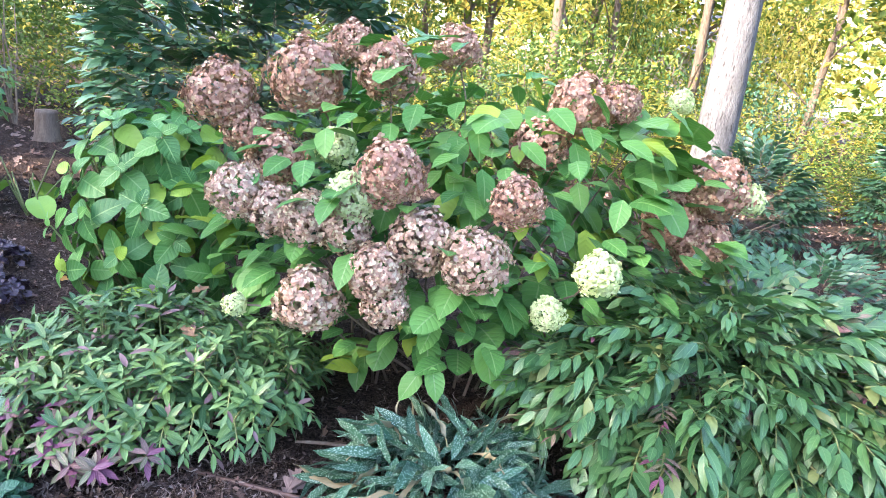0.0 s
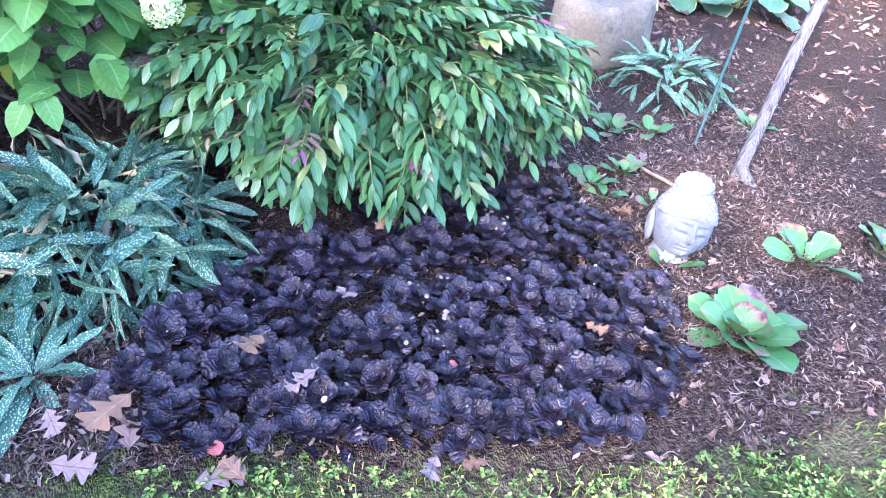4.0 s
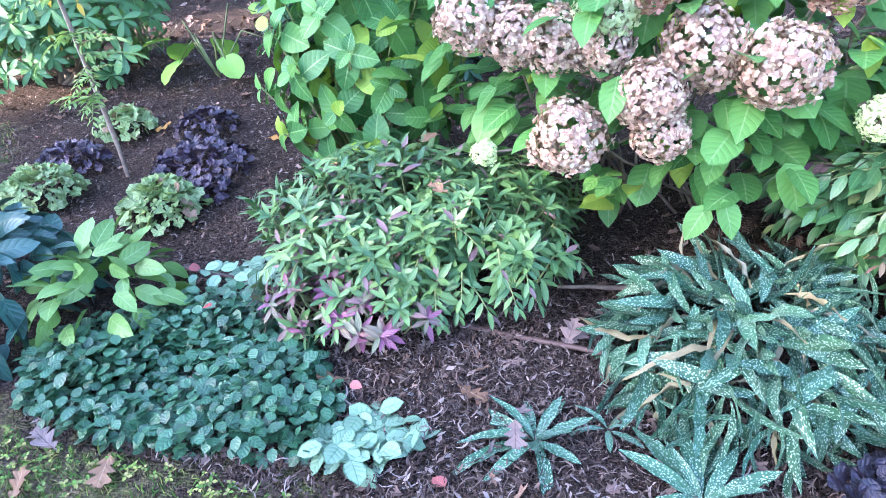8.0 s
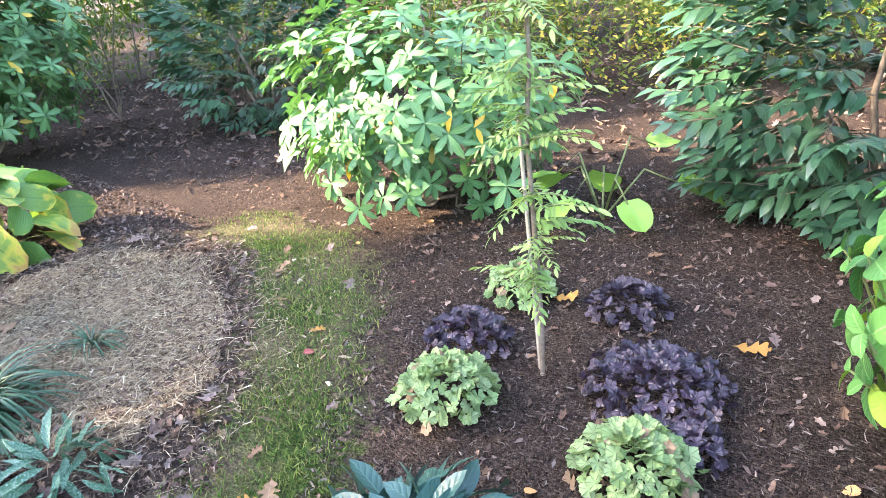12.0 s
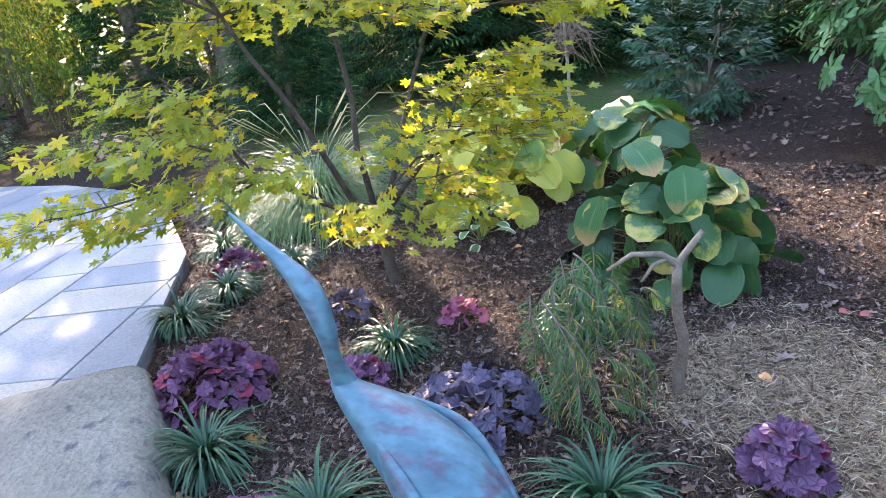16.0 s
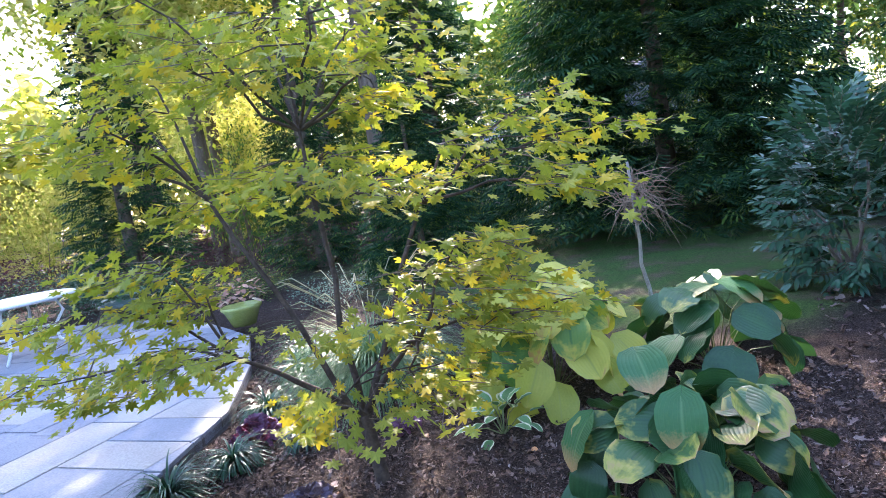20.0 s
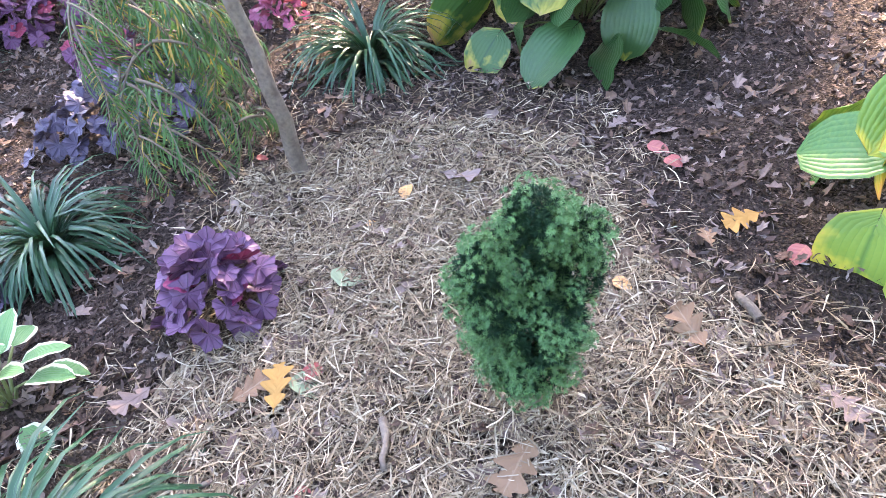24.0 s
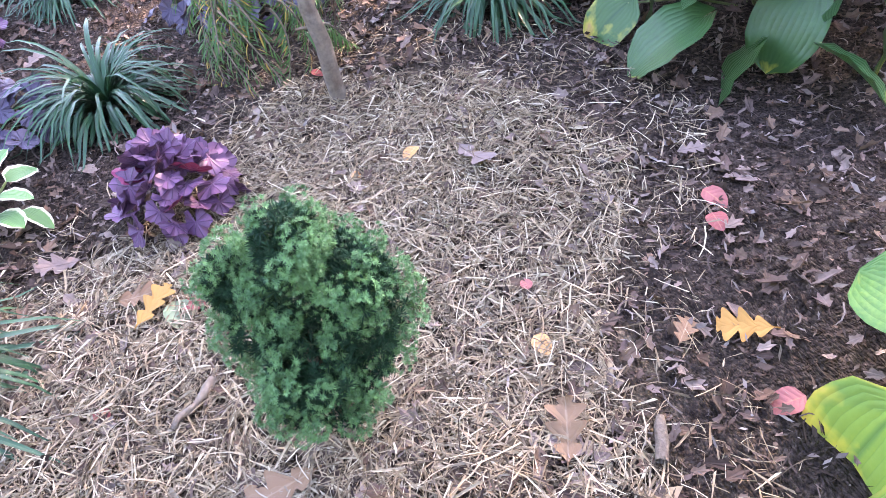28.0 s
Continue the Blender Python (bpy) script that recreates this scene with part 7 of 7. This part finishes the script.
def far_wood(name, a0, a1, dist, h, n, mat):
    a = rand(a0, a1, n)
    d = dist * rand(0.9, 1.25, n)
    z = h * rand(0, 1, n) ** 0.8 * (0.75 + 0.25 * np.sin(a * 23) * np.cos(a * 41))
    P = np.stack([-3 + d * np.cos(a), 2 + d * np.sin(a), z], -1)
    solo(name, mesh(name, *strew(FAR_LEAF, turns(rand(0, 6.28, n), rand(-0.8, 0.5, n), rand(-0.6, 0.6, n)), dist * 0.03 * rand(0.6, 1.3, n), P), mat, False), Matrix(), "distant autumn woods", "woods", kind="stuff")


far_wood("far_woods", radians(-20), radians(100), 42, 14, 9000, WOOD_LEAF)
far_wood("far_woods", radians(95), radians(200), 40, 14, 9000, WOOD_GREEN)
far_wood("far_woods", radians(226), radians(266), 46, 15, 10000, GOLD_LEAF)
far_wood("far_woods", radians(188), radians(230), 44, 19, 9000, WOOD_GREEN)
far_wood("far_woods", radians(262), radians(342), 46, 12, 6000, WOOD_GREEN)

for x, y, h in ((-25.5, -5.0, 4.2), (-25.0, -8.0, 3.4), (-23.5, -10.5, 4.5), (-27, -2.5, 5.0)):
    thicket("garden_shrub", x, y, (2.0, 1.6), h, 1500, WOOD_GREEN, "tall green shrubs before the neighbouring house", 0.16)

# slim woodland trunks behind the border
slim = [tube(bent((0, 0, -0.1), (0.3 - 0.2 * q, 0.1 * q, 8.0), 0, 0.05, 7), np.linspace(0.085 + 0.02 * q, 0.04, 8), 8) for q in range(3)]
slim = [mesh("trunk", *s, BARK) for s in slim]
for k in range(14):
    st = thing("woodland_sapling", -4.5 + 1.35 * k, 12.0 + 4.5 * ((k * 0.618) % 1), 0, k * 83.0, "slim dark woodland trunk among the undergrowth", "tree", "woodland saplings")
    part("trunk", slim[k % 3], st)
    for q in range(3):
        part("limb", mesh("limb", *tube(bent((0.1, 0, 1.6 + 0.9 * q), (0.9 * math.cos(k + 2 * q), 0.9 * math.sin(k + 2 * q), 2.3 + q), 0.05, 0.04, 3), [0.03, 0.02, 0.014, 0.008], 5), BARK), st)

# houses glimpsed through the trees
def house(x, y, yaw, w, d, h, rise, label):
    ob = thing("house", x, y, 0, yaw, label, "house")
    part("wall", mesh("wall", *slab(-w / 2, -d / 2, 0, w / 2, d / 2, h, 0.01), SIDING, False), ob)
    V = np.array([(-w / 2 - .4, -d / 2 - .4, h), (w / 2 + .4, -d / 2 - .4, h), (w / 2 + .4, d / 2 + .4, h), (-w / 2 - .4, d / 2 + .4, h), (-w / 2 - .4, 0, h + rise), (w / 2 + .4, 0, h + rise),
                  (-w / 2 - .4, -d / 2 - .4, h + .15), (w / 2 + .4, -d / 2 - .4, h + .15), (w / 2 + .4, d / 2 + .4, h + .15), (-w / 2 - .4, d / 2 + .4, h + .15)], float)
    F = [(3, 2, 1, 0), (0, 1, 7, 6), (2, 3, 9, 8), (6, 7, 5, 4), (8, 9, 4, 5), (0, 6, 4, 9, 3), (1, 2, 8, 5, 7)]
    part("roof", mesh("roof", V, F, None, ROOF, False), ob)
    for s in (-1, 1):
        for q in range(3):
            wd = part("window", mesh("window", *slab(-0.5, -0.04, -0.6, 0.5, 0.04, 0.6, 0.01), WHITE_METAL, False), ob, pose(-w / 3 + q * w / 3, s * (d / 2 + 0.02), h * 0.55))
            part("pane", mesh("pane", *slab(-0.42, -0.05, -0.52, 0.42, 0.05, 0.52, 0.004), GLASS_DARK, False), wd)
    return ob


house(-33.0, -9.0, 60, 9, 7, 2.6, 2.6, "neighbouring house with a grey roof among trees")
house(12.5, 46.0, 10, 11, 8, 4.0, 3.0, "house with a pale roof beyond the woods")

# stump, log edging, bare sticks
stump = thing("tree_stump", -4.2, 8.2, 0, 0, "weathered cut stump at the wood edge", "stump", "", 0.75)
part("trunk", mesh("trunk", *lathe([(0.24, -0.05), (0.19, 0.1), (0.17, 0.45), (0.155, 0.5), (0.01, 0.5)], 18), OLD_WOOD), stump)
solo("log_edging", mesh("log_edging", *tube(bent((0, 0, 0.05), (3.2, -0.5, 0.05), 0, 0.03, 6), [0.07] * 7, 9), BARK), pose(5.9, 11.6, 0), "fallen log edging the mulched path", "log")
for k, (x, y, z, l) in enumerate([(-6.0, 8.4, 0.1, 1.4), (-7.3, 8.0, 0.1, 1.3), (-5.2, 9.0, 0.2, 1.7), (-9.2, 6.0, 0.1, 1.2), (-8.2, 7.3, 0.1, 1.5)]):
    st = thing("bare_sapling", x, y, 0, k * 77, "bare leaning woodland stem", "sapling")
    for q in range(4):
        part("stem", mesh("stem", *tube(bent((0.02 * q, 0, -0.03), (0.5 - 0.3 * q, 0.3 * q - 0.3, l + 0.2 * q), 0, 0.04, 5), np.linspace(0.016, 0.005, 6), 6), TWIG), st)

# ---- grass, mulch, straw and fallen leaves ----
BEDS = [[(-9.2, -4.9), (-8.75, -4.75), (-7.65, -3.45), (-6.55, -2.45), (-5.7, -2.0), (-4.75, -1.45), (-3.4, -0.8), (-2.7, 1.5), (-2.5, 2.3), (-3.0, 2.9), (-4.0, 3.8), (-5.2, 4.1), (-7.6, 4.4), (-8.6, 2.0), (-8.6, -1.5)],
        [(-2.2, 2.4), (-1.9, 1.95), (-0.15, 1.7), (0.95, 1.57), (1.72, 1.4), (2.9, 1.08), (4.4, 0.95), (5.6, 2.5), (5.6, 5.0), (4.4, 6.5), (-2.0, 6.2), (-3.5, 5.8), (-3.2, 4.2), (-2.9, 3.5)],
        [(-2.9, 4.2), (-4.8, 4.3), (-7.5, 4.6), (-8.5, 6.5), (-4.0, 7.0), (-2.6, 6.0)]]
SLIVER = (np.array([(0.1, -0.5, 0), (0.5, 0.1, 0.06), (-0.1, 0.5, 0.02), (-0.5, -0.15, -0.03)], float), np.array([(0, 1, 2, 3)]), np.array([(0, 0), (1, 0), (1, 1), (0, 1)], float))
FLAKE = (np.array([(-0.5, -0.5, 0), (0.5, -0.35, 0.04), (0.42, 0.5, 0), (-0.5, 0.4, 0.06)], float), np.array([(0, 1, 2, 3)]), np.array([(0, 0), (1, 0), (1, 1), (0, 1)], float))


SCRAP = tri((np.array([(0, -0.5, 0.02), (0.3, -0.3, 0.1), (0.2, -0.05, 0.06), (0.42, 0.15, 0.16), (0.12, 0.28, 0.05), (0.05, 0.55, 0.12), (-0.15, 0.25, 0.06), (-0.4, 0.3, 0.18), (-0.22, 0.0, 0.05), (-0.35, -0.25, 0.14)], float) * 1.0, [tuple(range(10))], np.zeros((10, 2))))


def scatter(name, P, size, mat, label, thin=(0.25, 0.6), tilt=0.35, lift=0.012, category="mulch", shape=None):
    n = len(P)
    L = size * np.clip(rng.gamma(3, 0.34, n), 0.2, 2.2)
    S = np.stack([L * rand(*thin, n), L, L], -1)
    W = np.column_stack([P, hump(P[:, 0], P[:, 1]) + rand(0.002, lift, n)])
    solo(name, mesh(name, *strew(shape or FLAKE, turns(rand(0, 6.28, n), rng.normal(0, tilt, n), rng.normal(0, tilt, n)), S, W), mat, False), Matrix(), label, category, kind="stuff")


P = np.concatenate([in_poly(BEDS[0], 62000), in_poly(BEDS[1], 50000), in_poly([(-1.0, 1.78), (1.35, 1.5), (1.5, 2.1), (0.9, 2.7), (-0.3, 2.5)], 13000), in_poly([(2.9, 1.1), (4.4, 1.0), (4.8, 3.2), (3.1, 3.0)], 14000), in_poly(BEDS[2], 8000)])
scatter("mulch", P, 0.018, MULCH_BITS, "shredded dark bark mulch", (0.12, 0.42), 0.6, 0.024, "mulch", SLIVER)
FIBRE = np.concatenate([in_poly(BEDS[0], 22000), in_poly(BEDS[1], 22000), in_poly([(2.9, 1.1), (4.4, 1.0), (4.8, 3.2), (3.1, 3.0)], 9000), in_poly([(-1.0, 1.78), (1.35, 1.5), (1.5, 2.1), (0.9, 2.7), (-0.3, 2.5)], 8000)])
P = np.concatenate([in_poly(BEDS[0], 26000), in_poly(STRAW, 1800), in_poly(BEDS[1], 5500), in_poly(BEDS[2], 1500)])
scatter("leaf_litter", P, 0.03, DRY_BITS, "crumbled dry leaf litter", (0.45, 0.9), 0.5, 0.02, "leaf litter", SCRAP)
MID = [(-9, 4.4), (-3.0, 5.6), (4.4, 5.4), (5.6, 2.5), (9, 2.0), (11, 8), (8, 14), (-4, 13), (-13, 9), (-13, 1.5), (-8.6, 1.8)]
scatter("leaf_litter", in_poly(MID, 17000), 0.055, DRY_BITS, "dry brown leaf litter under the trees", (0.45, 0.9), 0.45, 0.03, "leaf litter", SCRAP)
P = in_poly(STRAW, 66000)
P = P[rand(0, 1, len(P)) < 0.25 + 0.75 * feather(STRAW, P[:, 0], P[:, 1], 0.35)]
CURVED = (np.array([(-0.5, -0.5, 0), (0.5, -0.5, 0), (-2.6, -0.1, 0.07), (-1.6, -0.1, 0.07), (-2.4, 0.25, 0.06), (-1.4, 0.25, 0.06), (0.2, 0.5, 0.0), (0.9, 0.5, 0.0)], float), np.array([(0, 1, 3, 2), (2, 3, 5, 4), (4, 5, 7, 6)]), np.zeros((8, 2)))
scatter("mulch", FIBRE, 0.026, MULCH_BITS, "fine bark fibres in the mulch", (0.05, 0.1), 0.35, 0.026, "mulch", CURVED)
cs = np.mean(STRAW, 0)
rim = in_poly([tuple(cs + (np.array(q) - cs) * 1.28) for q in STRAW], 9000)
P = np.concatenate([P, rim])
scatter("straw", P[::2], 0.044, STRAW_BITS, "long curved stems of pale dry straw", (0.018, 0.034), 0.25, 0.03, "straw", CURVED)
scatter("straw", P, 0.034, STRAW_BITS, "pale dry straw mulch", (0.03, 0.07), 0.3, 0.028, "straw")
scatter("straw", np.concatenate([in_poly(STRAW, 1500), in_poly([(-3.0, 3.1), (-4.2, 3.7), (-3.4, 4.0), (-2.6, 3.2), (-2.5, 2.5)], 150)]), 0.04, STRAW_BITS, "pale dry straw and chips", (0.2, 0.4), 0.2, 0.015, "straw", SLIVER)
BLADE = (np.array([(-0.05, 0, 0), (0.05, 0, 0), (0.035, 0.1, 0.6), (0, 0.35, 1.0), (-0.035, 0.1, 0.6)], float), np.array([(0, 1, 2, 3, 4)]), np.array([(0, 0), (1, 0), (1, .6), (.5, 1), (0, .6)], float))
FRONT = [(-1.95, 1.95), (-0.9, 1.72), (-0.15, 1.7), (0.95, 1.58), (1.72, 1.41), (2.42, 1.18), (3.6, 1.05), (3.6, 0.5), (-0.2, 0.9), (-2.6, 0.9), (-2.75, 1.5), (-2.55, 2.2), (-2.0, 2.3)]
STRIP = [(-2.0, 2.3), (-2.55, 2.2), (-2.9, 2.75), (-3.3, 3.25), (-4.0, 3.8), (-4.9, 4.0), (-4.5, 4.4), (-3.2, 4.15), (-2.75, 3.6), (-2.3, 2.8)]
P = np.concatenate([in_poly(FRONT, 40000), in_poly(STRIP, 11000), in_poly([(-2.0, 2.3), (-2.6, 1.9), (-2.9, 2.8), (-2.35, 2.9)], 3500)])
patchy = 0.5 + 0.5 * np.sin(P[:, 0] * 5.1 + 2) * np.cos(P[:, 1] * 6.3)
edge = np.maximum(feather(LAWN, P[:, 0], P[:, 1], 0.22), 0.1)
P = P[rand(0, 1, len(P)) < (0.2 + 0.8 * patchy) * edge ** 1.4]
n = len(P)
W = np.column_stack([P, hump(P[:, 0], P[:, 1])])
solo("grass", mesh("grass", *strew(BLADE, turns(rand(0, 6.28, n), rng.normal(0, 0.35, n), rng.normal(0, 0.3, n)), np.stack([0.04 * rand(0.6, 1.2, n), 0.05 * rand(0.5, 1.3, n), 0.034 * rand(0.4, 1.2, n)], -1), W), GRASS_BITS, False), Matrix(), "short green lawn grass and clover", "grass", kind="stuff")

TREFOIL = joined(*[strew(FAR_LEAF, turns(np.array([q * 2.09]), 0.15, 0.0), np.array([[1.5, 1.0, 1.0]]), np.array([(0, 0, 0.9)])) for q in range(3)])
P = in_poly(FRONT, 11000)
P = P[(np.sin(P[:, 0] * 4.3) * np.cos(P[:, 1] * 7.7 + 1) > -0.45) & (rand(0, 1, len(P)) < np.maximum(feather(LAWN, P[:, 0], P[:, 1], 0.2), 0.12))]
n = len(P)
solo("clover", mesh("clover", *strew((TREFOIL[0], np.array(TREFOIL[1]), TREFOIL[2]), turns(rand(0, 6.28, n), rng.normal(0, 0.25, n), rng.normal(0, 0.25, n)), 0.0135 * rand(0.6, 1.3, n), np.column_stack([P, hump(P[:, 0], P[:, 1]) + rand(0, 0.014, n)])), GRASS_BITS, False), Matrix(), "low clover and moss in the lawn", "clover", kind="stuff")

fallen = {"oak": leaf_set("oak_leaf", (OAK, oak_leaf(0.3, -0.2, 0.05)), (OAK_BROWN, OAK_GREY)), "red": leaf_set("red_leaf", (OVATE,), RED_FALLEN), "orange": leaf_set("orange_leaf", (OVATE,), ORANGE_FALLEN), "green": leaf_set("faded_leaf", (OVATE,), GREEN_FALLEN)}
LABELS = {"oak": "fallen brown lobed oak leaf on the ground", "red": "small fallen red leaf on mulch", "orange": "small fallen orange leaf on mulch", "green": "fallen faded green leaf on mulch"}


def drop_leaf(kind, x, y, s, z=0.02, k=0):
    ob = solo("fallen_leaf", fallen[kind][k % len(fallen[kind])], pose(x, y, z + float(hump(x, y)), rand(-14, 14), rand(-18, 18), rand(0, 360)) @ Matrix.Scale(s, 4), LABELS[kind], "leaf", "fallen leaves")
    return ob


for k, (kind, x, y, s, z) in enumerate([("oak", 1.36, 1.63, 0.15, 0.13), ("oak", 1.68, 1.75, 0.11, 0.14), ("oak", 1.8, 1.6, 0.1, 0.14), ("oak", 1.92, 1.91, 0.09, 0.13), ("oak", 2.11, 2.15, 0.1, 0.12), ("oak", 2.61, 1.58, 0.08, 0.13), ("oak", 2.83, 1.49, 0.06, 0.12),
        ("oak", 2.04, 1.32, 0.09, 0.05), ("oak", 2.17, 1.27, 0.08, 0.04), ("red", 1.53, 1.45, 0.05, 0.05), ("oak", 1.33, 1.52, 0.12, 0.04), ("oak", 1.15, 1.56, 0.12, 0.03), ("oak", 1.04, 1.57, 0.12, 0.03), ("oak", 1.58, 1.36, 0.09, 0.04), ("oak", 1.15, 1.7, 0.09, 0.06), ("red", 2.14, 1.52, 0.03, 0.14),
        ("red", -0.5, 2.25, 0.04, 0.16), ("red", 0.1, 2.02, 0.04, 0.1), ("oak", 0.61, 1.96, 0.1, 0.12), ("oak", 0.71, 2.36, 0.12, 0.02), ("oak", 0.4, 2.13, 0.11, 0.02), ("red", 0.45, 1.78, 0.05, 0.02), ("red", 0.2, 1.95, 0.06, 0.02), ("oak", -0.72, 1.68, 0.12, 0.03), ("oak", -0.55, 1.71, 0.12, 0.03), ("oak", 0.05, 2.1, 0.1, 0.03),
        ("oak", -2.88, 2.3, 0.14, 0.02), ("oak", -2.96, 2.68, 0.1, 0.02), ("oak", -0.63, 3.06, 0.13, 0.03), ("oak", -1.17, 3.93, 0.14, 0.03), ("orange", -0.67, 3.28, 0.05, 0.02), ("oak", -3.49, 3.95, 0.1, 0.02), ("oak", -2.93, 3.2, 0.09, 0.02),
        ("red", -5.56, 2.11, 0.07, 0.02), ("red", -5.53, 2.19, 0.06, 0.02), ("red", -5.07, 2.22, 0.035, 0.03), ("orange", -5.03, 2.34, 0.05, 0.03), ("red", -4.18, 2.19, 0.04, 0.02), ("orange", -4.99, 1.65, 0.06, 0.03), ("oak", -5.09, 1.69, 0.13, 0.03), ("oak", -4.58, 2.46, 0.15, 0.02), ("red", -5.42, 2.64, 0.07, 0.02),
        ("green", -4.33, 1.97, 0.09, 0.03), ("red", -4.4, 2.0, 0.06, 0.02), ("oak", -4.25, 2.02, 0.12, 0.03), ("oak", -4.2, 1.91, 0.1, 0.03), ("green", -4.58, 1.84, 0.11, 0.03), ("oak", -4.12, 1.71, 0.11, 0.02), ("oak", -5.27, 2.47, 0.08, 0.03), ("oak", -4.97, 2.62, 0.12, 0.02), ("oak", -5.04, 2.81, 0.12, 0.02), ("oak", -5.05, 2.61, 0.1, 0.02),
        ("oak", -3.96, 2.08, 0.1, 0.1), ("red", -3.45, 1.0, 0.07, 0.12), ("oak", -5.32, 1.98, 0.08, 0.02), ("red", -0.85, 2.6, 0.05, 0.06), ("oak", 0.1, 2.95, 0.1, 0.47), ("oak", 0.3, 2.6, 0.09, 0.44), ("orange", -0.2, 2.8, 0.05, 0.45)]):
    drop_leaf(kind, x, y, s, z, k)
for poly, n in ((BEDS[0], 80), (BEDS[1], 46), (FRONT, 14), (STRIP, 12), (BEDS[2], 20)):
    for k, (x, y) in enumerate(in_poly(poly, n)):
        kind = ("oak", "oak", "oak", "oak", "red", "oak", "orange", "oak", "oak")[k % 9]
        drop_leaf(kind, float(x), float(y), float(rand(0.07, 0.15)) if kind == "oak" else float(rand(0.03, 0.06)), 0.02, int(rng.integers(4)))
for k, (x, y, l, a) in enumerate([(-3.95, 2.0, 0.14, 70), (3.7, 2.25, 0.5, 20), (-4.4, 2.2, 0.12, -40), (0.95, 2.75, 0.3, 100)]):
    solo("twig", mesh("twig", *tube(bent((0, 0, 0), (0, l, 0.01), 0.005, 0.006, 5), np.linspace(0.011, 0.006, 6), 6), TWIG), pose(x, y, 0.015, 0, 0, a), "short broken twig on the mulch", "twig")
solo("wood_chunk", mesh("wood_chunk", *tube([(0, 0, 0), (0.002, 0.05, 0.004), (-0.002, 0.1, 0.003), (0, 0.13, 0.0)], [0.019, 0.02, 0.018, 0.012], 9), OLD_WOOD), pose(-5.12, 2.66, 0.02, 0, 0, 150) @ Matrix.Diagonal((0.6, 0.65, 0.6, 1)), "short grey weathered chunk of wood on the straw", "wood")
